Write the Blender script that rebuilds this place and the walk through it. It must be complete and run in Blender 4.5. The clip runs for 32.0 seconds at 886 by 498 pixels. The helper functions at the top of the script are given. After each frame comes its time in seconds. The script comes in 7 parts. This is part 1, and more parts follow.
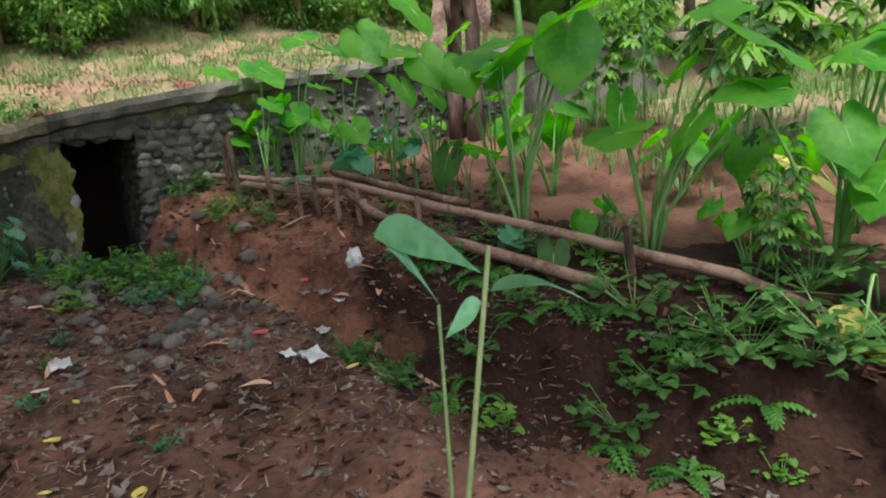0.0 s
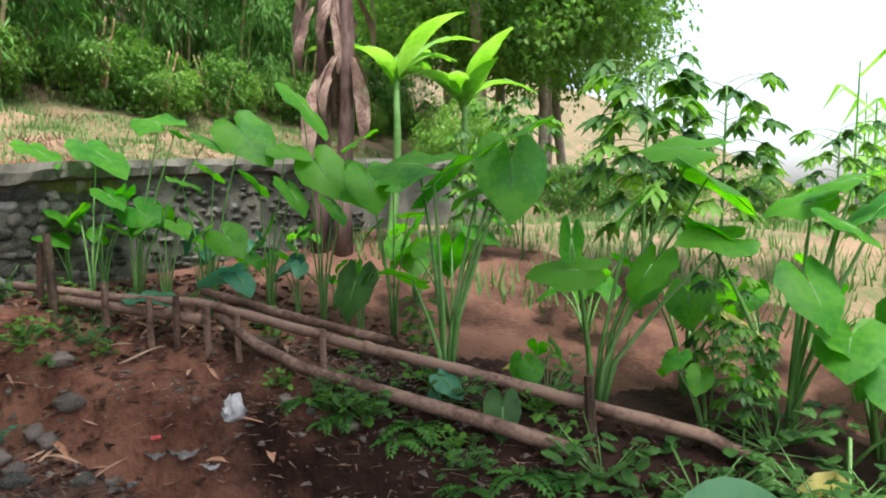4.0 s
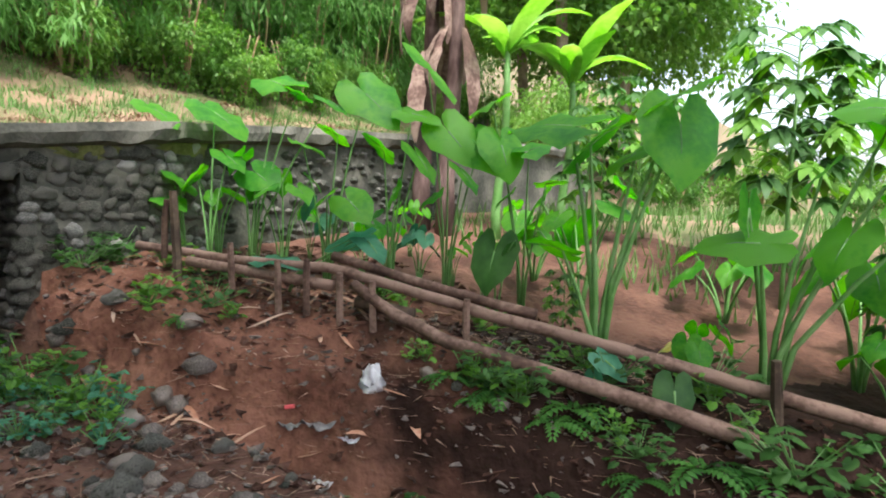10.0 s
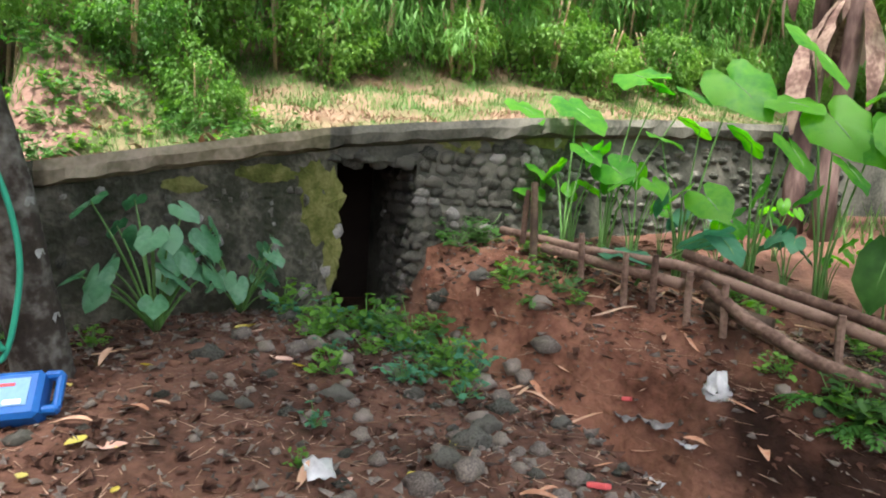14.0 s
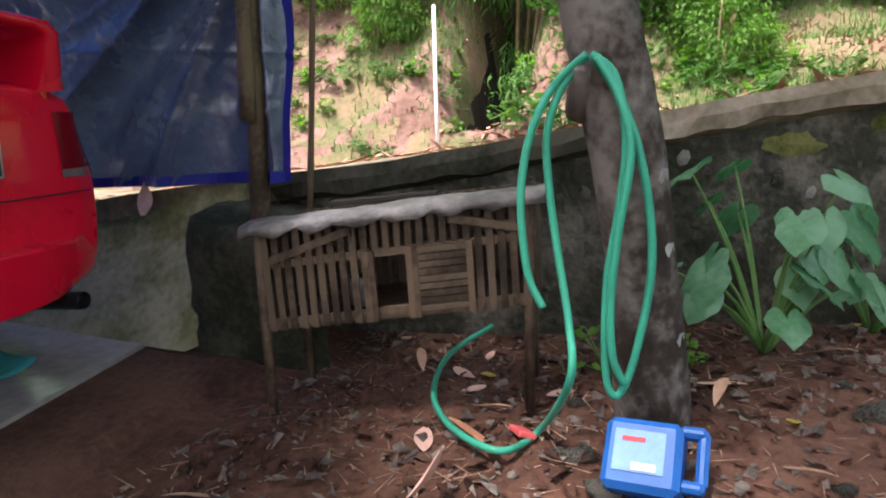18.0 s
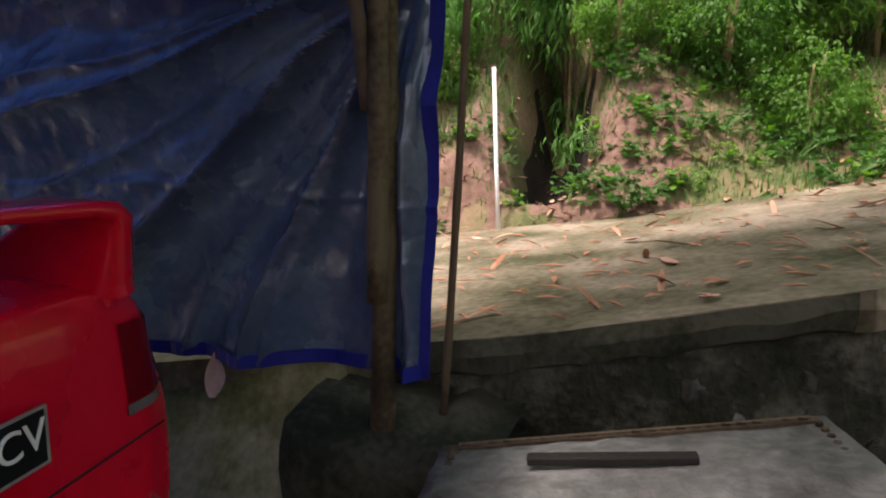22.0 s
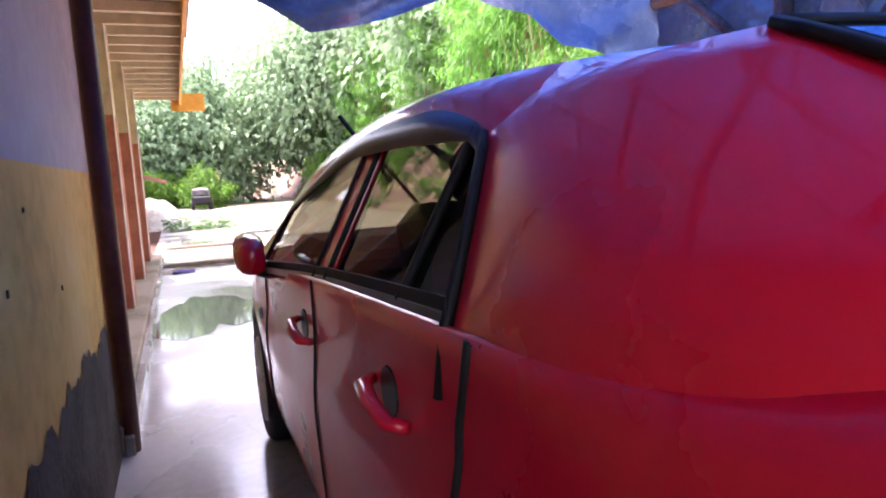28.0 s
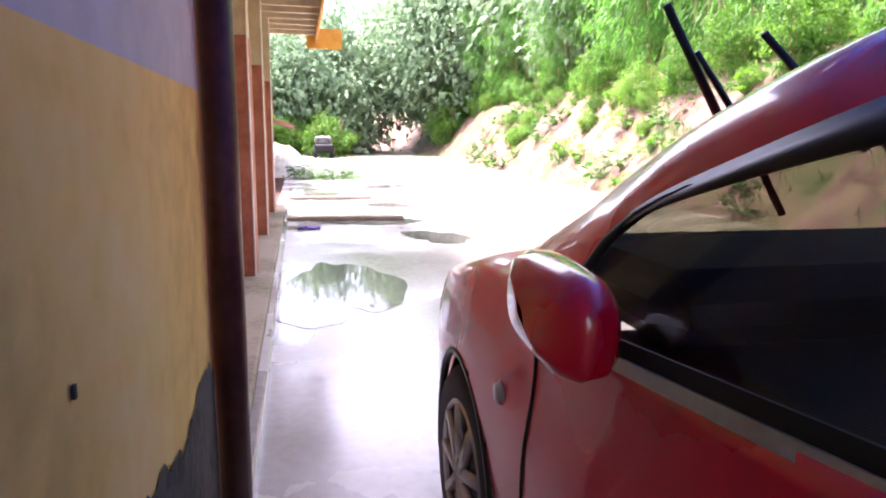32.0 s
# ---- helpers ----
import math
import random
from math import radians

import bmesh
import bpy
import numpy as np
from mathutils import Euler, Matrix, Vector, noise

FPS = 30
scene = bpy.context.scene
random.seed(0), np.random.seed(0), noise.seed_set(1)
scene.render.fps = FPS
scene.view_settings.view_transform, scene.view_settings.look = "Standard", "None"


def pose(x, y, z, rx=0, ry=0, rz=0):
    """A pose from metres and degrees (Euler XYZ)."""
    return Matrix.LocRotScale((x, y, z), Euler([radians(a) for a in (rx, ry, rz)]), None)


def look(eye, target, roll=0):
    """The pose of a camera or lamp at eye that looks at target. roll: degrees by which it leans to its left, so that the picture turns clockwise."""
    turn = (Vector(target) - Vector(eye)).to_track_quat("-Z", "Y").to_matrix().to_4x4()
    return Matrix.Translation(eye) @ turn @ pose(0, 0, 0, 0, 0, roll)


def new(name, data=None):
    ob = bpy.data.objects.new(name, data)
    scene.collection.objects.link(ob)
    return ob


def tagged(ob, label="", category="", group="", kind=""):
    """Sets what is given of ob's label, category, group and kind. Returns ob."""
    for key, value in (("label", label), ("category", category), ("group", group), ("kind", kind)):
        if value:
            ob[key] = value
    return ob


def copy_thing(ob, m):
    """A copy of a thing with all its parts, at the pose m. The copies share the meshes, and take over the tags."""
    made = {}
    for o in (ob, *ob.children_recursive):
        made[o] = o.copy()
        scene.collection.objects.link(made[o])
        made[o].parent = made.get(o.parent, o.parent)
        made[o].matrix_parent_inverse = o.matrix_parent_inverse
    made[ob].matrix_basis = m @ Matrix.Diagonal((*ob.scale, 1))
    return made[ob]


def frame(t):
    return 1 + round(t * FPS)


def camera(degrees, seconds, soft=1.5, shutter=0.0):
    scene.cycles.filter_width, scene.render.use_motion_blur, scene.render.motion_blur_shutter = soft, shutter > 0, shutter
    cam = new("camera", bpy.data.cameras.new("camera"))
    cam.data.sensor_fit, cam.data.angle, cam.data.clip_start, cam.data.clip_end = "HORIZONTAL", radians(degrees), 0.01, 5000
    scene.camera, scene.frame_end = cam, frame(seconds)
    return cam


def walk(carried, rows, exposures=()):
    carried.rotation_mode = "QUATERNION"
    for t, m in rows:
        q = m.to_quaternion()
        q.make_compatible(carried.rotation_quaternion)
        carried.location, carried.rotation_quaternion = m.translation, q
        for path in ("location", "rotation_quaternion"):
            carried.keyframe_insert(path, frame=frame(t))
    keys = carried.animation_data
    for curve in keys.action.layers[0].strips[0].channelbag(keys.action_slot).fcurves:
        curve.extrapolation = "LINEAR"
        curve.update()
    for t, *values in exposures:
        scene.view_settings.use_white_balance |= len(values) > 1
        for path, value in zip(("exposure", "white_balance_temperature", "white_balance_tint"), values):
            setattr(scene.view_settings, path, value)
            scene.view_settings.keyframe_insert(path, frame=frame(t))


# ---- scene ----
cam = camera(69.1, 32.0, soft=2.0)
PATH = [
    (0.0, pose(-3.905, -2.843, 1.173, 77.02, 4.88, -125.61)),
    (0.5, pose(-3.758, -2.850, 1.184, 78.42, 3.69, -131.49)),
    (1.0, pose(-3.606, -2.849, 1.197, 80.54, 2.11, -135.69)),
    (1.5, pose(-3.483, -2.803, 1.215, 82.36, 1.21, -139.76)),
    (2.0, pose(-3.376, -2.743, 1.237, 83.39, 0.79, -140.90)),
    (2.5, pose(-3.241, -2.731, 1.257, 83.41, 0.79, -141.65)),
    (3.0, pose(-3.069, -2.766, 1.276, 83.84, 0.71, -141.89)),
    (3.5, pose(-2.948, -2.769, 1.300, 84.37, 0.27, -142.92)),
    (5.5, pose(-2.457, -2.730, 1.084, 90.62, -1.68, -148.09)),
    (6.0, pose(-2.375, -2.745, 1.112, 90.87, -1.46, -150.92)),
    (6.5, pose(-2.321, -2.736, 1.127, 90.84, -1.51, -151.49)),
    (7.0, pose(-2.284, -2.730, 1.128, 90.79, -1.60, -152.19)),
    (7.5, pose(-2.269, -2.715, 1.118, 90.91, -1.64, -152.78)),
    (8.0, pose(-2.259, -2.692, 1.100, 90.61, -1.49, -152.07)),
    (8.5, pose(-2.248, -2.670, 1.077, 88.77, -1.45, -145.80)),
    (9.0, pose(-2.241, -2.657, 1.062, 87.78, -1.67, -143.57)),
    (9.5, pose(-2.236, -2.649, 1.056, 86.80, -1.83, -141.83)),
    (10.0, pose(-2.229, -2.647, 1.056, 85.60, -2.04, -139.57)),
    (10.5, pose(-2.227, -2.645, 1.060, 84.79, -2.23, -137.33)),
    (11.0, pose(-2.226, -2.640, 1.061, 84.51, -2.33, -135.42)),
    (11.5, pose(-2.223, -2.630, 1.062, 84.48, -2.30, -134.31)),
    (12.0, pose(-2.217, -2.622, 1.061, 84.41, -2.31, -132.80)),
    (12.5, pose(-2.206, -2.615, 1.061, 84.15, -2.53, -128.99)),
    (13.0, pose(-2.211, -2.610, 1.060, 83.58, -2.85, -123.81)),
    (13.5, pose(-2.239, -2.611, 1.058, 82.91, -3.50, -116.66)),
    (14.0, pose(-2.273, -2.603, 1.056, 83.47, -3.62, -109.05)),
    (14.5, pose(-2.262, -2.593, 1.053, 85.15, -3.29, -105.16)),
    (15.0, pose(-2.121, -2.507, 1.051, 84.88, -3.14, -101.24)),
    (15.5, pose(-1.945, -2.398, 1.049, 84.54, -2.95, -96.34)),
    (16.0, pose(-1.734, -2.268, 1.047, 84.13, -2.73, -90.46)),
    (16.5, pose(-1.558, -2.160, 1.046, 83.78, -2.54, -85.56)),
    (17.0, pose(-1.452, -2.131, 1.037, 81.44, -1.53, -80.61)),
    (17.5, pose(-1.327, -2.053, 1.014, 79.37, -1.17, -75.44)),
    (18.0, pose(-1.193, -1.913, 1.001, 78.44, -0.45, -70.44)),
    (18.5, pose(-1.081, -1.832, 1.001, 78.07, -0.10, -69.34)),
    (19.0, pose(-0.916, -1.751, 1.050, 78.52, -0.34, -69.48)),
    (19.5, pose(-0.834, -1.613, 1.137, 78.82, -0.71, -69.53)),
    (20.0, pose(-0.797, -1.402, 1.235, 79.19, -0.62, -69.45)),
    (20.5, pose(-0.726, -1.256, 1.310, 79.47, -0.91, -69.99)),
    (21.0, pose(-0.595, -1.150, 1.370, 79.71, -0.93, -70.34)),
    (21.5, pose(-0.568, -1.084, 1.429, 80.15, -0.65, -70.69)),
    (22.0, pose(-0.603, -1.039, 1.457, 80.66, -0.83, -70.62)),
    (22.5, pose(-0.630, -1.002, 1.466, 85.20, -0.25, -66.50)),
    (23.0, pose(-0.650, -0.979, 1.469, 87.17, 0.52, -61.39)),
    (23.5, pose(-0.683, -0.978, 1.471, 87.57, 1.12, -54.54)),
    (24.0, pose(-0.720, -0.986, 1.481, 88.08, 2.25, -46.30)),
    (24.5, pose(-0.738, -1.004, 1.491, 89.00, 2.96, -40.55)),
    (25.0, pose(-0.776, -0.973, 1.479, 89.03, 2.94, -36.60)),
    (25.5, pose(-0.840, -0.821, 1.457, 87.85, 2.74, -30.93)),
    (26.0, pose(-0.915, -0.681, 1.441, 86.10, 2.76, -25.69)),
    (26.5, pose(-0.951, -0.546, 1.406, 83.40, 3.75, -19.86)),
    (28.5, pose(-1.117, 0.566, 1.193, 83.10, 2.11, -10.67)),
    (29.0, pose(-1.127, 0.750, 1.192, 81.22, 1.06, -5.44)),
    (29.5, pose(-1.168, 0.897, 1.178, 80.38, 0.55, -4.30)),
    (30.0, pose(-1.266, 1.099, 1.185, 80.18, 0.39, -4.08)),
    (30.5, pose(-1.304, 1.242, 1.190, 80.02, -0.09, -4.04)),
    (31.0, pose(-1.311, 1.422, 1.202, 80.11, -0.66, -4.22)),
    (31.5, pose(-1.356, 1.608, 1.195, 80.05, -0.77, -4.34)),
    (32.0, pose(-1.420, 1.801, 1.202, 80.05, -0.69, -4.28)),
]
walk(cam, PATH, exposures=[(0.0, 1.45, 6400, 12), (6.0, 1.8, 6300, 13), (10.0, 1.95, 6300, 13), (14.5, 2.2, 6500, 14), (17.0, 2.15, 6500, 20), (20.0, 2.1, 6700, 26), (21.0, 1.8, 6800, 25), (22.0, 1.3, 7000, 22), (23.0, 1.45, 6900, 22), (23.5, 2.0, 6900, 30), (24.0, 2.75, 7000, 38), (26.0, 3.0, 6700, 36), (28.5, 3.25, 6400, 34), (32.0, 3.2, 6300, 34)])

# ---- sky and sun ----
world = bpy.data.worlds.new("overcast_sky")
scene.world = world
world.use_nodes = True
wn, wl = world.node_tree.nodes, world.node_tree.links
sky = wn.new("ShaderNodeTexSky")
sky.sky_type = "NISHITA"
sky.sun_disc = False
sky.sun_elevation, sky.sun_rotation = radians(66), radians(-55)
sky.air_density, sky.dust_density, sky.ozone_density = 1.0, 4.0, 0.6
sky_soft = wn.new("ShaderNodeHueSaturation")
sky_soft.inputs["Saturation"].default_value = 0.55
wl.new(sky.outputs["Color"], sky_soft.inputs["Color"])
wl.new(sky_soft.outputs["Color"], wn["Background"].inputs["Color"])
wn["Background"].inputs["Strength"].default_value = 0.15
sun_data = bpy.data.lights.new("sun", "SUN")
sun_data.energy, sun_data.angle, sun_data.color = 2.2, radians(10), (1.0, 0.97, 0.92)
sun = new("sun", sun_data)
sun.matrix_world = look((0, 0, 30), (11.0, -7.6, 0))


# ---- materials ----
def node_mat(name):
    m = bpy.data.materials.new(name)
    m.use_nodes = True
    nt = m.node_tree
    return m, nt, nt.nodes, nt.links, nt.nodes["Principled BSDF"]


def ramp_of(nodes, stops):
    r = nodes.new("ShaderNodeValToRGB")
    e = r.color_ramp.elements
    while len(e) < len(stops):
        e.new(0.5)
    for el, (p, c) in zip(e, stops):
        el.position, el.color = p, (*c, 1)
    return r


def surface(name, c1, c2, c3=None, size=3.0, fine=40.0, rough=0.8, bump=0.3, metal=0.0, spread=0.15, coat=0.0, stretch=(1, 1, 1), translucent=0.0, rough_var=0.0, local=True, spec=0.22, dist=0.02):
    """Two scales of noise over two or three colours, a bump, and a piece-to-piece shift."""
    m, nt, nodes, links, bsdf = node_mat(name)
    tc = nodes.new("ShaderNodeTexCoord")
    geo = nodes.new("ShaderNodeNewGeometry")
    mp = nodes.new("ShaderNodeMapping")
    mp.inputs["Scale"].default_value = stretch
    links.new(tc.outputs["Object"] if local else geo.outputs["Position"], mp.inputs["Vector"])
    big = nodes.new("ShaderNodeTexNoise")
    big.inputs["Scale"].default_value, big.inputs["Detail"].default_value = size, 6
    small = nodes.new("ShaderNodeTexNoise")
    small.inputs["Scale"].default_value, small.inputs["Detail"].default_value = fine, 5
    for n in (big, small):
        links.new(mp.outputs["Vector"], n.inputs["Vector"])
    info = nodes.new("ShaderNodeObjectInfo")
    mix = nodes.new("ShaderNodeMath")
    mix.operation = "MULTIPLY_ADD"
    links.new(small.outputs["Fac"], mix.inputs[0])
    mix.inputs[1].default_value = 0.45
    links.new(big.outputs["Fac"], mix.inputs[2])
    shift = nodes.new("ShaderNodeMath")
    shift.operation = "MULTIPLY_ADD"
    links.new(info.outputs["Random"], shift.inputs[0])
    shift.inputs[1].default_value = spread
    links.new(mix.outputs[0], shift.inputs[2])
    if c3 is None:
        c3 = c2
    r = ramp_of(nodes, [(0.5, c1), (0.72, c2), (0.95, c3)])
    links.new(shift.outputs[0], r.inputs["Fac"])
    links.new(r.outputs["Color"], bsdf.inputs["Base Color"])
    bsdf.inputs["Roughness"].default_value = rough
    bsdf.inputs["Metallic"].default_value = metal
    bsdf.inputs["Coat Weight"].default_value = coat
    bsdf.inputs["Specular IOR Level"].default_value = spec
    if rough_var:
        rr = nodes.new("ShaderNodeMapRange")
        rr.inputs["From Min"].default_value, rr.inputs["From Max"].default_value = 0.35, 0.65
        rr.inputs["To Min"].default_value, rr.inputs["To Max"].default_value = max(rough - rough_var, 0.02), min(rough + rough_var, 1)
        links.new(big.outputs["Fac"], rr.inputs["Value"])
        links.new(rr.outputs["Result"], bsdf.inputs["Roughness"])
    if bump:
        b = nodes.new("ShaderNodeBump")
        b.inputs["Strength"].default_value, b.inputs["Distance"].default_value = bump, dist
        links.new(mix.outputs[0], b.inputs["Height"])
        links.new(b.outputs["Normal"], bsdf.inputs["Normal"])
    if translucent:
        tr = nodes.new("ShaderNodeBsdfTranslucent")
        ms = nodes.new("ShaderNodeMixShader")
        gain = nodes.new("ShaderNodeHueSaturation")
        gain.inputs["Saturation"].default_value, gain.inputs["Value"].default_value = 1.15, 1.6
        links.new(r.outputs["Color"], gain.inputs["Color"])
        links.new(gain.outputs["Color"], tr.inputs["Color"])
        ms.inputs["Fac"].default_value = translucent
        links.new(bsdf.outputs[0], ms.inputs[1])
        links.new(tr.outputs[0], ms.inputs[2])
        links.new(ms.outputs[0], nodes["Material Output"].inputs["Surface"])
    return m


def plain(name, c, rough=0.6, metal=0.0, bump=0.0, coat=0.0):
    d = tuple(v * 0.8 for v in c)
    return surface(name, d, c, tuple(min(v * 1.15, 1) for v in c), size=6, fine=60, rough=rough, metal=metal, bump=bump, spread=0.05, coat=coat)


def glass(name, tint=(0.75, 0.8, 0.78), rough=0.0, alpha=0.35):
    """Thin tinted glass: a clear share lets the view through, the rest is gloss."""
    m, nt, nodes, links, bsdf = node_mat(name)
    bsdf.inputs["Base Color"].default_value = (0.01, 0.012, 0.012, 1)
    bsdf.inputs["Roughness"].default_value = max(rough, 0.03)
    clear = nodes.new("ShaderNodeBsdfTransparent")
    clear.inputs["Color"].default_value = (*tint, 1)
    ms = nodes.new("ShaderNodeMixShader")
    ms.inputs["Fac"].default_value = alpha
    links.new(clear.outputs[0], ms.inputs[1])
    links.new(bsdf.outputs[0], ms.inputs[2])
    links.new(ms.outputs[0], nodes["Material Output"].inputs["Surface"])
    return m


SOIL = surface("red_brown_soil", (0.022, 0.011, 0.007), (0.060, 0.028, 0.018), (0.12, 0.060, 0.040), size=2.2, fine=26, rough=0.95, bump=1.0, dist=0.04)
CLAY = surface("pale_pinkish_clay_bank", (0.055, 0.033, 0.025), (0.125, 0.072, 0.053), (0.21, 0.13, 0.10), size=1.6, fine=14, rough=0.95, bump=1.0, dist=0.05)
TURF = surface("thin_turf_on_soil", (0.040, 0.055, 0.018), (0.090, 0.098, 0.040), (0.20, 0.135, 0.085), size=1.4, fine=18, rough=0.95, bump=0.8, dist=0.03)
MOSSY_RAMP = surface("algae_stained_concrete", (0.045, 0.052, 0.016), (0.14, 0.135, 0.060), (0.28, 0.25, 0.16), size=3, fine=26, rough=0.9, bump=0.4)
CONCRETE = surface("worn_mossy_concrete", (0.055, 0.056, 0.026), (0.17, 0.145, 0.095), (0.33, 0.27, 0.205), size=1.6, fine=22, rough=0.85, bump=0.35)
WET = surface("wet_concrete", (0.15, 0.13, 0.12), (0.27, 0.245, 0.23), (0.37, 0.34, 0.32), size=0.7, fine=18, rough=0.22, bump=0.08, rough_var=0.20, spec=0.7)
STONE = surface("dark_mossy_rubble_stone", (0.016, 0.020, 0.013), (0.042, 0.044, 0.034), (0.13, 0.125, 0.105), size=7, fine=45, rough=0.92, bump=0.9, spread=0.30)
MORTAR = surface("blackened_mortar", (0.022, 0.024, 0.018), (0.055, 0.056, 0.045), (0.13, 0.125, 0.10), size=2.5, fine=30, rough=0.95, bump=0.8)
GREEN_BLACK = surface("green_black_concrete", (0.010, 0.013, 0.008), (0.024, 0.027, 0.018), (0.065, 0.062, 0.045), size=2.5, fine=30, rough=0.95, bump=0.8, spec=0.12)
PLASTER_OLD = surface("mossy_old_plaster", (0.018, 0.022, 0.012), (0.042, 0.042, 0.030), (0.13, 0.12, 0.095), size=4.0, fine=26, rough=0.95, bump=1.0, dist=0.05)
PEBBLE = surface("river_stone", (0.035, 0.029, 0.024), (0.085, 0.070, 0.060), (0.18, 0.15, 0.125), size=8, fine=60, rough=0.85, bump=0.3, spread=0.4)
BARK = surface("grey_lichen_bark", (0.014, 0.011, 0.008), (0.042, 0.033, 0.026), (0.17, 0.16, 0.14), size=4, fine=30, rough=0.95, bump=0.8)
WOOD = surface("weathered_pole_wood", (0.030, 0.018, 0.013), (0.090, 0.053, 0.038), (0.20, 0.13, 0.098), size=5, fine=40, rough=0.85, bump=0.5, spread=0.25)
BAMBOO = surface("dry_bamboo", (0.10, 0.065, 0.03), (0.24, 0.165, 0.085), (0.36, 0.27, 0.16), size=4, fine=35, rough=0.6, bump=0.25, spread=0.25)
BAMBOO_DARK = surface("dark_weathered_bamboo", (0.018, 0.012, 0.008), (0.048, 0.032, 0.021), (0.12, 0.085, 0.055), size=4, fine=35, rough=0.7, bump=0.3, spread=0.25)
SLAT = surface("grey_bamboo_slat", (0.014, 0.010, 0.006), (0.036, 0.026, 0.017), (0.10, 0.075, 0.05), size=6, fine=50, rough=0.8, bump=0.3, spread=0.3)
LEAF = surface("green_leaf", (0.045, 0.125, 0.016), (0.075, 0.19, 0.024), (0.12, 0.26, 0.04), size=2.5, fine=18, rough=0.45, bump=0.15, spread=0.25, translucent=0.4)
LEAF_TARO = surface("taro_leaf", (0.022, 0.13, 0.010), (0.038, 0.21, 0.014), (0.09, 0.30, 0.022), size=4, fine=30, rough=0.5, bump=0.2, spread=0.3, translucent=0.58, spec=0.3)
LEAF_FERN = surface("fern_leaf", (0.018, 0.065, 0.014), (0.035, 0.12, 0.020), (0.07, 0.19, 0.035), size=3, fine=20, rough=0.55, bump=0.1, spread=0.3, translucent=0.3)
LEAF_DARK = surface("dark_green_leaf", (0.014, 0.050, 0.012), (0.028, 0.085, 0.018), (0.055, 0.14, 0.03), size=2.5, fine=18, rough=0.5, bump=0.15, spread=0.25, translucent=0.35)
LEAF_BLUE = surface("blue_green_leaf", (0.02, 0.09, 0.05), (0.035, 0.14, 0.075), (0.06, 0.20, 0.11), size=4, fine=30, rough=0.45, bump=0.2, spread=0.2, translucent=0.3)
LEAF_SEED = surface("glossy_seedling_leaf", (0.035, 0.13, 0.055), (0.06, 0.19, 0.085), (0.11, 0.27, 0.14), size=5, fine=40, rough=0.32, bump=0.25, spread=0.2, translucent=0.3, spec=0.5)
LEAF_YELLOW = surface("yellowing_leaf", (0.35, 0.30, 0.05), (0.55, 0.46, 0.09), (0.62, 0.55, 0.2), size=4, fine=30, rough=0.5, bump=0.2, translucent=0.3)
LEAF_DRY = surface("dry_fallen_leaf", (0.20, 0.085, 0.045), (0.36, 0.17, 0.10), (0.48, 0.30, 0.20), size=6, fine=40, rough=0.8, bump=0.2, spread=0.35)
STEM = surface("green_stem", (0.045, 0.13, 0.025), (0.09, 0.21, 0.05), (0.14, 0.26, 0.09), size=4, fine=30, rough=0.5, bump=0.1)
STEM_DULL = surface("dull_green_stalk", (0.035, 0.060, 0.020), (0.065, 0.10, 0.035), (0.11, 0.14, 0.06), size=6, fine=40, rough=0.6, bump=0.2)
GRASS = surface("grass_blade", (0.05, 0.13, 0.03), (0.085, 0.18, 0.045), (0.13, 0.22, 0.07), size=1.2, fine=12, rough=0.6, bump=0.0, translucent=0.35, local=False)
STRAW = surface("dry_straw", (0.13, 0.075, 0.048), (0.24, 0.15, 0.10), (0.38, 0.26, 0.19), size=1.5, fine=20, rough=0.8, bump=0.0, local=False)
RED = surface("red_car_paint", (0.66, 0.004, 0.022), (0.74, 0.006, 0.030), (0.78, 0.009, 0.036), size=2, fine=20, rough=0.30, bump=0.0, coat=0.7, spread=0.0, rough_var=0.06, spec=0.4)
RUBBER = plain("black_rubber", (0.018, 0.018, 0.019), 0.6)
TRIM_BLACK = plain("black_plastic_trim", (0.015, 0.015, 0.016), 0.35)
CHROME = plain("chrome", (0.75, 0.75, 0.76), 0.15, 1.0)
SILVER = plain("dull_silver_trim", (0.55, 0.54, 0.52), 0.35, 0.6)
LAMP_RED = plain("dark_red_lens", (0.16, 0.004, 0.010), 0.12)
LAMP_CLEAR = plain("clear_lamp_lens", (0.42, 0.41, 0.40), 0.12)
LAMP_DULL = plain("smoky_lamp_lens", (0.16, 0.13, 0.13), 0.15)
CABIN = plain("dark_cabin_cloth", (0.022, 0.021, 0.020), 0.9)
PLATE = plain("black_plate_paint", (0.012, 0.012, 0.014), 0.4)
WHITE = plain("white_paint", (0.78, 0.78, 0.77), 0.6)
GLASS = glass("tinted_car_glass", (0.55, 0.57, 0.53), 0.02, 0.38)
GLASS_REAR = glass("dark_rear_glass", (0.22, 0.25, 0.27), 0.02, 0.6)
YELLOW = surface("faded_yellow_wall_paint", (0.54, 0.32, 0.075), (0.74, 0.46, 0.12), (0.78, 0.54, 0.20), size=1.2, fine=14, rough=0.85, bump=0.12)
GREYPAINT = surface("faded_grey_wall_paint", (0.38, 0.335, 0.30), (0.48, 0.425, 0.38), (0.55, 0.495, 0.45), size=1.2, fine=14, rough=0.85, bump=0.12)
PEELED = surface("bare_damp_plaster", (0.018, 0.015, 0.012), (0.045, 0.037, 0.030), (0.10, 0.084, 0.068), size=3, fine=30, rough=0.95, bump=0.7)
BROWN = surface("brown_gloss_paint", (0.05, 0.015, 0.012), (0.085, 0.026, 0.020), (0.12, 0.045, 0.035), size=3, fine=30, rough=0.4, bump=0.1)
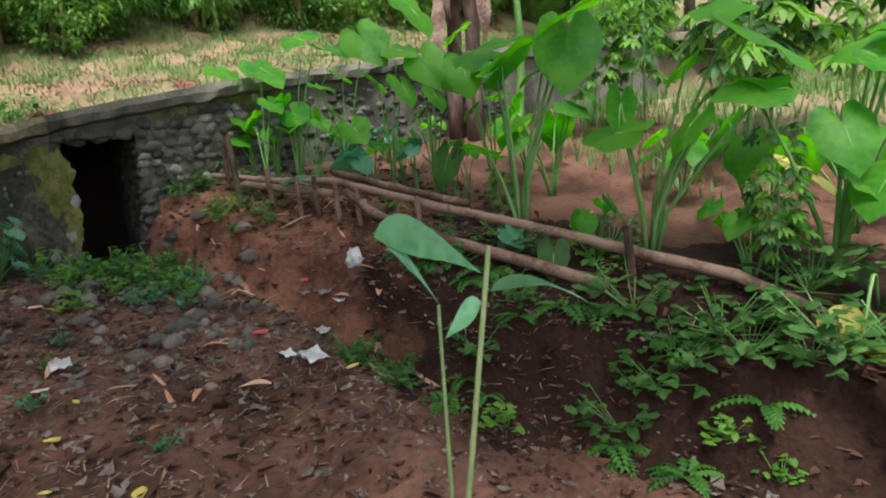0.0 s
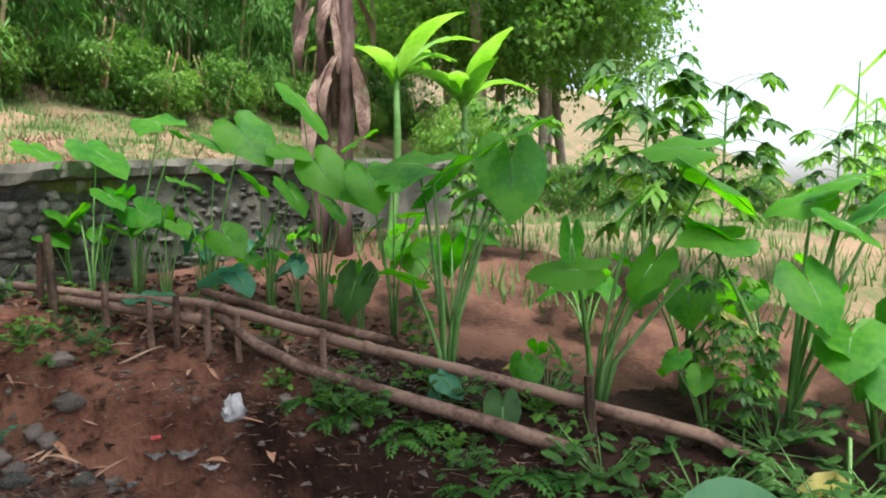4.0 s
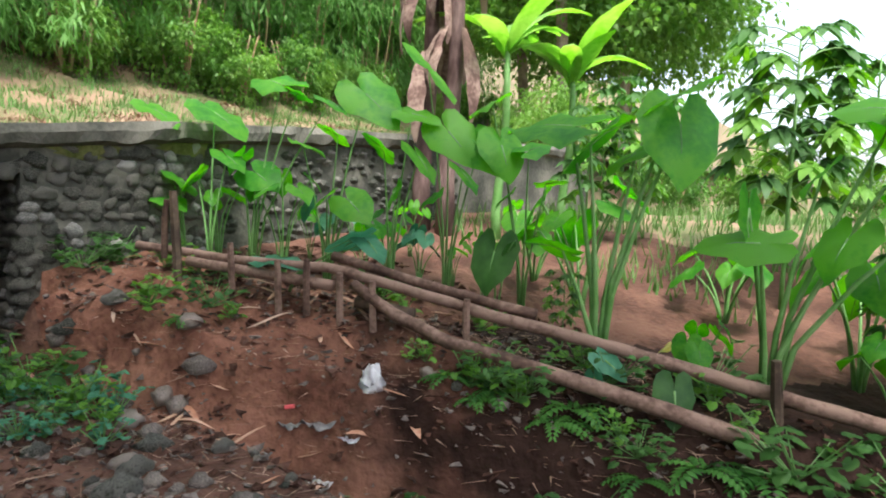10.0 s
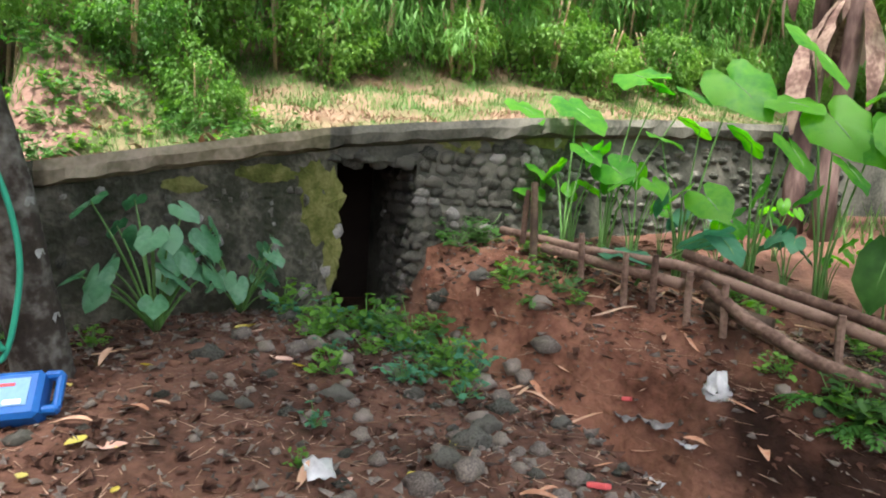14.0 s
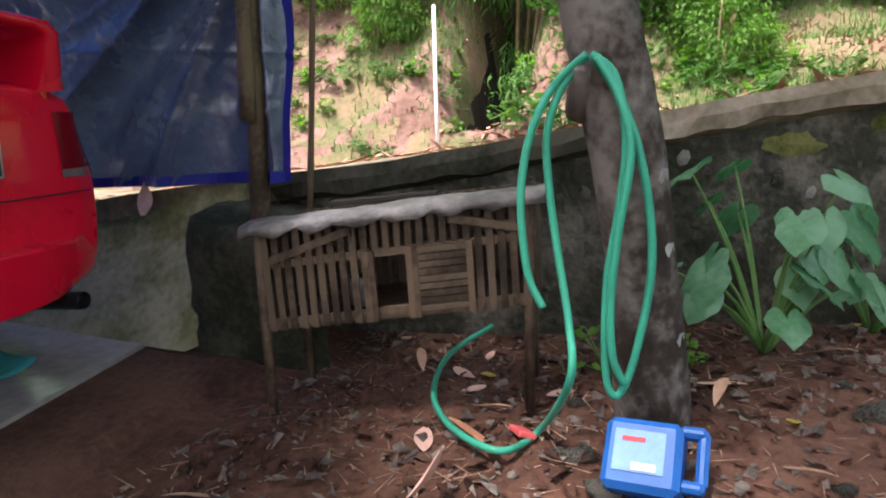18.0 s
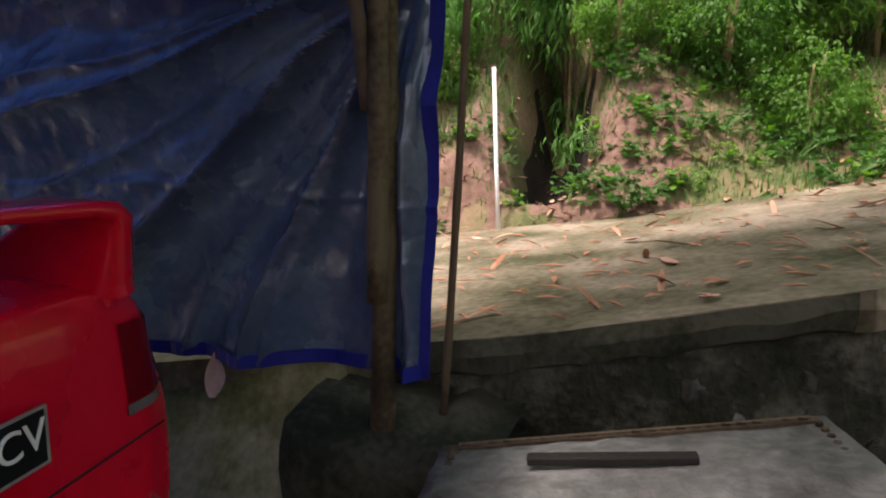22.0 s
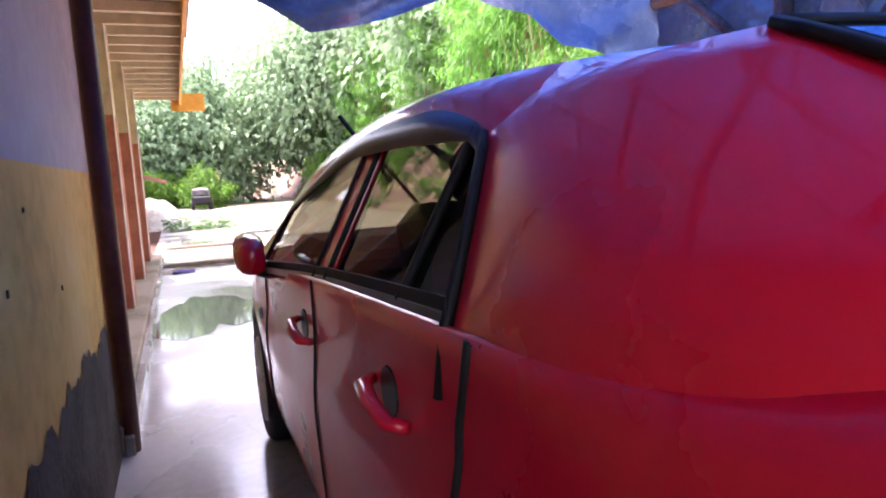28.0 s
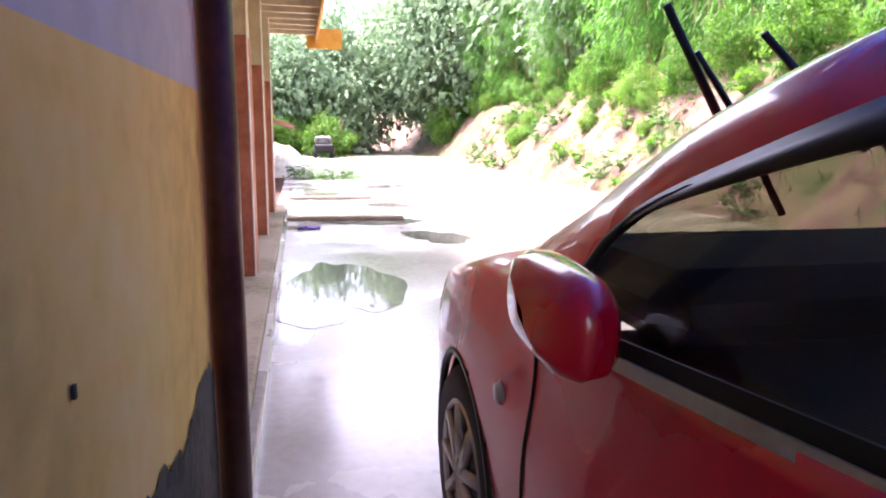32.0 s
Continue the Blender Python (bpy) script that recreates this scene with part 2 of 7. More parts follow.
TERRACOTTA = surface("terracotta_tile_paint", (0.24, 0.075, 0.04), (0.34, 0.115, 0.065), (0.42, 0.16, 0.095), size=3, fine=25, rough=0.55, bump=0.15)
ORANGE = plain("orange_yellow_fascia_paint", (0.62, 0.30, 0.05), 0.6)
CREAM = plain("cream_paint", (0.55, 0.47, 0.30), 0.7)
ROOFTILE = surface("old_roof_tile", (0.10, 0.05, 0.035), (0.20, 0.10, 0.07), (0.30, 0.17, 0.12), size=3, fine=25, rough=0.9, bump=0.4)
BLUE_EDGE = plain("royal_blue_tape", (0.015, 0.02, 0.20), 0.45)
SACK = surface("grey_plastic_sheet", (0.05, 0.045, 0.038), (0.13, 0.125, 0.118), (0.26, 0.25, 0.24), size=5, fine=24, rough=0.5, bump=0.9, dist=0.03)
BAG = surface("white_plastic_bag", (0.36, 0.355, 0.35), (0.52, 0.52, 0.52), (0.66, 0.66, 0.66), size=9, fine=50, rough=0.4, bump=0.6, translucent=0.3)
HOSE = plain("green_garden_hose_plastic", (0.03, 0.30, 0.19), 0.35)
JUG = plain("blue_plastic", (0.012, 0.10, 0.34), 0.4)
JUG_LABEL = plain("pale_blue_label_paper", (0.16, 0.30, 0.48), 0.6)
EARTH = surface("crumbling_red_earth", (0.045, 0.018, 0.011), (0.115, 0.050, 0.032), (0.21, 0.10, 0.065), size=2.6, fine=22, rough=0.95, bump=1.0, dist=0.05, spec=0.12)


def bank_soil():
    """Red earth by the wall; along the ditch, damp soil plus painted-in shade."""
    m = surface("red_earth_to_shaded_damp_soil", (0.045, 0.018, 0.011), (0.115, 0.050, 0.032), (0.21, 0.10, 0.065), size=2.6, fine=22, rough=0.95, bump=1.0, dist=0.05, spec=0.12)
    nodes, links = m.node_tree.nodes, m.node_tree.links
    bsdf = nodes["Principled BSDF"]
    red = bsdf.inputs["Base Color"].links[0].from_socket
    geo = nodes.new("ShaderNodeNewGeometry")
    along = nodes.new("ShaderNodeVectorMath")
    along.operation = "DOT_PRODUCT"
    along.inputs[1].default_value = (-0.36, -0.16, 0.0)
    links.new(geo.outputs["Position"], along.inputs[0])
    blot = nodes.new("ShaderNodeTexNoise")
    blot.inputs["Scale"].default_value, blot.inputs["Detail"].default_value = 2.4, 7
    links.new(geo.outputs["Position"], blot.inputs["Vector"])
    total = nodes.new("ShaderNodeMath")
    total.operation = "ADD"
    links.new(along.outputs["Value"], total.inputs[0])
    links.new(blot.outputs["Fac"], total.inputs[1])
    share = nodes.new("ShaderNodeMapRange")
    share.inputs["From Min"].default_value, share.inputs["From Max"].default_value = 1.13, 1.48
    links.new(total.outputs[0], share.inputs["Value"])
    # value 0.16 puts the ditch's shade into the soil colour
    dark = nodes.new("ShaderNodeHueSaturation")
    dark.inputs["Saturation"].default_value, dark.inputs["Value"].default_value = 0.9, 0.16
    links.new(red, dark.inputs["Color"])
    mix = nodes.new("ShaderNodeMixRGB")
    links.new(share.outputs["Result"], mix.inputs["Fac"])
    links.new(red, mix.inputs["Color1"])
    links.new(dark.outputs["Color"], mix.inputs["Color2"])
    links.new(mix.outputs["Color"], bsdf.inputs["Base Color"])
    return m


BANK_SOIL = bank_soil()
# near-black that paints shade into the culvert's depth and the gully
RECESS_SHADE = plain("recess_shade_dark", (0.02, 0.015, 0.012), 0.95)


def tarp_mat():
    """Woven blue plastic sheet with creases; daylight shines through it."""
    m = surface("blue_tarpaulin", (0.045, 0.066, 0.13), (0.065, 0.092, 0.165), (0.12, 0.155, 0.23), size=3.2, fine=30, rough=0.24, bump=0.6, translucent=0.20, spread=0.0, rough_var=0.10, spec=0.9, coat=0.45)
    return m


def roof_sheet_mat():
    return surface("thin_blue_roof_sheet", (0.06, 0.13, 0.44), (0.09, 0.17, 0.52), (0.20, 0.28, 0.58), size=1.6, fine=14, rough=0.5, bump=0.3, translucent=0.34, spread=0.0)


POSTWOOD = surface('mossy_bamboo_post', (0.022, 0.016, 0.010), (0.055, 0.039, 0.023), (0.13, 0.10, 0.058), size=5, fine=40, rough=0.7, bump=0.4)
BLUETARP = surface('loose_blue_sheet', (0.012, 0.014, 0.065), (0.022, 0.026, 0.12), (0.10, 0.11, 0.24), size=4, fine=24, rough=0.35, bump=0.3, translucent=0.35)
TARP = tarp_mat()
ROOFSHEET = roof_sheet_mat()


# ---- mesh helpers ----
class Shell:
    """Vertices and faces of one mesh in the making."""

    def __init__(s):
        s.v, s.f = [], []

    def add(s, verts, faces):
        k = len(s.v)
        s.v += [tuple(p) for p in verts]
        s.f += [tuple(i + k for i in f) for f in faces]
        return s

    def block(s, c, d, m=None, bevel=0.0):
        """A box with centre c and size d, its edges cut by bevel, turned by m about its centre."""
        hx, hy, hz = d[0] / 2, d[1] / 2, d[2] / 2
        b = min(bevel, hx * 0.9, hy * 0.9, hz * 0.9)
        if b <= 0:
            vs = [Vector((x, y, z)) for x in (-hx, hx) for y in (-hy, hy) for z in (-hz, hz)]
            fs = [(0, 1, 3, 2), (4, 6, 7, 5), (0, 4, 5, 1), (2, 3, 7, 6), (0, 2, 6, 4), (1, 5, 7, 3)]
        else:
            bm = bmesh.new()
            bmesh.ops.create_cube(bm, size=1.0)
            bmesh.ops.scale(bm, vec=d, verts=bm.verts)
            bmesh.ops.bevel(bm, geom=bm.edges[:], offset=b, segments=1, affect="EDGES")
            bm.verts.index_update()
            vs = [v.co.copy() for v in bm.verts]
            fs = [tuple(v.index for v in f.verts) for f in bm.faces]
            bm.free()
        if m is not None:
            vs = [m @ v for v in vs]
        return s.add([v + Vector(c) for v in vs], fs)

    def tube(s, pts, radii, n=8, caps=True, squash=None):
        pts = [Vector(p) for p in pts]
        if not hasattr(radii, "__len__"):
            radii = [radii] * len(pts)
        vs, fs = [], []
        up = None
        for i, p in enumerate(pts):
            t = (pts[min(i + 1, len(pts) - 1)] - pts[max(i - 1, 0)]).normalized()
            if up is None:
                up = Vector((0, 0, 1)) if abs(t.z) < 0.9 else Vector((1, 0, 0))
            a = t.cross(up).normalized()
            b = a.cross(t).normalized()
            up = b
            for k in range(n):
                w = 2 * math.pi * k / n
                vs.append(p + radii[i] * (math.cos(w) * a + math.sin(w) * b * (squash or 1)))
        for i in range(len(pts) - 1):
            for k in range(n):
                fs.append((i * n + k, i * n + (k + 1) % n, (i + 1) * n + (k + 1) % n, (i + 1) * n + k))
        if caps:
            fs += [tuple(range(n))[::-1], tuple((len(pts) - 1) * n + k for k in range(n))]
        return s.add(vs, fs)

    def sheet(s, rows):
        """A grid of points, row by row."""
        w = len(rows[0])
        fs = [(i * w + j, i * w + j + 1, (i + 1) * w + j + 1, (i + 1) * w + j) for i in range(len(rows) - 1) for j in range(w - 1)]
        return s.add([p for r in rows for p in r], fs)

    def slab(s, outline, axis_vec):
        """A flat outline drawn out along a vector."""
        n = len(outline)
        a = [Vector(p) for p in outline]
        b = [p + Vector(axis_vec) for p in a]
        fs = [tuple(range(n))[::-1], tuple(range(n, 2 * n))] + [(i, (i + 1) % n, n + (i + 1) % n, n + i) for i in range(n)]
        return s.add(a + b, fs)

    def thicken(s, t):
        """Gives an open sheet a second side, t below along its normals."""
        me = bpy.data.meshes.new("tmp")
        me.from_pydata(s.v, [], s.f)
        bm = bmesh.new()
        bm.from_mesh(me)
        bmesh.ops.recalc_face_normals(bm, faces=bm.faces)
        bmesh.ops.solidify(bm, geom=bm.faces[:], thickness=t)
        bm.verts.index_update()
        s.v = [tuple(v.co) for v in bm.verts]
        s.f = [tuple(v.index for v in f.verts) for f in bm.faces]
        bm.free()
        bpy.data.meshes.remove(me)
        return s


ORIGIN = {}


def mesh_of(name, shell, material, origin=(0, 0, 0), smooth=False):
    me = bpy.data.meshes.new(name)
    o = Vector(origin)
    me.from_pydata([(p[0] - o.x, p[1] - o.y, p[2] - o.z) for p in shell.v], [], shell.f)
    me.materials.append(material)
    if smooth:
        me.polygons.foreach_set("use_smooth", [True] * len(me.polygons))
    me.update()
    return me


def thing(name, base, label, category, group="", kind=""):
    ob = new(name)
    ob.location = base
    ob.empty_display_size = 0.1
    ORIGIN[ob] = Vector(base)
    return tagged(ob, label, category, group, kind)


def part(name, shell, material, parent, label="", smooth=False):
    o = ORIGIN[parent]
    ob = new(name, mesh_of(name, shell, material, o, smooth))
    ob.parent = parent
    ORIGIN[ob] = o
    return tagged(ob, label)


def single(name, shell, material, label, category, group="", kind="", base=None, smooth=False):
    if base is None:
        xs = np.array(shell.v)
        base = (xs[:, 0].mean(), xs[:, 1].mean(), xs[:, 2].min())
    ob = new(name, mesh_of(name, shell, material, base, smooth))
    ob.location = base
    ORIGIN[ob] = Vector(base)
    return tagged(ob, label, category, group, kind)


def interp(x, xs, ys):
    return float(np.interp(x, xs, ys))


def smooth_step(a, b, x):
    t = min(max((x - a) / (b - a), 0.0), 1.0)
    return t * t * (3 - 2 * t)


def nz(x, y, z=0.0):
    return noise.noise(Vector((x, y, z)))


# ---- the lie of the land ----
EDGE_Y = [-40, -12, -8, -6, -4.7, -3.4, -0.7, 0.6, 3, 5, 60]
EDGE_X = [4.5, 2.5, 2.3, 2.15, 2.05, 2.2, 1.65, 1.38, 1.38, 1.42, 1.42]
ROAD_Y = [-40, -12, -8, -6, -4.7, -3.4, -0.7, 0.6, 2.0, 4.5, 6.0, 60]
ROAD_Z = [2.6, 1.9, 1.72, 1.6, 1.5, 1.34, 0.80, 0.62, 0.36, 0.05, 0.0, 0.0]
FOOT_Y = [-40, -12, -6, -2, 0.5, 6, 13, 30, 60]
FOOT_X = [9, 6.4, 5.9, 5.6, 5.5, 5.2, 5.2, 6.2, 8]


ASKEW = radians(8.24)


def bend(y):
    """The far yard and its road turn away from the carport's line."""
    k = min(1.0, max(0.0, (y - 4.3) / 4.2))
    return (0.105 - math.tan(ASKEW) * y) * k * k * (3 - 2 * k)


def edge_x(y):
    return interp(y, EDGE_Y, EDGE_X) + bend(y)


def road_z(y):
    return interp(y, ROAD_Y, ROAD_Z)


def foot_x(y):
    return interp(y, FOOT_Y, FOOT_X) + bend(y)


LOG_A, LOG_B = Vector((1.65, -4.38)), Vector((-1.45, -5.75))
LOG_DIR = (LOG_B - LOG_A).normalized()
LOG_OUT = Vector((LOG_DIR.y, -LOG_DIR.x)) * -1
if LOG_OUT.y > 0:
    LOG_OUT = -LOG_OUT


def log_coords(x, y):
    d = Vector((x, y)) - LOG_A
    return d.dot(LOG_DIR), d.dot(LOG_OUT)


def bed_edge_z(s):
    return interp(s, [-1, 0, 1.3, 3.4, 6, 9], [0.62, 0.60, 0.42, 0.10, -0.15, -0.3])


def ground_z(x, y):
    e = edge_x(y)
    f = foot_x(y)
    if -4.01 < y < -3.30 and e - 0.3 < x < 3.65:
        return -0.12
    if x > e + 0.22:
        z = road_z(y) - 0.10
        if x > f:
            d = x - f
            steep = smooth_step(-2.6, -0.6, y)
            cut = 1.15 * min(d, 2.4) + 0.45 * max(d - 2.4, 0)
            soft = 0.34 * min(d, 3.2) + 0.55 * max(d - 3.2, 0)
            up = cut * steep + soft * (1 - steep)
            up = min(up, 14 + 0.1 * d)
            gully = math.exp(-((y - 0.25 - 0.08 * (d - 1.5)) / 0.42) ** 2) * smooth_step(0.15, 0.8, d) * 1.25
            z += up - 1.15 * gully * min(d, 1.6) + 0.16 * nz(x * 1.3, y * 1.3) * smooth_step(0, 0.6, d) + (0.11 * nz(x * 3.3, y * 3.3, 3) + 0.055 * nz(x * 8, y * 8, 6)) * smooth_step(0, 0.4, d) * (0.35 + 0.65 * steep)
        return z
    s, m = log_coords(x, y)
    yard = -0.06 - 0.12 * math.exp(-((x + 2.4) ** 2 + (y + 2.9) ** 2) / 0.9) + 0.20 * math.exp(-((x - 1.5) ** 2 + (y + 2.7) ** 2) / 1.0) + 0.06 * math.exp(-((x - 0.6) ** 2 + (y + 2.1) ** 2) / 0.3)
    yard += 0.025 * nz(x * 2.2, y * 2.2) + 0.015 * nz(x * 7, y * 7, 2)
    if y > -0.3:
        yard = -0.035 + (yard + 0.035) * smooth_step(-0.05, -0.6, y) if y < -0.05 else -0.035
    if m < -4.0 or y > -0.5:
        return yard
    rim = -4.16 + 0.06 * max(0.0, -x) + 0.07 * nz(x * 1.7, 3.0)
    floor_z = -0.34 - 0.42 * smooth_step(0.9, 4.2, s) + 0.05 * nz(x * 3, y * 3, 5)
    z = yard + (floor_z - yard) * smooth_step(0.0, 0.34 + 0.1 * nz(x * 2.3, 8.0), rim - y)
    top = bed_edge_z(s)
    bed = top + (0.92 - top) * smooth_step(0.1, 4.5, m) + 0.05 * nz(x * 2, y * 2, 7) + 0.02 * nz(x * 7, y * 7, 8)
    lip = m + 0.09 * nz(x * 1.6, y * 1.6, 9) + 0.05 * nz(x * 5, y * 5, 4)
    k = 0.74 * smooth_step(-0.60, -0.32, lip) + 0.26 * smooth_step(-0.36, 0.04, lip)
    return z + (bed - z) * k


def spaced(stops):
    out = []
    for a, b, step in stops:
        out += list(np.arange(a, b, step))
    return out + [stops[-1][1]]


gx = spaced([(-120, -20, 20), (-20, -8, 2), (-8, -4, 0.4), (-4, 3, 0.055), (3, 5, 0.14), (5, 8.4, 0.075), (8.4, 9, 0.14), (9, 20, 0.8), (20, 140, 15)])
gy = spaced([(-120, -30, 15), (-30, -12, 1.5), (-12, -7, 0.25), (-7, -3.8, 0.045), (-3.8, 1.5, 0.07), (1.5, 14, 0.22), (14, 40, 1.2), (40, 160, 15)])
land = Shell().sheet([[(x, y, ground_z(x, y)) for x in gx] for y in gy])
ground = single("ground", land, SOIL, "red-brown bare soil ground with a ditch and banks", "ground", kind="structure", base=(0, 0, 0), smooth=True)
ground.data.materials.append(CLAY)
ground.data.materials.append(TURF)
ground.data.materials.append(EARTH)
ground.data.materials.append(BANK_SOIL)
ground.data.materials.append(RECESS_SHADE)
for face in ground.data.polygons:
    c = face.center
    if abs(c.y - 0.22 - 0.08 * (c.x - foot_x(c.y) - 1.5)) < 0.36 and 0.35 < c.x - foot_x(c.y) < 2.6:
        # gully notch: its shade is painted on with the near-black
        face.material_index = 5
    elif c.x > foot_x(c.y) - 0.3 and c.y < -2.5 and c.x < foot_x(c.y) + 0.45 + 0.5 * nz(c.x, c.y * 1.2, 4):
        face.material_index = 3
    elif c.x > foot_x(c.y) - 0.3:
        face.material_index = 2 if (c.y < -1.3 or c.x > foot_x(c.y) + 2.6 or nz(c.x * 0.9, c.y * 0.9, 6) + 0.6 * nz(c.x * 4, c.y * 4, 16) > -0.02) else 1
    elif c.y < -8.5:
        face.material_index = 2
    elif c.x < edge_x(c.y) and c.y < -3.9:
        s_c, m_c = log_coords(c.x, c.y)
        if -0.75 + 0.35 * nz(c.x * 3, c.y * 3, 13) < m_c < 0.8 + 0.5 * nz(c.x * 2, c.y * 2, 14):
            # bank face: soil colour that carries the ditch's shade
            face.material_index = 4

# concrete road, sloping down to the yard
rows = []
for y in spaced([(-40, -12, 2), (-12, 8, 0.25), (8, 60, 4)]):
    e, f = edge_x(y), foot_x(y)
    rows.append([(e - 0.03 + (f + 0.25 - e) * k / 10, y, road_z(y) - 0.12 + 0.012 * nz(k * 0.9, y * 0.8)) for k in range(11)])
road = single("road", Shell().sheet(rows).thicken(0.12), CONCRETE, "sloping concrete road, moss-stained and leaf-strewn", "road", kind="structure", base=(0, 0, 0), smooth=False)

# concrete yard in front of the house
rows = []
for y in spaced([(-0.04, 14, 0.25), (14, 45, 2)]):
    rows.append([(-1.62 + (3.05 + 0.6 * math.exp(-((y - 5.0) / 3.0) ** 2)) * k / 12, y - (0.02 if y > 0.1 else -0.12 * k / 12 + 0.0), 0.0 + 0.0012 * nz(k, y)) for k in range(13)])
single("pavement", Shell().sheet(rows).thicken(0.11), WET, "wet grey concrete yard with shallow puddles", "pavement", kind="structure", base=(0, 0, 0))

# ---- retaining wall with the culvert ----
HOLE_A, HOLE_B, HOLE_TOP = -3.37, -3.93, 1.13
def wall_band(y0, y1, z0, z1f, thick, steps=6, proud=0.0):
    sh = Shell()
    for i in range(steps):
        a, b = y0 + (y1 - y0) * i / steps, y0 + (y1 - y0) * (i + 1) / steps
        xa, xb = edge_x(a) - proud, edge_x(b) - proud
        za, zb = z1f(a), z1f(b)
        sh.add([(xa, a, z0), (xb, b, z0), (xb + thick, b, z0), (xa + thick, a, z0), (xa, a, za), (xb, b, zb), (xb + thick, b, zb), (xa + thick, a, za)],
               [(0, 1, 5, 4), (2, 3, 7, 6), (4, 5, 6, 7), (0, 3, 2, 1)] + ([(0, 4, 7, 3)] if i == 0 else []) + ([(1, 2, 6, 5)] if i == steps - 1 else []))
    return sh

retaining_wall = thing("wall_retaining", (2.1, -3.6, 0), "blackened rubble stone retaining wall with an open culvert", "wall", kind="structure")
part("plaster_face", wall_band(0.06, HOLE_A, -0.5, lambda y: road_z(y) - 0.125, 0.5, 22), PLASTER_OLD, retaining_wall, "dark mossy plastered wall face")
part("stone_face", wall_band(HOLE_B, -11.5, -0.6, lambda y: road_z(y) - 0.125, 0.5, 26, 0.0), MORTAR, retaining_wall, "blackened mortar between stones")
part("lintel", wall_band(HOLE_A, HOLE_B, HOLE_TOP, lambda y: road_z(y) - 0.125, 0.5, 2), MORTAR, retaining_wall, "rough concrete lintel")
# near-black closing panel stands in for the shade deep inside
part("culvert_back", Shell().block((3.6, -3.65, 0.35), (0.1, 0.72, 1.9)), RECESS_SHADE, retaining_wall, "near-black panel painted as the culvert's shaded depth")
part("culvert_side", Shell().block((3.05, -3.32, 0.35), (1.3, 0.1, 1.9)).block((3.05, -3.98, 0.35), (1.3, 0.1, 1.9)), MORTAR, retaining_wall, "stone culvert sides")
rows = [[(edge_x(y) - 0.06, y, road_z(y) + 0.006 + 0.012 * nz(y * 3, 1)), (edge_x(y) - 0.085 + 0.035 * nz(y * 5, 3), y, road_z(y) - 0.05 + 0.02 * nz(y * 6, 5)), (edge_x(y) - 0.07 + 0.05 * nz(y * 4, 8), y, road_z(y) - 0.115 + 0.05 * nz(y * 5, 2)), (edge_x(y) + 0.03, y, road_z(y) - 0.15)] for y in spaced([(-11.5, -0.1, 0.05)])]
# the stretch beside the carport is the dark mossy one
for lo, hi, mat_c in ((-11.6, -3.28, MORTAR), (-3.45, -1.6, CONCRETE), (-1.7, 1.7, GREEN_BLACK)):
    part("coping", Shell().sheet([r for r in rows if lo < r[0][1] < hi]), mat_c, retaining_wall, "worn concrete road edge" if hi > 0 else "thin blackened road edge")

rows = []
for i in range(41):
    y = 0.05 + 4.4 * max(i - 1, 0) / 39
    top = road_z(y) - 0.02
    rows.append([(1.42 - 0.05 * k - 0.02 * abs(nz(y * 2, k * 0.7)) * min(k, 1), y, top - (top + 0.02) * (k / 9) ** 0.8 + 0.05 * nz(y * 2.4, k * 0.6, 2) * (0 < k < 9)) for k in range(10)])
rows[0] = [(1.46, p[1], p[2]) for p in rows[0]]
part("ramp_side", Shell().sheet(rows), MOSSY_RAMP, retaining_wall, "mossy concrete shoulder of the road", True)
MOSS = surface("yellow_green_moss", (0.035, 0.045, 0.010), (0.075, 0.085, 0.02), (0.14, 0.14, 0.05), size=9, fine=50, rough=1.0, bump=0.9)
for y0, z0, w, h in ((-3.28, 0.80, 0.16, 0.24), (-3.20, 0.98, 0.10, 0.12), (-2.9, 1.0, 0.2, 0.06), (-3.36, 0.45, 0.07, 0.2), (-4.3, 1.28, 0.2, 0.05), (-5.0, 1.36, 0.3, 0.06), (-2.4, 0.9, 0.12, 0.05)):
    ring = [(edge_x(y0) - 0.006, y0 + w * math.cos(a) * (1 + 0.5 * nz(3 * math.cos(a), 3 * math.sin(a), y0)), z0 + h * math.sin(a) * (1 + 0.5 * nz(3 * math.cos(a), 3 * math.sin(a), z0))) for a in np.linspace(0, 2 * math.pi, 29)[:-1]]
    ring = [(edge_x(p[1]) - 0.006, p[1], p[2]) for p in ring]
    part("moss_patch", Shell().add(ring + [(edge_x(y0) - 0.02, y0, z0)], [(k, (k + 1) % 28, 28) for k in range(28)]), MOSS, retaining_wall, "yellow-green moss patch")

# ---- blue-sheeted carport ----
carport = thing("carport", (0, 2.5, 0), "open carport of bamboo poles roofed with blue plastic sheet", "carport")
def culm(p, q, r0, r1, knots=5):
    """A bamboo pole: a tube with swollen rings."""
    p, q = Vector(p), Vector(q)
    pts, rad = [], []
    for i in range(knots * 4 + 1):
        t = i / (knots * 4)
        pts.append(p.lerp(q, t) + Vector((0.006 * nz(t * 3, p.x, 1), 0.006 * nz(t * 3, p.y, 2), 0)))
        rad.append((r0 + (r1 - r0) * t) * (1.13 if i % 4 == 2 else 1.0))
    return Shell().tube(pts, rad, 8)
def rz(y):
    """Height of the eave beam; the roof climbs towards the far end."""
    return 1.97 + 0.058 * y


def run(x0, y0, x1, y1, dz, r0, r1, mat_c, knots=6, name="rafter", label=""):
    return part(name, culm((x0, y0, rz(y0) + dz), (x1, y1, rz(y1) + dz), r0, r1, knots), mat_c, carport, label, True)


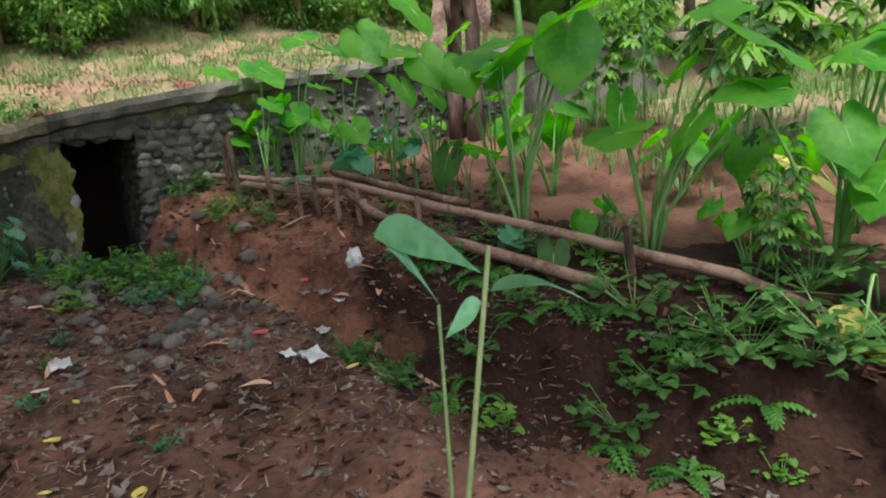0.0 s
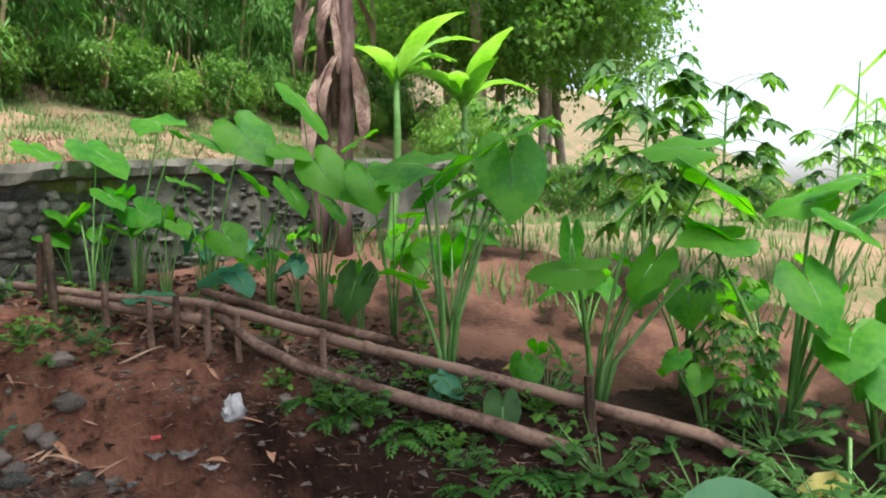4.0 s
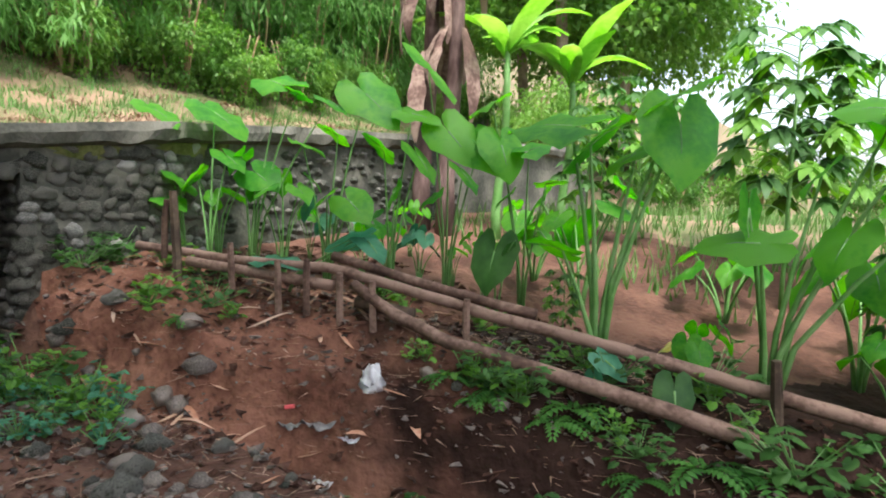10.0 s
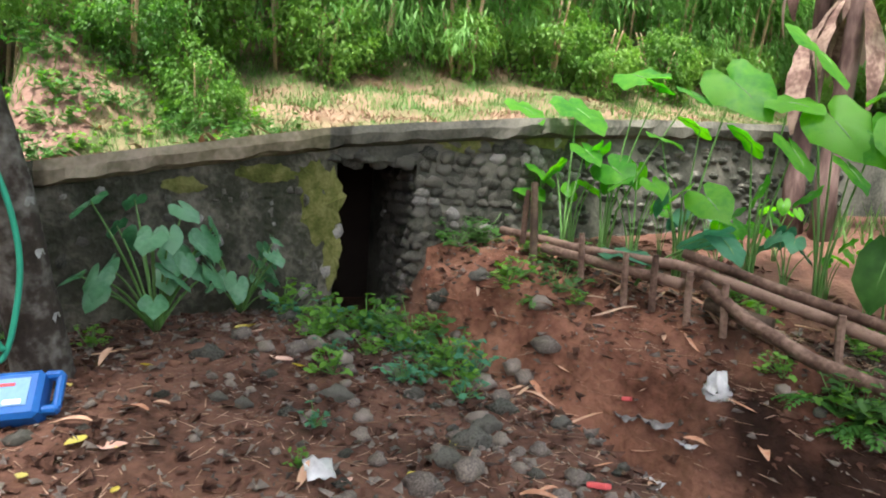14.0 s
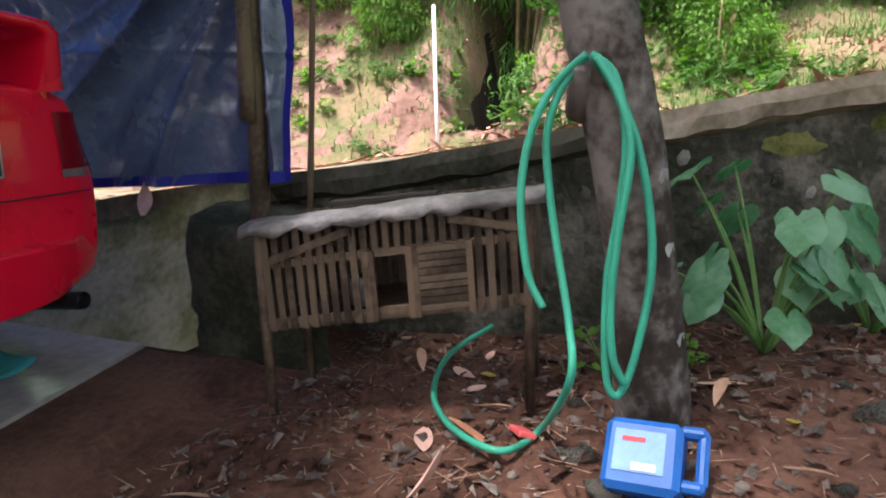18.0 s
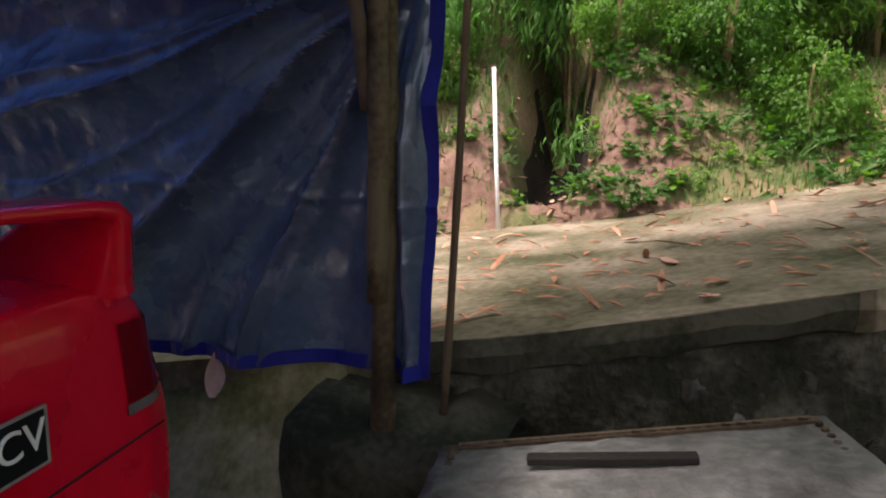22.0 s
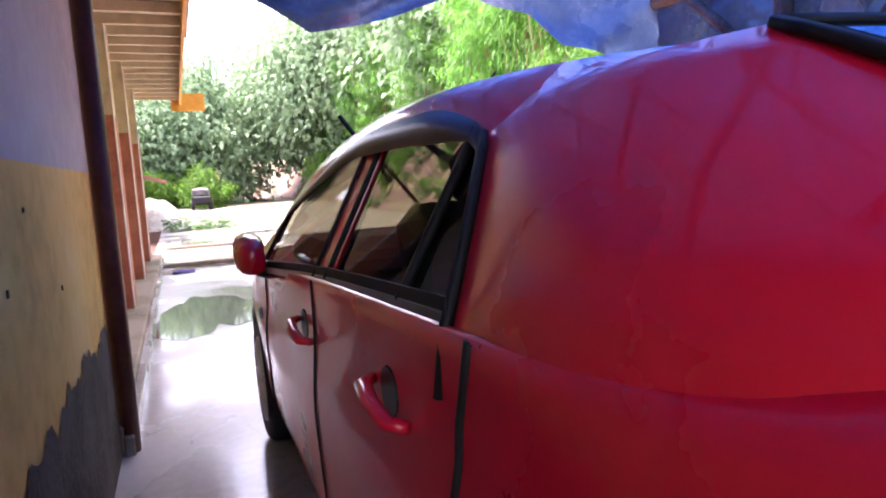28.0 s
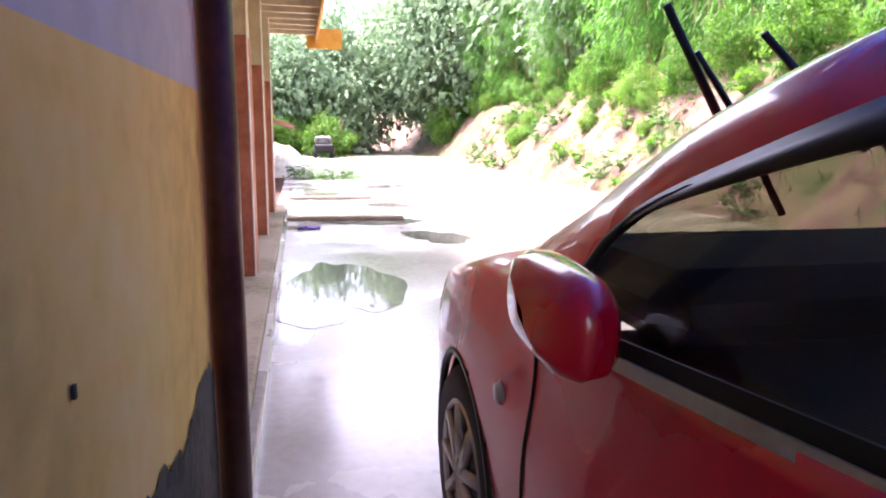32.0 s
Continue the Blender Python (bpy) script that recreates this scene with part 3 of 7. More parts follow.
part("post", culm((1.19, -0.21, -0.08), (1.16, -0.24, 2.30), 0.041, 0.038), POSTWOOD, carport, "split mossy bamboo corner post", True)
part("splice", culm((1.12, -0.23, 0.98), (1.08, -0.25, 2.2), 0.033, 0.030, 3), POSTWOOD, carport, "bamboo splice tied to the post", True)
part("thin_pole", culm((1.35, -0.37, 0.55), (1.37, -0.44, 2.5), 0.014, 0.012, 4), BAMBOO_DARK, carport, "thin dark pole beside the sheet", True)
part("post", culm((1.22, 2.87, 0), (1.22, 2.87, rz(2.87)), 0.042, 0.038), WOOD, carport, "", True)
run(1.22, -0.30, 1.22, 3.95, -0.02, 0.042, 0.036, BAMBOO, 10, "eave_beam")
part("end_beam", culm((0.95, -0.27, 1.99), (2.33, -0.34, 2.25), 0.033, 0.028, 8), BAMBOO_DARK, carport, "", True)
part("brace", culm((1.2, 2.02, rz(2.02) - 0.04), (1.21, 2.82, 1.22), 0.030, 0.027, 4), WOOD, carport, "", True)
part("brace", culm((1.2, 3.55, rz(3.55) - 0.06), (1.21, 2.92, 1.62), 0.028, 0.026, 4), WOOD, carport, "", True)
part("brace", culm((1.17, 2.86, 1.68), (1.17, 3.35, 1.15), 0.024, 0.022, 3), WOOD, carport, "", True)
part("brace", culm((1.12, -0.2, 1.55), (1.0, -0.2, rz(-0.2) + 0.05), 0.022, 0.02, 3), BAMBOO_DARK, carport, "", True)
for i in range(11):
    y = -0.12 + i * 0.40
    run(-1.75, y + 0.16 + 0.05 * nz(i, 1), 1.34, y + 0.04 * nz(i, 2), 0.055, 0.021, 0.016, BAMBOO_DARK, 6)
for i in range(14):
    x = -1.65 + i * 0.225
    run(x, -0.30, x + 0.10 * nz(i, 5), 3.95, 0.095, 0.011, 0.010, BAMBOO_DARK, 6, "lath")
rows = [[(-1.8 + 3.22 * j / 40, -0.34 + 4.27 * i / 60, rz(-0.34 + 4.27 * i / 60) + 0.125 + 0.02 * nz(j * 0.5, i * 0.5) + 0.012 * math.sin(j * 1.8) - 0.035 * max(0, j - 36)) for j in range(41)] for i in range(61)]
part("roof_sheet", Shell().sheet(rows), ROOFSHEET, carport, "thin bright blue plastic roof sheet", True)
twigs = Shell()
rt = random.Random(4)
for i in range(260):
    x, y = rt.uniform(-1.5, 1.25), rt.uniform(-0.2, 3.2)
    a, L = rt.uniform(0, 3.14), rt.uniform(0.08, 0.35)
    z = rz(y) + 0.105
    twigs.tube([(x, y, z), (x + L * math.cos(a) * 0.5, y + L * math.sin(a) * 0.5, z + rt.uniform(-0.03, 0.015)), (x + L * math.cos(a), y + L * math.sin(a), z)], rt.uniform(0.003, 0.008), 4, False)
tagged(part("twig_litter", twigs, BAMBOO_DARK, carport), "dead twigs and leaves lying on the laths", kind="stuff")


def side_tarp(u, v):
    """u along the carport from the near end, v from the top down. Folds fan out from the tied top corner."""
    y = -0.34 + 4.34 * u
    zb = interp(y, [-0.4, 0.7, 2, 5], [0.73, 0.65, 0.55, 0.5])
    z0 = rz(y) + 0.05
    z = z0 + (zb - z0) * v
    dy, dz = y + 0.30, 2.02 - z
    dist = math.hypot(dy, dz)
    ang = math.atan2(dz, dy + 1e-6)
    w = ang + 0.05 * nz(dist * 1.3, ang * 2)
    ridge = (1 - abs(math.sin(w * 7.5 + 0.9))) ** 2.2 * 0.15 + (1 - abs(math.sin(w * 13 + 0.3))) ** 3 * 0.05 + 0.012 * math.sin(w * 37)
    fan = -ridge * smooth_step(0.05, 0.5, dist) * smooth_step(3.2, 1.6, dist)
    drape = 0.03 * math.sin(y * 9 + 2.0 * nz(y, z * 2)) * smooth_step(1.8, 3.0, y) + 0.026 * abs(nz(y * 6 + 2 * z, z * 5, 4)) + 0.010 * abs(nz(y * 15, z * 13, 5)) + 0.035 * nz(y * 1.4, z * 2.4, 8) - 0.08 * (1 - abs(math.sin(y * 6.5 + 0.6 * nz(y, z)))) ** 3 * smooth_step(1.3, 1.9, y)
    crease = -0.012 * math.exp(-((z - 1.28 - 0.02 * math.sin(y * 3)) / 0.012) ** 2)
    sag = 0.04 * math.sin(u * 12.4) * (1 - v)
    return (1.30 + fan + drape + crease, y, z - sag * 0.3)


rows = [[side_tarp(j / 300, i / 120) for j in range(301)] for i in range(121)]
part("side_sheet", Shell().sheet(rows), TARP, carport, "creased dark blue tarpaulin side", True)
rows = [[tuple(Vector(side_tarp(j / 110, 1.0)) + Vector((-0.008, 0, 0.045 - k * 0.05))) for j in range(111)] for k in range(2)]
part("hem", Shell().sheet(rows).thicken(0.004), BLUE_EDGE, carport, "royal blue hem")
rows = [[tuple(Vector(side_tarp(0.0, i / 50)) + Vector((-0.006, -0.03 + k * 0.05, 0))) for i in range(51)] for k in range(2)]
part("hem", Shell().sheet(rows).thicken(0.004), BLUE_EDGE, carport, "royal blue hem")
rows = []
for i in range(49):
    x = -1.75 + 3.05 * i / 48
    low = interp(x, [-1.75, -1.35, -0.86, -0.37, 0.0, 0.41, 0.6, 1.03, 1.3], [2.36, 2.30, 2.01, 2.10, 2.22, 2.12, 1.93, 1.85, 1.90])
    rows.append([(x, 3.93 + 0.05 * math.sin(x * 7 + k) * k / 6 + 0.04 * nz(x * 4, k * 0.7), rz(3.9) + 0.13 + (low - rz(3.9) - 0.13) * k / 6) for k in range(7)])
part("front_sheet", Shell().sheet(rows), TARP, carport, "sagging edge of the roof sheet", True)
rows = []
for i in range(21):
    t = i / 20
    rows.append([(0.51 + 0.84 * t + (0.20 * (1 - t) - 0.12 * t) * k / 10 + 0.02 * math.sin(k * 1.3 + t * 5), 3.62 + 0.08 * t + 0.06 * math.sin(t * 13 + k * 0.5) * (0.3 + k / 14) + 0.05 * nz(t * 6, k * 0.8), 1.79 - 0.05 * t - 0.07 * math.sin(math.pi * t) - 0.46 * k / 10 * (1 - 0.12 * math.sin(t * 6))) for k in range(11)])
part("hanging_sheet", Shell().sheet(rows), BLUETARP, carport, "loose dark blue sheet hanging in folds", True)

# ---- house ----
house = thing("house", (-2.6, 6, 0), "single-storey house with faded yellow and grey painted walls", "house")
part("lower_wall", Shell().block((-1.59, 1.72, 0.66), (0.22, 3.8, 1.32)), YELLOW, house, "faded yellow lower wall paint")
part("upper_wall", Shell().block((-1.59, 1.72, 2.11), (0.22, 3.8, 1.58)), GREYPAINT, house, "faded grey upper wall paint")
rows = []
for i in range(181):
    y = -0.17 + 3.78 * i / 180
    top = 0.64 + 0.10 * nz(y * 2.3, 1) + 0.06 * nz(y * 9, 2) + 0.03 * (1 if nz(y * 23, 3) > 0 else -1) * abs(nz(y * 31, 4))
    rows.append([(-1.476, y, top * k / 4) for k in range(5)])
part("peeled_band", Shell().sheet(rows), PEELED, house, "bare dark plaster where the paint has peeled")
for y, z, s in ((1.95, 1.03, 0.008), (2.6, 0.95, 0.007), (1.6, 0.86, 0.009), (2.2, 1.2, 0.005)):
    part("paint_chip", Shell().block((-1.477, y, z), (0.004, s, s * 2.2)), PEELED, house)
part("recessed_wall", Shell().block((-2.3, 8.2, 1.4), (0.2, 9.4, 2.8)), CREAM, house)
part("side_wall", Shell().block((-2.3, -0.1, 1.4), (1.0, 0.18, 2.8)), YELLOW, house)
part("plinth", Shell().block((-1.87, 7.95, 0.07), (0.82, 8.7, 0.14), None, 0.01), CONCRETE, house)
part("plinth_edge", Shell().block((-1.44, 7.95, 0.045), (0.05, 8.7, 0.10), None, 0.008), WET, house)
part("drainpipe", Shell().tube([(-1.440, 3.67, 0.0), (-1.438, 3.67, 0.7), (-1.441, 3.67, 2.9)], 0.045, 14), BROWN, house, "dark brown painted pipe", True)
for y in (5.0, 7.1, 9.2, 11.3):
    p = part("pillar", Shell().block((-1.69, y, 1.02), (0.22, 0.34, 1.80), None, 0.008), TERRACOTTA, house, "terracotta painted pillar")
    part("pillar_head", Shell().block((-1.69, y, 2.34), (0.20, 0.32, 0.84)), CREAM, p, "pale pillar top")
    part("pillar_edge", Shell().tube([(-1.585, y - 0.168, 0.14), (-1.585, y - 0.168, 2.7)], 0.008, 6), WHITE, p)
part("dado", Shell().block((-1.97, 8.2, 0.45), (0.45, 8.6, 0.62)), TERRACOTTA, house, "terracotta porch parapet")
for i in range(20):
    y = 3.8 + i * 0.45
    part("eave_rafter", Shell().block((-1.42, y, 2.76), (0.95, 0.06, 0.09)), CREAM, house)
part("eave_boards", Shell().block((-1.42, 8.1, 2.83), (1.0, 9.0, 0.03)), SACK, house, "stained eave boards")
part("fascia", Shell().block((-0.93, 8.1, 2.76), (0.03, 9.0, 0.22)), ORANGE, house, "orange-yellow fascia board")
part("fascia_end", Shell().block((-0.80, 12.6, 2.70), (0.55, 0.04, 0.30)), ORANGE, house, "orange-yellow fascia board")
part("roof", Shell().block((-2.6, 6.2, 3.35), (3.9, 13.0, 0.08), Euler((0, radians(-15), 0)).to_matrix()), ROOFTILE, house, "old tiled roof")

# ---- red saloon car ----
car = thing("car", (0, 2.1, 0), "red four-door saloon car with a tall boot spoiler on concrete", "car")
BY = [0.0, 0.02, 0.04, 0.07, 0.14, 0.46, 0.8, 1.3, 2.0, 2.9, 3.05, 3.4, 3.8, 4.05, 4.2, 4.27, 4.30]
BTOP = [0.58, 0.72, 1.03, 1.12, 1.137, 1.157, 1.06, 1.02, 0.985, 0.96, 0.985, 0.965, 0.86, 0.79, 0.70, 0.58, 0.46]
BSHO = [0.57, 0.70, 0.98, 1.04, 1.05, 1.06, 1.05, 1.03, 0.99, 0.915, 0.92, 0.90, 0.82, 0.74, 0.64, 0.53, 0.43]
BWID = [0.60, 0.645, 0.67, 0.695, 0.725, 0.79, 0.835, 0.85, 0.855, 0.85, 0.85, 0.845, 0.82, 0.77, 0.69, 0.60, 0.54]


def smooth_interp(x, xs, ys):
    i = max(1, min(len(xs) - 1, int(np.searchsorted(xs, x))))
    a, b = xs[i - 1], xs[i]
    t = 0 if b == a else (x - a) / (b - a)
    def slope(k):
        lo, hi = max(k - 1, 0), min(k + 1, len(xs) - 1)
        return (ys[hi] - ys[lo]) / (xs[hi] - xs[lo])
    m0, m1 = slope(i - 1) * (b - a), slope(i) * (b - a)
    lim = abs(ys[i] - ys[i - 1]) * 1.5
    m0, m1 = max(-lim, min(lim, m0)), max(-lim, min(lim, m1))
    t2, t3 = t * t, t * t * t
    return (2 * t3 - 3 * t2 + 1) * ys[i - 1] + (t3 - 2 * t2 + t) * m0 + (-2 * t3 + 3 * t2) * ys[i] + (t3 - t2) * m1


PROFILE_U = [0, 0.14, 0.26, 0.33, 0.42, 0.55, 0.66, 0.8, 0.9, 1.0]


def body_pt(y, u, side=1, out=0.0):
    """A point of the body's skin: u from the centre line on top over the shoulder and side to the sill."""
    w, zt, zs = smooth_interp(y, BY, BWID), smooth_interp(y, BY, BTOP), smooth_interp(y, BY, BSHO)
    ws = w * (0.945 + 0.04 * smooth_step(0.6, 1.0, y) * smooth_step(3.3, 2.9, y) - 0.055 * smooth_step(0.6, 0.05, y))
    tail = smooth_step(0.55, 0.0, y)
    low = min(0.22 + 0.18 * smooth_step(0.5, 0.0, y) + 0.06 * smooth_step(4.0, 4.3, y), zs - 0.1)
    mid = lambda k: low + (zs - low) * k
    xs = [0, ws * 0.55, ws * 0.92, ws, w * (0.985 - 0.05 * tail), w, w * 0.995, w * (0.985 - 0.02 * tail), w * (0.95 - 0.06 * tail), w * (0.84 - 0.10 * tail)]
    zz = [zt, zt - 0.006, zt - 0.3 * (zt - zs) - 0.012, zs, mid(0.82), mid(0.60), mid(0.42), mid(0.22), mid(0.06), low - 0.02]
    return Vector((side * (smooth_interp(u, PROFILE_U, xs) + out), y - (out if y < 0.1 else 0), smooth_interp(u, PROFILE_U, zz)))


ARCHES = ((0.93, 0.31), (3.48, 0.31))


def in_arch(p, r=0.335):
    return any((p.y - a) ** 2 + (p.z - b) ** 2 < r * r for a, b in ARCHES) and abs(p.x) > 0.55


ys = spaced([(0.0, 0.16, 0.012), (0.16, 4.0, 0.04), (4.0, 4.30, 0.02)])
us = list(np.linspace(0, 1, 40))
skin = Shell()
for side in (-1, 1):
    pts = [[body_pt(y, u, side) for u in us] for y in ys]
    k, n = len(skin.v), len(us)
    skin.v += [tuple(p) for r in pts for p in r]
    for i in range(len(ys) - 1):
        for j in range(n - 1):
            c = (pts[i][j] + pts[i + 1][j + 1]) / 2
            if in_arch(c) or (0.75 < c.y < 3.28 and j < 12):
                continue
            q = (k + i * n + j, k + i * n + j + 1, k + (i + 1) * n + j + 1, k + (i + 1) * n + j)
            skin.f.append(q if side > 0 else q[::-1])
end = [[Vector((side_q * body_pt(0.0, u, 1).x, -(0.035 + 0.05 * smooth_step(0.76, 0.66, body_pt(0.0, u, 1).z)) * (1 - abs(side_q) ** 4), body_pt(0.0, u, 1).z)) for side_q in np.linspace(-1, 1, 15)] for u in us]
part("rear_bumper", Shell().sheet(end), RED, car, "red painted rear bumper face", True)
body = part("body", skin, RED, car, "glossy red painted bodywork", True)
part("underside", Shell().block((0, 2.25, 0.30), (1.40, 3.5, 0.1)), TRIM_BLACK, car)
part("cabin_tray", Shell().block((0, 1.88, 0.80), (1.50, 2.35, 0.06)), CABIN, car)
for side in (-1, 1):
    for a, b in ARCHES:
        ring = [Vector((side * (smooth_interp(a + 0.335 * math.cos(w), BY, BWID) * 0.985 + 0.004), a + 0.335 * math.cos(w), b + 0.335 * math.sin(w))) for w in np.linspace(-0.25, math.pi + 0.25, 22)]
        part("arch_lip", Shell().tube(ring, 0.013, 6), TRIM_BLACK, car, "", True)
        liner = Shell()
        rows = [[(side * x, a + 0.33 * math.cos(w), b + 0.33 * math.sin(w)) for w in np.linspace(-0.3, math.pi + 0.3, 14)] for x in (0.80, 0.50)]
        part("arch_liner", liner.sheet(rows), TRIM_BLACK, car)

# wheels
def wheel(side, y):
    c = Vector((side * 0.735, y, 0.305))
    w = part("wheel", Shell().tube([c + Vector((side * 0.085, 0, 0)), c - Vector((side * 0.085, 0, 0))], 0.19, 24), TRIM_BLACK, car)
    prof = [(-0.095, 0.20), (-0.10, 0.27), (-0.075, 0.298), (0.0, 0.305), (0.075, 0.298), (0.10, 0.27), (0.095, 0.20)]
    rows = [[c + Vector((dx, r * math.cos(t), r * math.sin(t))) for dx, r in prof] for t in np.linspace(0, 2 * math.pi, 33)]
    part("tyre", Shell().sheet(rows), RUBBER, w, "black tyre", True)
    rim = Shell()
    for k in range(9):
        t = 2 * math.pi * k / 9
        d = Vector((0, math.cos(t), math.sin(t)))
        rim.tube([c + Vector((side * 0.088, 0, 0)), c + Vector((side * 0.092, 0, 0)) + d * 0.19], [0.022, 0.016], 5)
    rim.tube([c + Vector((side * 0.08, 0, 0)), c + Vector((side * 0.105, 0, 0))], 0.045, 12)
    ring = [c + Vector((side * 0.09, 0.195 * math.cos(t), 0.195 * math.sin(t))) for t in np.linspace(0, 2 * math.pi, 25)]
    rim.tube(ring, 0.012, 5, False)
    part("rim", rim, SILVER, w, "dull silver spoked rim", True)


for side in (-1, 1):
    wheel(side, 0.93)
    wheel(side, 3.48)


# greenhouse
def roof_z(y):
    return 1.44 - 0.045 * ((y - 1.8) / 0.8) ** 2


def belt_z(y):
    return smooth_interp(y, BY, BSHO)


def side_x(z):
    return 0.84 - (z - 0.95) * 0.52


WIN_Y = [1.17, 1.20, 1.25, 1.34, 1.6, 2.0, 2.3, 2.6, 2.78, 2.84, 3.45]
WIN_Z = [1.045, 1.15, 1.245, 1.305, 1.35, 1.345, 1.29, 1.18, 1.085, 0.94, 0.93]


def win_z(y):
    return smooth_interp(y, WIN_Y, WIN_Z)


def roof_edge(y):
    if y <= 2.3:
        return Vector((0.545, y, roof_z(y) - 0.02))
    t = (y - 2.3) / 0.86
    return Vector((0.545 + 0.20 * t, y, (roof_z(2.3) - 0.02) * (1 - t) + 0.97 * t + 0.075 * math.sin(math.pi * t)))


rows = [[(x, y, roof_z(y) - 0.02 * (abs(x) / 0.545) ** 3) for x in np.linspace(-0.545, 0.545, 15)] for y in np.linspace(0.85, 2.3, 18)]
part("roof", Shell().sheet(rows), RED, car, "red roof panel", True)
for side in (-1, 1):
    rail = []
    for y in np.linspace(1.175, 3.15, 40):
        a, b = Vector((side_x(win_z(y)), y, win_z(y))), roof_edge(y)
        rail.append([Vector((side * p.x, p.y, p.z)) for p in (a, a.lerp(b, 0.35) + Vector((0.012, 0, 0.008)), a.lerp(b, 0.7) + Vector((0.010, 0, 0.012)), b)])
    part("roof_rail", Shell().sheet(rail), RED, car, "", True)
    rail = []
    for k in range(9):
        t = k / 8
        outer = Vector((side_x(1.0), 1.12, 1.03)).lerp(Vector((side_x(1.29), 1.28, 1.295)), t) + Vector((0.012 * math.sin(3.14 * t), -0.03 * math.sin(3.14 * t), 0))
        inner = Vector((0.585, 0.43, 1.15)).lerp(Vector((0.535, 0.87, 1.372)), t)
        row = []
        for j in range(9):
            q = j / 8
            p = outer.lerp(inner, q)
            bulge = math.sin(math.pi * q) * (0.05 * (1 - t) + 0.03)
            row.append(Vector((side * (p.x + bulge), p.y, p.z + bulge * 0.55)))
        rail.append(row)
    rail.insert(0, [p + Vector((side * 0.012, 0, -0.09)) for p in rail[0]])
    rail_rear = list(rail)
    rail.append([Vector((side * p.x, p.y, p.z)) for p in (roof_edge(1.30 - 0.43 * j / 8) for j in range(9))])
    part("rear_pillar", Shell().sheet(rail), RED, car, "", True)
    for y0, y1 in ((1.87, 1.99),):
        rows = [[Vector((side * (side_x(z) + 0.006), y, z)) for z in np.linspace(belt_z(y) - 0.01, win_z(y) + 0.01, 8)] for y in np.linspace(y0, y1, 5)]
        part("centre_pillar", Shell().sheet(rows).thicken(0.02), RED, car, "", True)
    def side_glass(name, y0, y1, mat_g, n=14):
        rows = [[Vector((side * (side_x(belt_z(y) + (win_z(y) - belt_z(y)) * k) - 0.006), y, belt_z(y) + (win_z(y) - belt_z(y)) * k)) for k in np.linspace(0, 1, 7)] for y in np.linspace(y0, y1, n)]
        g = part(name, Shell().sheet(rows), mat_g, car, "smoke-tinted side glass", True)
        g.visible_shadow = False
        return rows
    side_glass("front_door_glass", 1.99, 2.835, GLASS)
    side_glass("rear_door_glass", 1.375, 1.87, GLASS)
    side_glass("quarter_glass", 1.175, 1.36, GLASS)
    def edge_line(y0, y1, n=24, lift=0.0, out=0.002):
        return [Vector((side * (side_x(win_z(y) + lift) + out), y, win_z(y) + lift)) for y in np.linspace(y0, y1, n)]
    part("window_seal", Shell().tube(edge_line(1.175, 2.835, 40), 0.009, 5), RUBBER, car, "", True)
    rows = []
    for y in np.linspace(1.26, 2.76, 40):
        k = smooth_step(1.24, 1.6, y) * smooth_step(2.78, 2.2, y)
        rows.append([Vector((side * (side_x(win_z(y) + dz) + 0.010 + o * k), y, win_z(y) + dz)) for dz, o in ((0.012, 0.0), (-0.010 - 0.008 * k, 0.012), (-0.012 - 0.045 * k, 0.011))])
    part("rain_visor", Shell().sheet(rows).thicken(0.003), TRIM_BLACK, car, "smoked plastic rain visor", True)
    for y0, y1 in ((1.935, 2.80), (1.175, 1.935)):
        rows = [[Vector((side * (side_x(belt_z(y)) + 0.008), y, belt_z(y) + dz)) for dz in (-0.014, 0.006)] for y in np.linspace(y0, y1, 16)]
        part("belt_moulding", Shell().sheet(rows).thicken(0.006), SILVER, car, "dull silver belt moulding")
        rows = [[Vector((side * (side_x(belt_z(y)) + 0.004), y, belt_z(y) + dz)) for dz in (0.006, 0.028)] for y in np.linspace(y0, y1, 16)]
        part("belt_rubber", Shell().sheet(rows).thicken(0.005), RUBBER, car)
    bar = [Vector((side * (side_x(z) + 0.002), 1.375 - 0.10 * (z - 1.0), z)) for z in np.linspace(belt_z(1.37), win_z(1.34), 8)]
    part("division_bar", Shell().tube(bar, 0.010, 6), RUBBER, car, "", True)
    for yy in (1.87, 1.99):
        bar = [Vector((side * (side_x(z) + 0.008), yy, z)) for z in np.linspace(belt_z(yy), win_z(yy), 8)]
        part("pillar_seal", Shell().tube(bar, 0.007, 5), RUBBER, car, "", True)
    # door gaps follow the skin
    def gap(path, r=0.005):
        part("door_gap", Shell().tube([body_pt(y, u, side, 0.0005) for y, u in path], r, 5), RUBBER, car, "", True)
    gap([(1.94, u) for u in np.linspace(0.335, 0.93, 16)])
    gap([(1.03 + 0.04 * smooth_step(0.33, 0.42, u) + 0.26 * smooth_step(0.42, 0.8, u), u) for u in np.linspace(0.335, 0.9, 18)], 0.008)
    gap([(2.93 + 0.05 * smooth_step(0.35, 0.9, u), u) for u in np.linspace(0.335, 0.93, 16)])
    pts = [row[0] + Vector((side * 0.010, 0.004, 0.0)) for row in rail_rear]
    part("door_gap", Shell().tube(pts, 0.008, 5), RUBBER, car, "", True)
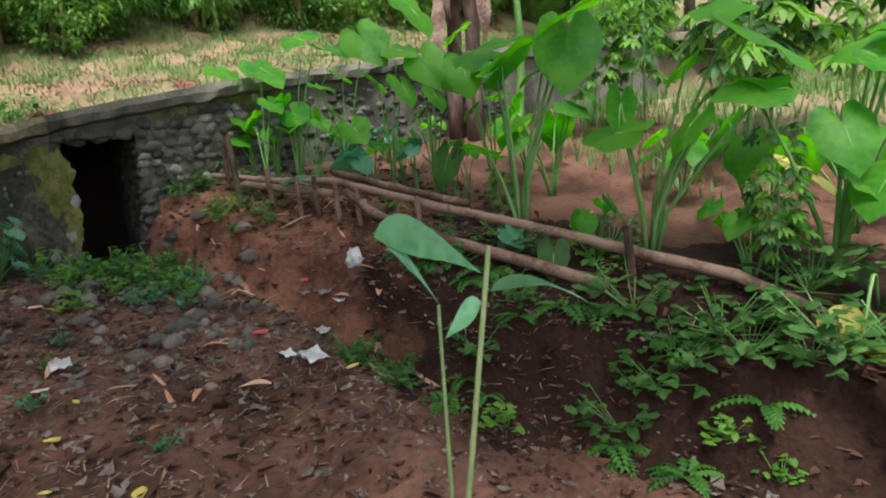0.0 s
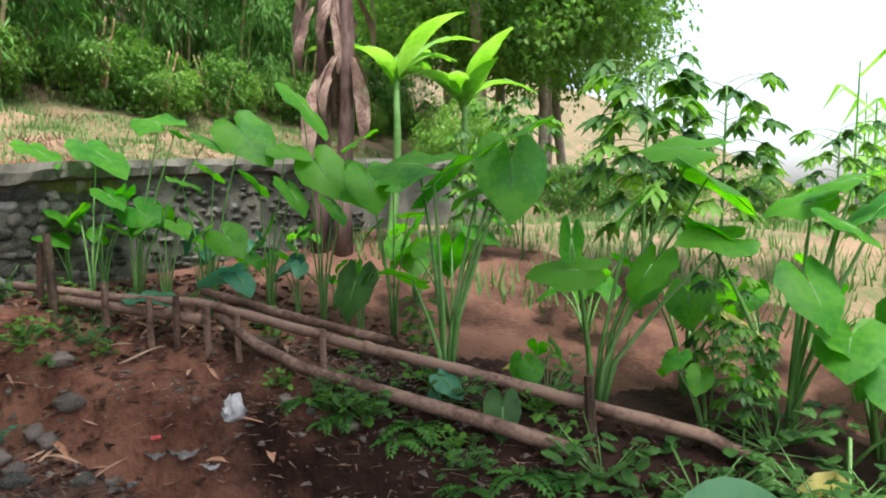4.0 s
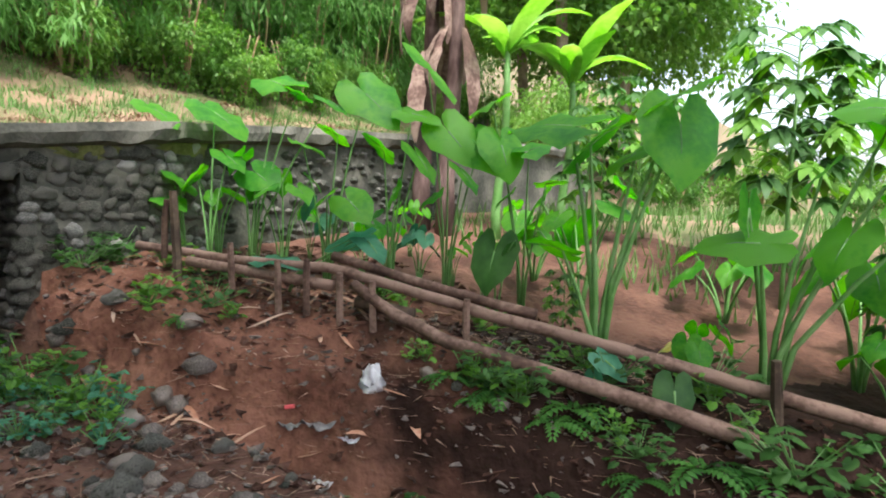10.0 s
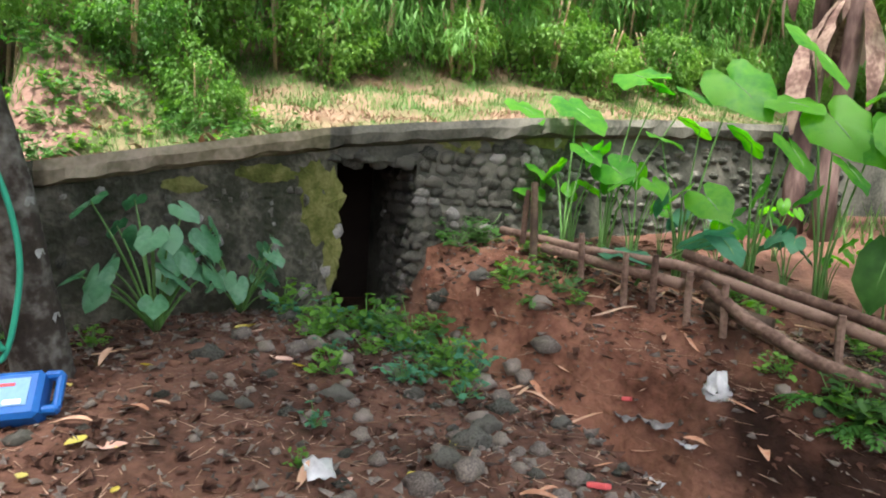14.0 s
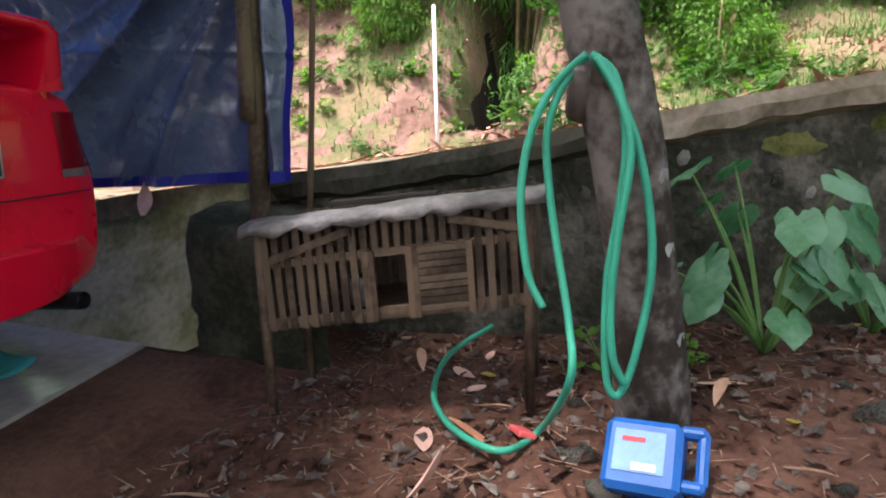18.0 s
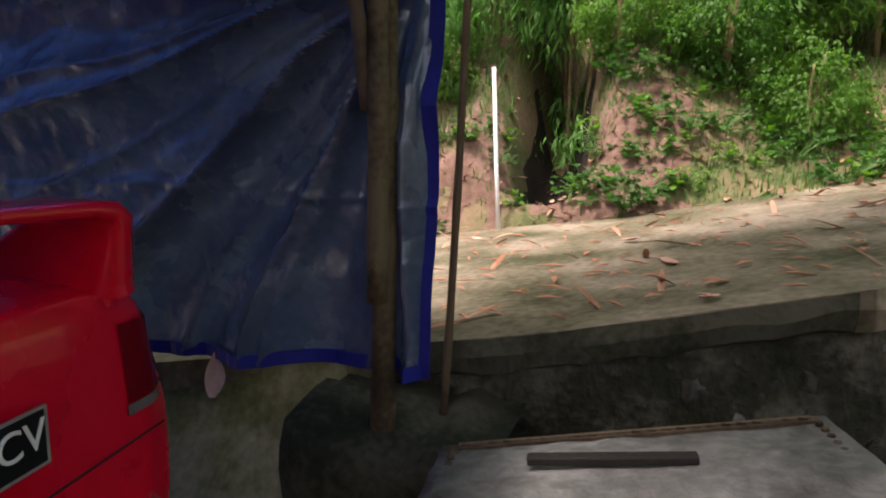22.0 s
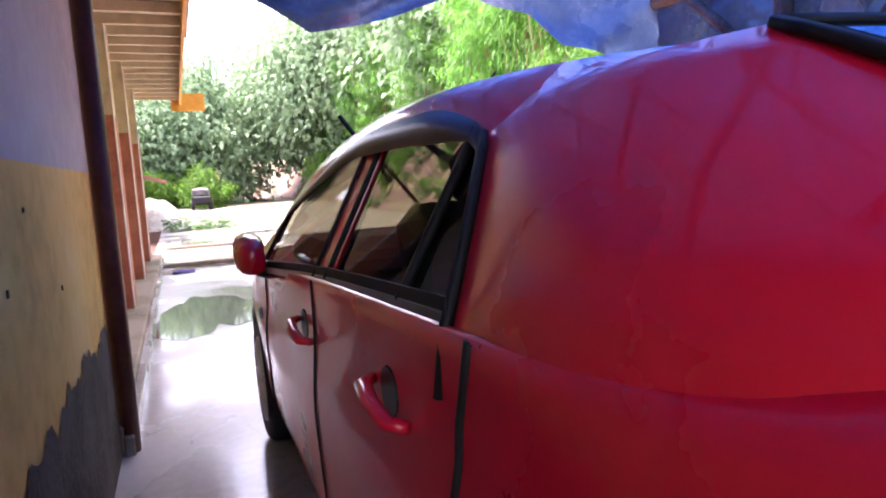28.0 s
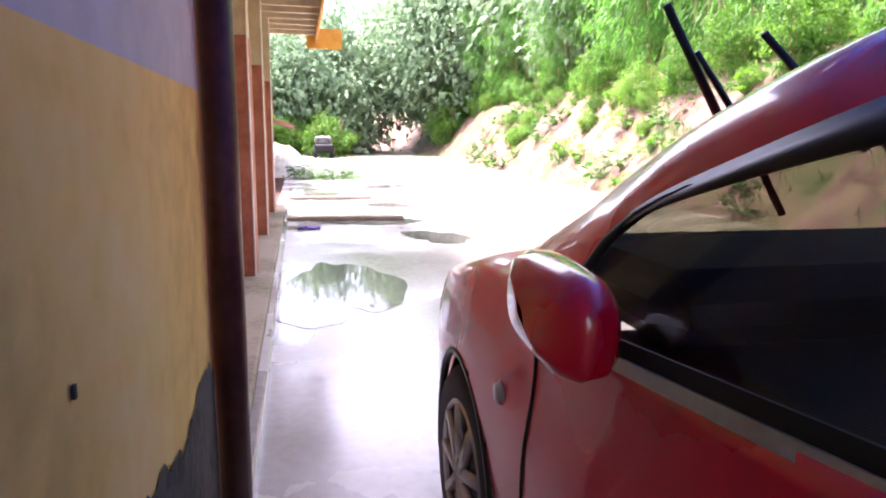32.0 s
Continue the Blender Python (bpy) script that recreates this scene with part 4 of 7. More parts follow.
    # handles
    for y in (2.08, 1.34):
        u = 0.425
        p = body_pt(y, u, side)
        # black disc paints the shade inside the grip recess
        cup = part("handle_cup", Shell().tube([p + Vector((side * -0.01, 0, 0.01)), p + Vector((side * 0.003, 0, 0.01))], [0.045, 0.043], 14), TRIM_BLACK, car, "black disc painted as the grip recess's shade")
        hp = [p + Vector((side * o, dy, dz)) for o, dy, dz in ((0.004, 0.085, 0.012), (0.030, 0.06, 0.010), (0.036, 0.0, 0.0), (0.030, -0.075, -0.012), (0.004, -0.10, -0.016))]
        part("door_handle", Shell().tube(hp, [0.012, 0.015, 0.016, 0.015, 0.011], 8, squash=0.8), RED, car, "red grip handle", True)
    # mirror
    m = Vector((side * 0.915, 2.66, 0.995))
    rows = []
    for k, (dx, q) in enumerate(((-0.045, 0.25), (-0.04, 0.8), (-0.02, 0.96), (0.01, 1.0), (0.035, 0.86), (0.05, 0.55), (0.055, 0.12))):
        rows.append([m + Vector((side * dx, 0.118 * q * math.copysign(abs(math.cos(t)) ** 0.55, math.cos(t)) - 0.02 * dx, 0.066 * q * math.copysign(abs(math.sin(t)) ** 0.6, math.sin(t)) + 0.012 * math.cos(t))) for t in np.linspace(0, 2 * math.pi, 25)])
    mir = part("door_mirror", Shell().sheet(rows), RED, car, "red door mirror folded against the door", True)
    part("mirror_foot", Shell().tube([m + Vector((-side * 0.03, 0.06, -0.06)), m + Vector((-side * 0.08, 0.08, -0.075))], [0.03, 0.035], 8), TRIM_BLACK, mir, "black mirror foot", True)
    p = body_pt(3.10, 0.50, side, 0.004)
    part("side_marker", Shell().tube([p - Vector((side * 0.004, 0, 0)), p + Vector((side * 0.008, 0, 0))], [0.027, 0.018], 14), LAMP_CLEAR, car, "clear oval side marker lamp", True)
    # tail lamps
    def skin_x(y, z):
        return min((abs(body_pt(y, u, 1).z - z), body_pt(y, u, 1).x) for u in np.linspace(0.30, 0.8, 40))[1]
    def rear_y(z):
        return interp(z, BTOP[:4], BY[:4])
    def lamp_rows(z0, z1, lift):
        rows_l = []
        for z in np.linspace(z0, z1, 7):
            yy = rear_y(z)
            row_l = [Vector((side * (0.495 + 0.032 * k + 0.03 * (z1 - z)), yy - lift - 0.004 * k * (4 - k) / 4, z)) for k in range(4)]
            row_l += [Vector((side * (skin_x(q, z) + lift), q, z)) for q in (yy + 0.03, yy + 0.08, yy + 0.15, yy + 0.22 - 0.2 * (z1 - z))]
            rows_l.append(row_l)
        return Shell().sheet(rows_l)
    part("tail_lamp", lamp_rows(0.82, 1.025, 0.006), LAMP_RED, car, "dark red tail lamp", True)
    part("reversing_lamp", lamp_rows(0.79, 0.817, 0.006), LAMP_DULL, car, "clear lower lamp", True)
    lampish = [[body_pt(y, u, side, 0.004) for u in np.linspace(0.30, 0.46, 6)] for y in np.linspace(3.98, 4.2, 7)]
    part("head_lamp", Shell().sheet(lampish), LAMP_CLEAR, car, "clear head lamp", True)

rows = []
for k in np.linspace(0, 1, 12):
    half = 0.585 + (0.535 - 0.585) * k
    rows.append([(x, 0.40 + 0.47 * k + 0.05 * (abs(x) / 0.585) ** 2 * (1 - k) - 0.02 * k * (1 - (x / half) ** 2), 1.15 + 0.235 * k + 0.02 * math.sin(math.pi * k) - 0.012 * (abs(x) / half) ** 2) for x in np.linspace(-half, half, 17)])
g = part("rear_window", Shell().sheet(rows), GLASS_REAR, car, "dark rear window", True)
g.visible_shadow = False
part("rear_window_seal", Shell().tube(rows[0], 0.010, 5).tube([r[0] for r in rows], 0.009, 5).tube([r[-1] for r in rows], 0.009, 5).tube(rows[-1], 0.008, 5), RUBBER, car, "", True)
rows = []
for k in np.linspace(0, 1, 10):
    half = 0.735 + (0.545 - 0.735) * k
    rows.append([(x, 3.28 - 0.98 * k - 0.14 * (abs(x) / half) ** 2 * (1 - 0.7 * k), 0.97 + 0.42 * k + 0.07 * math.sin(math.pi * k)) for x in np.linspace(-half, half, 15)])
g = part("windscreen", Shell().sheet(rows), GLASS, car, "clear windscreen", True)
g.visible_shadow = False

for bx, by, tx, ty, tz in ((0.04, 3.40, -0.41, 3.28, 1.52), (0.59, 3.40, -0.10, 3.34, 1.48)):
    arm = part("wiper_arm", Shell().tube([(bx, by, 1.02), (bx + (tx - bx) * 0.5, by + (ty - by) * 0.5 - 0.02, 1.02 + (tz - 1.02) * 0.5), (bx + (tx - bx) * 0.8, by + (ty - by) * 0.8, 1.02 + (tz - 1.02) * 0.8)], [0.011, 0.010, 0.007], 6), TRIM_BLACK, car, "wiper arm lifted off the glass", True)
    part("wiper_blade", Shell().tube([(bx + (tx - bx) * 0.45, by + (ty - by) * 0.45 + 0.02, 1.02 + (tz - 1.02) * 0.38), (tx, ty + 0.02, tz)], [0.013, 0.010], 6), RUBBER, arm, "", True)

# spoiler: a swept blade on two legs
WING = [(-0.540, 0.0, 0.50, 1.10, 0.08), (-0.535, 0.0, 0.48, 1.125, 0.08), (-0.515, -0.02, 0.31, 1.24, 0.075), (-0.505, -0.03, 0.25, 1.285, 0.07), (-0.475, -0.03, 0.22, 1.310, 0.055), (-0.42, -0.025, 0.20, 1.318, 0.042), (-0.2, -0.02, 0.19, 1.325, 0.036), (0, -0.02, 0.185, 1.328, 0.036)]
WING = [(0.94 * a, b, c, d, e) for a, b, c, d, e in WING]
WING = WING + [(-a, b, c, d, e) for a, b, c, d, e in WING[-2::-1]]
rows = []
for i, (x, y0, y1, z, th) in enumerate(WING):
    a, b = WING[max(i - 1, 0)], WING[min(i + 1, len(WING) - 1)]
    nrm = Vector((-(b[3] - a[3]), 0, b[0] - a[0])).normalized()
    c = Vector((x, (y0 + y1) / 2, z))
    h = (y1 - y0) / 2
    ring = []
    for k in range(17):
        t = 2 * math.pi * k / 16
        ct, st = math.cos(t), math.sin(t)
        ring.append(c + Vector((0, h * math.copysign(abs(ct) ** 0.4, ct), 0)) + nrm * (th / 2) * math.copysign(abs(st) ** 0.4, st))
    rows.append(ring)
part("spoiler", Shell().sheet(rows), RED, car, "tall red boot spoiler", True)
for sx in (-1, 1):
    part("spoiler_foot", Shell().block((sx * 0.505, 0.25, 1.09), (0.05, 0.40, 0.07), None, 0.015), RED, car)
# boot lid lines, badge, plate, exhaust
lid = [body_pt(0.045 - 0.002 * abs(k), 0.32 * abs(k), math.copysign(1, k), 0.002) for k in np.linspace(-1, 1, 3)]
part("boot_gap", Shell().tube([(x, -0.002, 0.735) for x in np.linspace(-0.60, 0.60, 12)], 0.003, 5), RUBBER, car)
badge = part("badge", Shell().tube([(0.05 + 0.046 * math.cos(t), 0.020, 1.06 + 0.033 * math.sin(t)) for t in np.linspace(0, 2 * math.pi, 25)], 0.006, 6, False), CHROME, car, "chrome oval badge", True)
part("badge_bar", Shell().tube([(0.05, 0.020, 1.030), (0.05, 0.020, 1.09)], 0.005, 6).tube([(0.05 + 0.022 * math.cos(t), 0.020, 1.070 + 0.014 * math.sin(t)) for t in np.linspace(0, 2 * math.pi, 17)], 0.005, 5, False), CHROME, badge, "", True)
plate = part("number_plate", Shell().block((0.02, 0.000, 0.875), (0.40, 0.010, 0.125), None, 0.004), PLATE, car, "black number plate with white letters")
part("plate_rim", Shell().block((0.02, -0.004, 0.935), (0.40, 0.006, 0.006)).block((0.02, -0.004, 0.815), (0.40, 0.006, 0.006)).block((0.218, -0.004, 0.875), (0.006, 0.006, 0.122)).block((-0.178, -0.004, 0.875), (0.006, 0.006, 0.122)), SILVER, plate)


def lettering(text, size, m, material, name):
    cu = bpy.data.curves.new(name, "FONT")
    cu.body, cu.size, cu.extrude, cu.align_x, cu.align_y = text, size, 0.0015, "CENTER", "CENTER"
    tmp = bpy.data.objects.new("tmp", cu)
    scene.collection.objects.link(tmp)
    bpy.context.view_layer.update()
    me = bpy.data.meshes.new_from_object(tmp.evaluated_get(bpy.context.evaluated_depsgraph_get()))
    bpy.data.objects.remove(tmp)
    sh = Shell()
    sh.add([tuple(m @ v.co) for v in me.vertices], [tuple(p.vertices) for p in me.polygons])
    return sh


part("plate_letters", lettering("CV", 0.09, Matrix.Translation((0.155, -0.006, 0.88)) @ Euler((radians(90), 0, 0)).to_matrix().to_4x4(), WHITE, "letters"), WHITE, plate, "white letters")
part("plate_digits", Shell().block((-0.13, -0.006, 0.88), (0.03, 0.003, 0.07)).block((-0.07, -0.006, 0.88), (0.03, 0.003, 0.07)).block((-0.02, -0.006, 0.88), (0.03, 0.003, 0.07)).block((0.03, -0.006, 0.88), (0.03, 0.003, 0.07)).block((0.085, -0.006, 0.88), (0.02, 0.003, 0.012)), WHITE, plate, "unreadable white digits")
part("exhaust", Shell().tube([(0.46, 0.35, 0.31), (0.43, -0.07, 0.345)], 0.034, 14, False).tube([(0.432, -0.05, 0.344), (0.457, 0.3, 0.315)], 0.028, 14), TRIM_BLACK, car, "dark exhaust pipe", True)
# inside
for x in (-0.36, 0.36):
    seat = part("front_seat", Shell().block((x, 1.93, 0.95), (0.48, 0.14, 0.42), Euler((radians(-12), 0, 0)).to_matrix(), 0.05), CABIN, car, "dark cloth front seat")
    part("headrest", Shell().block((x, 1.84, 1.22), (0.27, 0.09, 0.17), Euler((radians(-10), 0, 0)).to_matrix(), 0.04), CABIN, seat, "dark headrest")
part("rear_bench", Shell().block((0, 0.98, 0.98), (1.2, 0.14, 0.3), Euler((radians(-16), 0, 0)).to_matrix(), 0.05), CABIN, car)
part("parcel_shelf", Shell().block((0, 0.72, 1.08), (1.15, 0.5, 0.02)), CABIN, car)
part("dashboard", Shell().block((0, 3.05, 0.93), (1.35, 0.5, 0.14), None, 0.05), CABIN, car)
part("steering_wheel", Shell().tube([(0.36 + 0.18 * math.cos(t), 2.55 + 0.06 * math.sin(t), 0.98 + 0.17 * math.sin(t)) for t in np.linspace(0, 2 * math.pi, 25)], 0.014, 6, False), CABIN, car, "", True)
part("inside_mirror", Shell().block((0, 2.42, 1.30), (0.22, 0.03, 0.06), None, 0.012), TRIM_BLACK, car)
part("antenna", Shell().tube([(-0.30, 2.18, 1.41), (-0.30, 1.95, 1.50)], [0.006, 0.003], 6), TRIM_BLACK, car)

# ---- chicken coop ----
coop = thing("chicken_coop", (0.95, -1.05, 0.0), "slatted bamboo chicken coop covered with a grey plastic sheet", "chicken coop")
CA, CB = Vector((0.638, -0.625, 0.262)), Vector((0.855, -1.515, 0.395))
CX = CB - CA
CL = CX.length
CX = CX / CL
CD = Vector((0.97, 0.16, 0.0)).normalized()
CU = Vector((-0.01, 0.08, 0.99)).normalized()


def cp(a, d, u):
    """A place in the coop: along its front, into its depth, up."""
    return CA + CX * a + CD * d + CU * u


def stick(p, q, w, t):
    """A flat bamboo slat from p to q."""
    p, q = Vector(p), Vector(q)
    ax = (q - p).normalized()
    side = ax.cross(CD).normalized()
    sh = Shell()
    vs = []
    for e in (p, q):
        vs += [e - side * w / 2 - CD * t / 2, e + side * w / 2 - CD * t / 2, e + side * w / 2 + CD * t / 2, e - side * w / 2 + CD * t / 2]
    return sh.add(vs, [(0, 3, 2, 1), (4, 5, 6, 7), (0, 1, 5, 4), (1, 2, 6, 5), (2, 3, 7, 6), (3, 0, 4, 7)])


CH, CDEP = 0.375, 0.36
for a, d in ((0.0, 0), (CL, 0), (0.0, CDEP), (CL, CDEP)):
    foot = cp(a, d, 0)
    part("leg", Shell().tube([Vector((foot.x, foot.y, ground_z(foot.x, foot.y) - 0.03)), cp(a, d, CH - 0.02)], 0.018, 7), BAMBOO_DARK, coop, "", True)
for d in (0.0, CDEP):
    for u in (0.03, 0.235, CH - 0.02):
        part("rail", stick(cp(-0.02, d, u), cp(CL + 0.02, d, u), 0.028, 0.022), BAMBOO_DARK, coop)
for i in range(24):
    a = 0.02 + i * (CL - 0.04) / 23
    for d, lo in ((-0.012, 0.0), (CDEP, 0.0)):
        if d < 0 and 0.40 < a / CL < 0.78:
            part("slat", stick(cp(a, d, 0.245), cp(a + 0.004 * nz(i, 3), d, CH), 0.022, 0.006), SLAT, coop)
        else:
            part("slat", stick(cp(a, d, lo + 0.01 * nz(i, 1)), cp(a + 0.006 * nz(i, 2), d, CH), 0.024, 0.006), SLAT, coop)
for i in range(9):
    d = 0.03 + i * (CDEP - 0.06) / 8
    for a in (-0.01, CL + 0.01):
        part("slat", Shell().tube([cp(a, d, 0), cp(a, d, CH)], 0.010, 5), SLAT, coop)
for i in range(9):
    u = 0.03 + i * 0.025
    part("door_slat", stick(cp(0.575 * CL, -0.02, u), cp(0.775 * CL, -0.02, u), 0.020, 0.006), SLAT, coop)
for a in (0.40, 0.42, 0.56, 0.58, 0.78):
    part("door_post", stick(cp(a * CL, -0.018, 0.0), cp(a * CL, -0.018, 0.245), 0.022, 0.012), BAMBOO_DARK, coop)
part("brace", stick(cp(0.04, -0.03, 0.25), cp(0.33, -0.03, CH - 0.05), 0.026, 0.008), SLAT, coop)
part("brace", stick(cp(0.66, -0.03, CH - 0.05), cp(CL - 0.02, -0.03, 0.265), 0.026, 0.008), SLAT, coop)
part("floor_mat", Shell().add([cp(0, 0, 0.02), cp(CL, 0, 0.02), cp(CL, CDEP, 0.02), cp(0, CDEP, 0.02), cp(0, 0, 0.0), cp(CL, 0, 0.0), cp(CL, CDEP, 0.0), cp(0, CDEP, 0.0)], [(0, 1, 2, 3), (7, 6, 5, 4), (0, 4, 5, 1), (1, 5, 6, 2), (2, 6, 7, 3), (3, 7, 4, 0)]), BAMBOO_DARK, coop)
part("back_board", Shell().add([cp(0, CDEP + 0.01, 0), cp(CL, CDEP + 0.01, 0), cp(CL, CDEP + 0.01, CH), cp(0, CDEP + 0.01, CH)], [(0, 1, 2, 3)]).thicken(0.01), BAMBOO_DARK, coop)
part("feed_dish", Shell().tube([cp(0.30, 0.14, 0.03), cp(0.30, 0.14, 0.13)], [0.05, 0.055], 10), SACK, coop, "pale feed pot", True)
rows = []
for i in range(26):
    a = -0.05 + (CL + 0.10) * i / 25
    row = [cp(a, -0.045, CH - 0.035 + 0.018 * nz(i * 0.9, 2) + 0.01 * math.sin(i * 1.7)), cp(a, -0.045, CH - 0.012 + 0.01 * nz(i, 5)), cp(a, -0.035, CH + 0.005)]
    row += [cp(a, d, CH + 0.02 - 0.10 * d + 0.012 * nz(i * 0.4, d * 8)) for d in (0.05, 0.12, 0.19, 0.26, 0.33, 0.40)]
    rows.append(row)
part("cover_sheet", Shell().sheet(rows).thicken(0.003), SACK, coop, "wrinkled grey plastic cover sheet", True)
single("wooden_batten", Shell().block(cp(0.40, 0.17, CH + 0.022), (0.035, 0.40, 0.022), Euler((radians(-7), 0, radians(8))).to_matrix(), 0.004), plain("dark_wet_wood", (0.022, 0.018, 0.016), 0.7, 0.0, 0.5), "dark wooden batten lying on the coop's sheet", "batten")

# ---- tree with the hose ----
tree = thing("tree", (0.80, -2.0, 0.0), "slanting grey-barked tree trunk with pale lichen patches", "tree", "trees")
TR = [((0.86, -1.93, -0.08), 0.15), ((0.82, -1.91, 0.1), 0.118), ((0.77, -1.86, 0.5), 0.102), ((0.73, -1.79, 0.9), 0.105), ((0.70, -1.70, 1.25), 0.108), ((0.66, -1.62, 1.6), 0.094), ((0.60, -1.55, 2.2), 0.09), ((0.48, -1.5, 3.2), 0.09), ((0.45, -1.4, 5.5), 0.08)]
pts, rad = [], []
for i in range(49):
    t = i / 48 * (len(TR) - 1)
    k = min(int(t), len(TR) - 2)
    p = Vector(TR[k][0]).lerp(Vector(TR[k + 1][0]), t - k)
    pts.append(p)
    rad.append((TR[k][1] + (TR[k + 1][1] - TR[k][1]) * (t - k)) * (1 + 0.08 * nz(i * 0.45, 3)))
part("trunk", Shell().tube(pts, rad, 16), BARK, tree, "", True)
part("branch_stub", Shell().tube([(0.70, -1.66, 1.02), (0.63, -1.66, 1.10), (0.57, -1.67, 1.135)], [0.05, 0.034, 0.020], 8), BARK, tree, "short broken branch stub", True)
LICHEN = surface("pale_lichen", (0.14, 0.135, 0.12), (0.26, 0.255, 0.24), (0.42, 0.42, 0.40), size=9, fine=60, rough=0.95, bump=0.4)
for z, w, hgt, off in ((0.82, 0.035, 0.035, -2.0), (0.60, 0.03, 0.025, -2.1), (0.36, 0.025, 0.02, -2.0), (1.55, 0.02, 0.02, -2.6), (0.98, 0.02, 0.02, -1.5)):
    k = min(range(49), key=lambda i: abs(pts[i].z - z))
    rows = []
    for j in range(7):
        row = []
        for i in range(7):
            ang = off + (i - 3) / 3 * w / rad[k] * (1 - 0.4 * abs(j - 3) / 3 + 0.3 * nz(j, i, z))
            row.append(pts[k] + Vector((math.cos(ang) * (rad[k] - 0.001), math.sin(ang) * (rad[k] - 0.001), (j - 3) / 3 * hgt)))
        rows.append(row)
    part("lichen", Shell().sheet(rows), LICHEN, tree, "pale lichen patch", True)

hose = thing("garden_hose", (0.60, -1.75, 0.1), "green garden hose hung in loops from a branch stub", "hose")
def flowing(pts, per=7):
    """A smooth curve through the given points."""
    out = []
    for i in range(len(pts) - 1):
        p0, p1, p2, p3 = (Vector(pts[max(0, min(len(pts) - 1, i + j))]) for j in (-1, 0, 1, 2))
        for k in range(per):
            t = k / per
            out.append(0.5 * ((2 * p1) + (p2 - p0) * t + (2 * p0 - 5 * p1 + 4 * p2 - p3) * t * t + (3 * p1 - p0 - 3 * p2 + p3) * t ** 3))
    return out + [Vector(pts[-1])]


part("loop", Shell().tube(flowing([(0.570, -1.682, 1.165), (0.580, -1.603, 1.094), (0.560, -1.554, 0.994), (0.550, -1.528, 0.866), (0.540, -1.528, 0.739), (0.540, -1.554, 0.572), (0.540, -1.599, 0.480)]), 0.0115, 8), HOSE, hose, "", True)
part("tail", Shell().tube(flowing([(0.585, -1.682, 1.157), (0.585, -1.620, 1.085), (0.580, -1.586, 0.976), (0.580, -1.591, 0.848), (0.570, -1.627, 0.646), (0.530, -1.674, 0.450), (0.480, -1.692, 0.297), (0.709, -1.573, 0.020), (0.539, -1.489, 0.020), (0.633, -1.300, 0.020), (0.866, -1.153, 0.020), (1.246, -1.085, 0.020), (1.599, -1.175, 0.050)]), 0.0115, 8), HOSE, hose, "", True)
part("loop", Shell().tube(flowing([(0.560, -1.695, 1.163), (0.550, -1.759, 1.105), (0.550, -1.795, 0.948), (0.560, -1.788, 0.767), (0.570, -1.768, 0.579), (0.570, -1.771, 0.388), (0.580, -1.786, 0.259), (0.590, -1.817, 0.232), (0.600, -1.853, 0.346), (0.600, -1.880, 0.580), (0.590, -1.864, 0.767), (0.575, -1.819, 0.948), (0.570, -1.762, 1.070), (0.570, -1.706, 1.148)]), 0.0115, 8), HOSE, hose, "", True)
part("loop", Shell().tube(flowing([(0.545, -1.711, 1.155), (0.535, -1.774, 1.053), (0.530, -1.810, 0.914), (0.530, -1.791, 0.699), (0.540, -1.783, 0.512), (0.550, -1.796, 0.358), (0.570, -1.829, 0.276)]), 0.0115, 8), HOSE, hose, "", True)

jug = thing("oil_jug", (0.45, -1.94, 0.05), "blue plastic oil jug with a pale label, tipped on its side", "jug")
JM = Matrix.Translation((0.46, -1.93, 0.115)) @ Euler((radians(-8), radians(42), radians(-14))).to_matrix().to_4x4()
def jbox(c, d, b):
    sh = Shell().block(c, d, None, b)
    sh.v = [tuple(JM @ Vector(p)) for p in sh.v]
    return sh
part("body", jbox((0, 0.03, 0), (0.11, 0.20, 0.19), 0.018), JUG, jug)
part("handle", jbox((0, -0.115, 0.02), (0.035, 0.03, 0.15), 0.01), JUG, jug)
part("handle_bridge", jbox((0, -0.09, 0.085), (0.05, 0.07, 0.03), 0.01), JUG, jug)
part("handle_bridge", jbox((0, -0.09, -0.055), (0.05, 0.07, 0.03), 0.01), JUG, jug)
part("label", jbox((-0.057, 0.035, 0.005), (0.003, 0.13, 0.11), 0.0), JUG_LABEL, jug, "pale blue printed label")
part("label_bar", jbox((-0.060, 0.05, 0.035), (0.002, 0.06, 0.012), 0.0), plain("red_print", (0.5, 0.06, 0.07), 0.6), jug, "unreadable red print")
part("label_bar", jbox((-0.060, 0.02, -0.035), (0.002, 0.06, 0.018), 0.0), WHITE, jug, "unreadable white print")

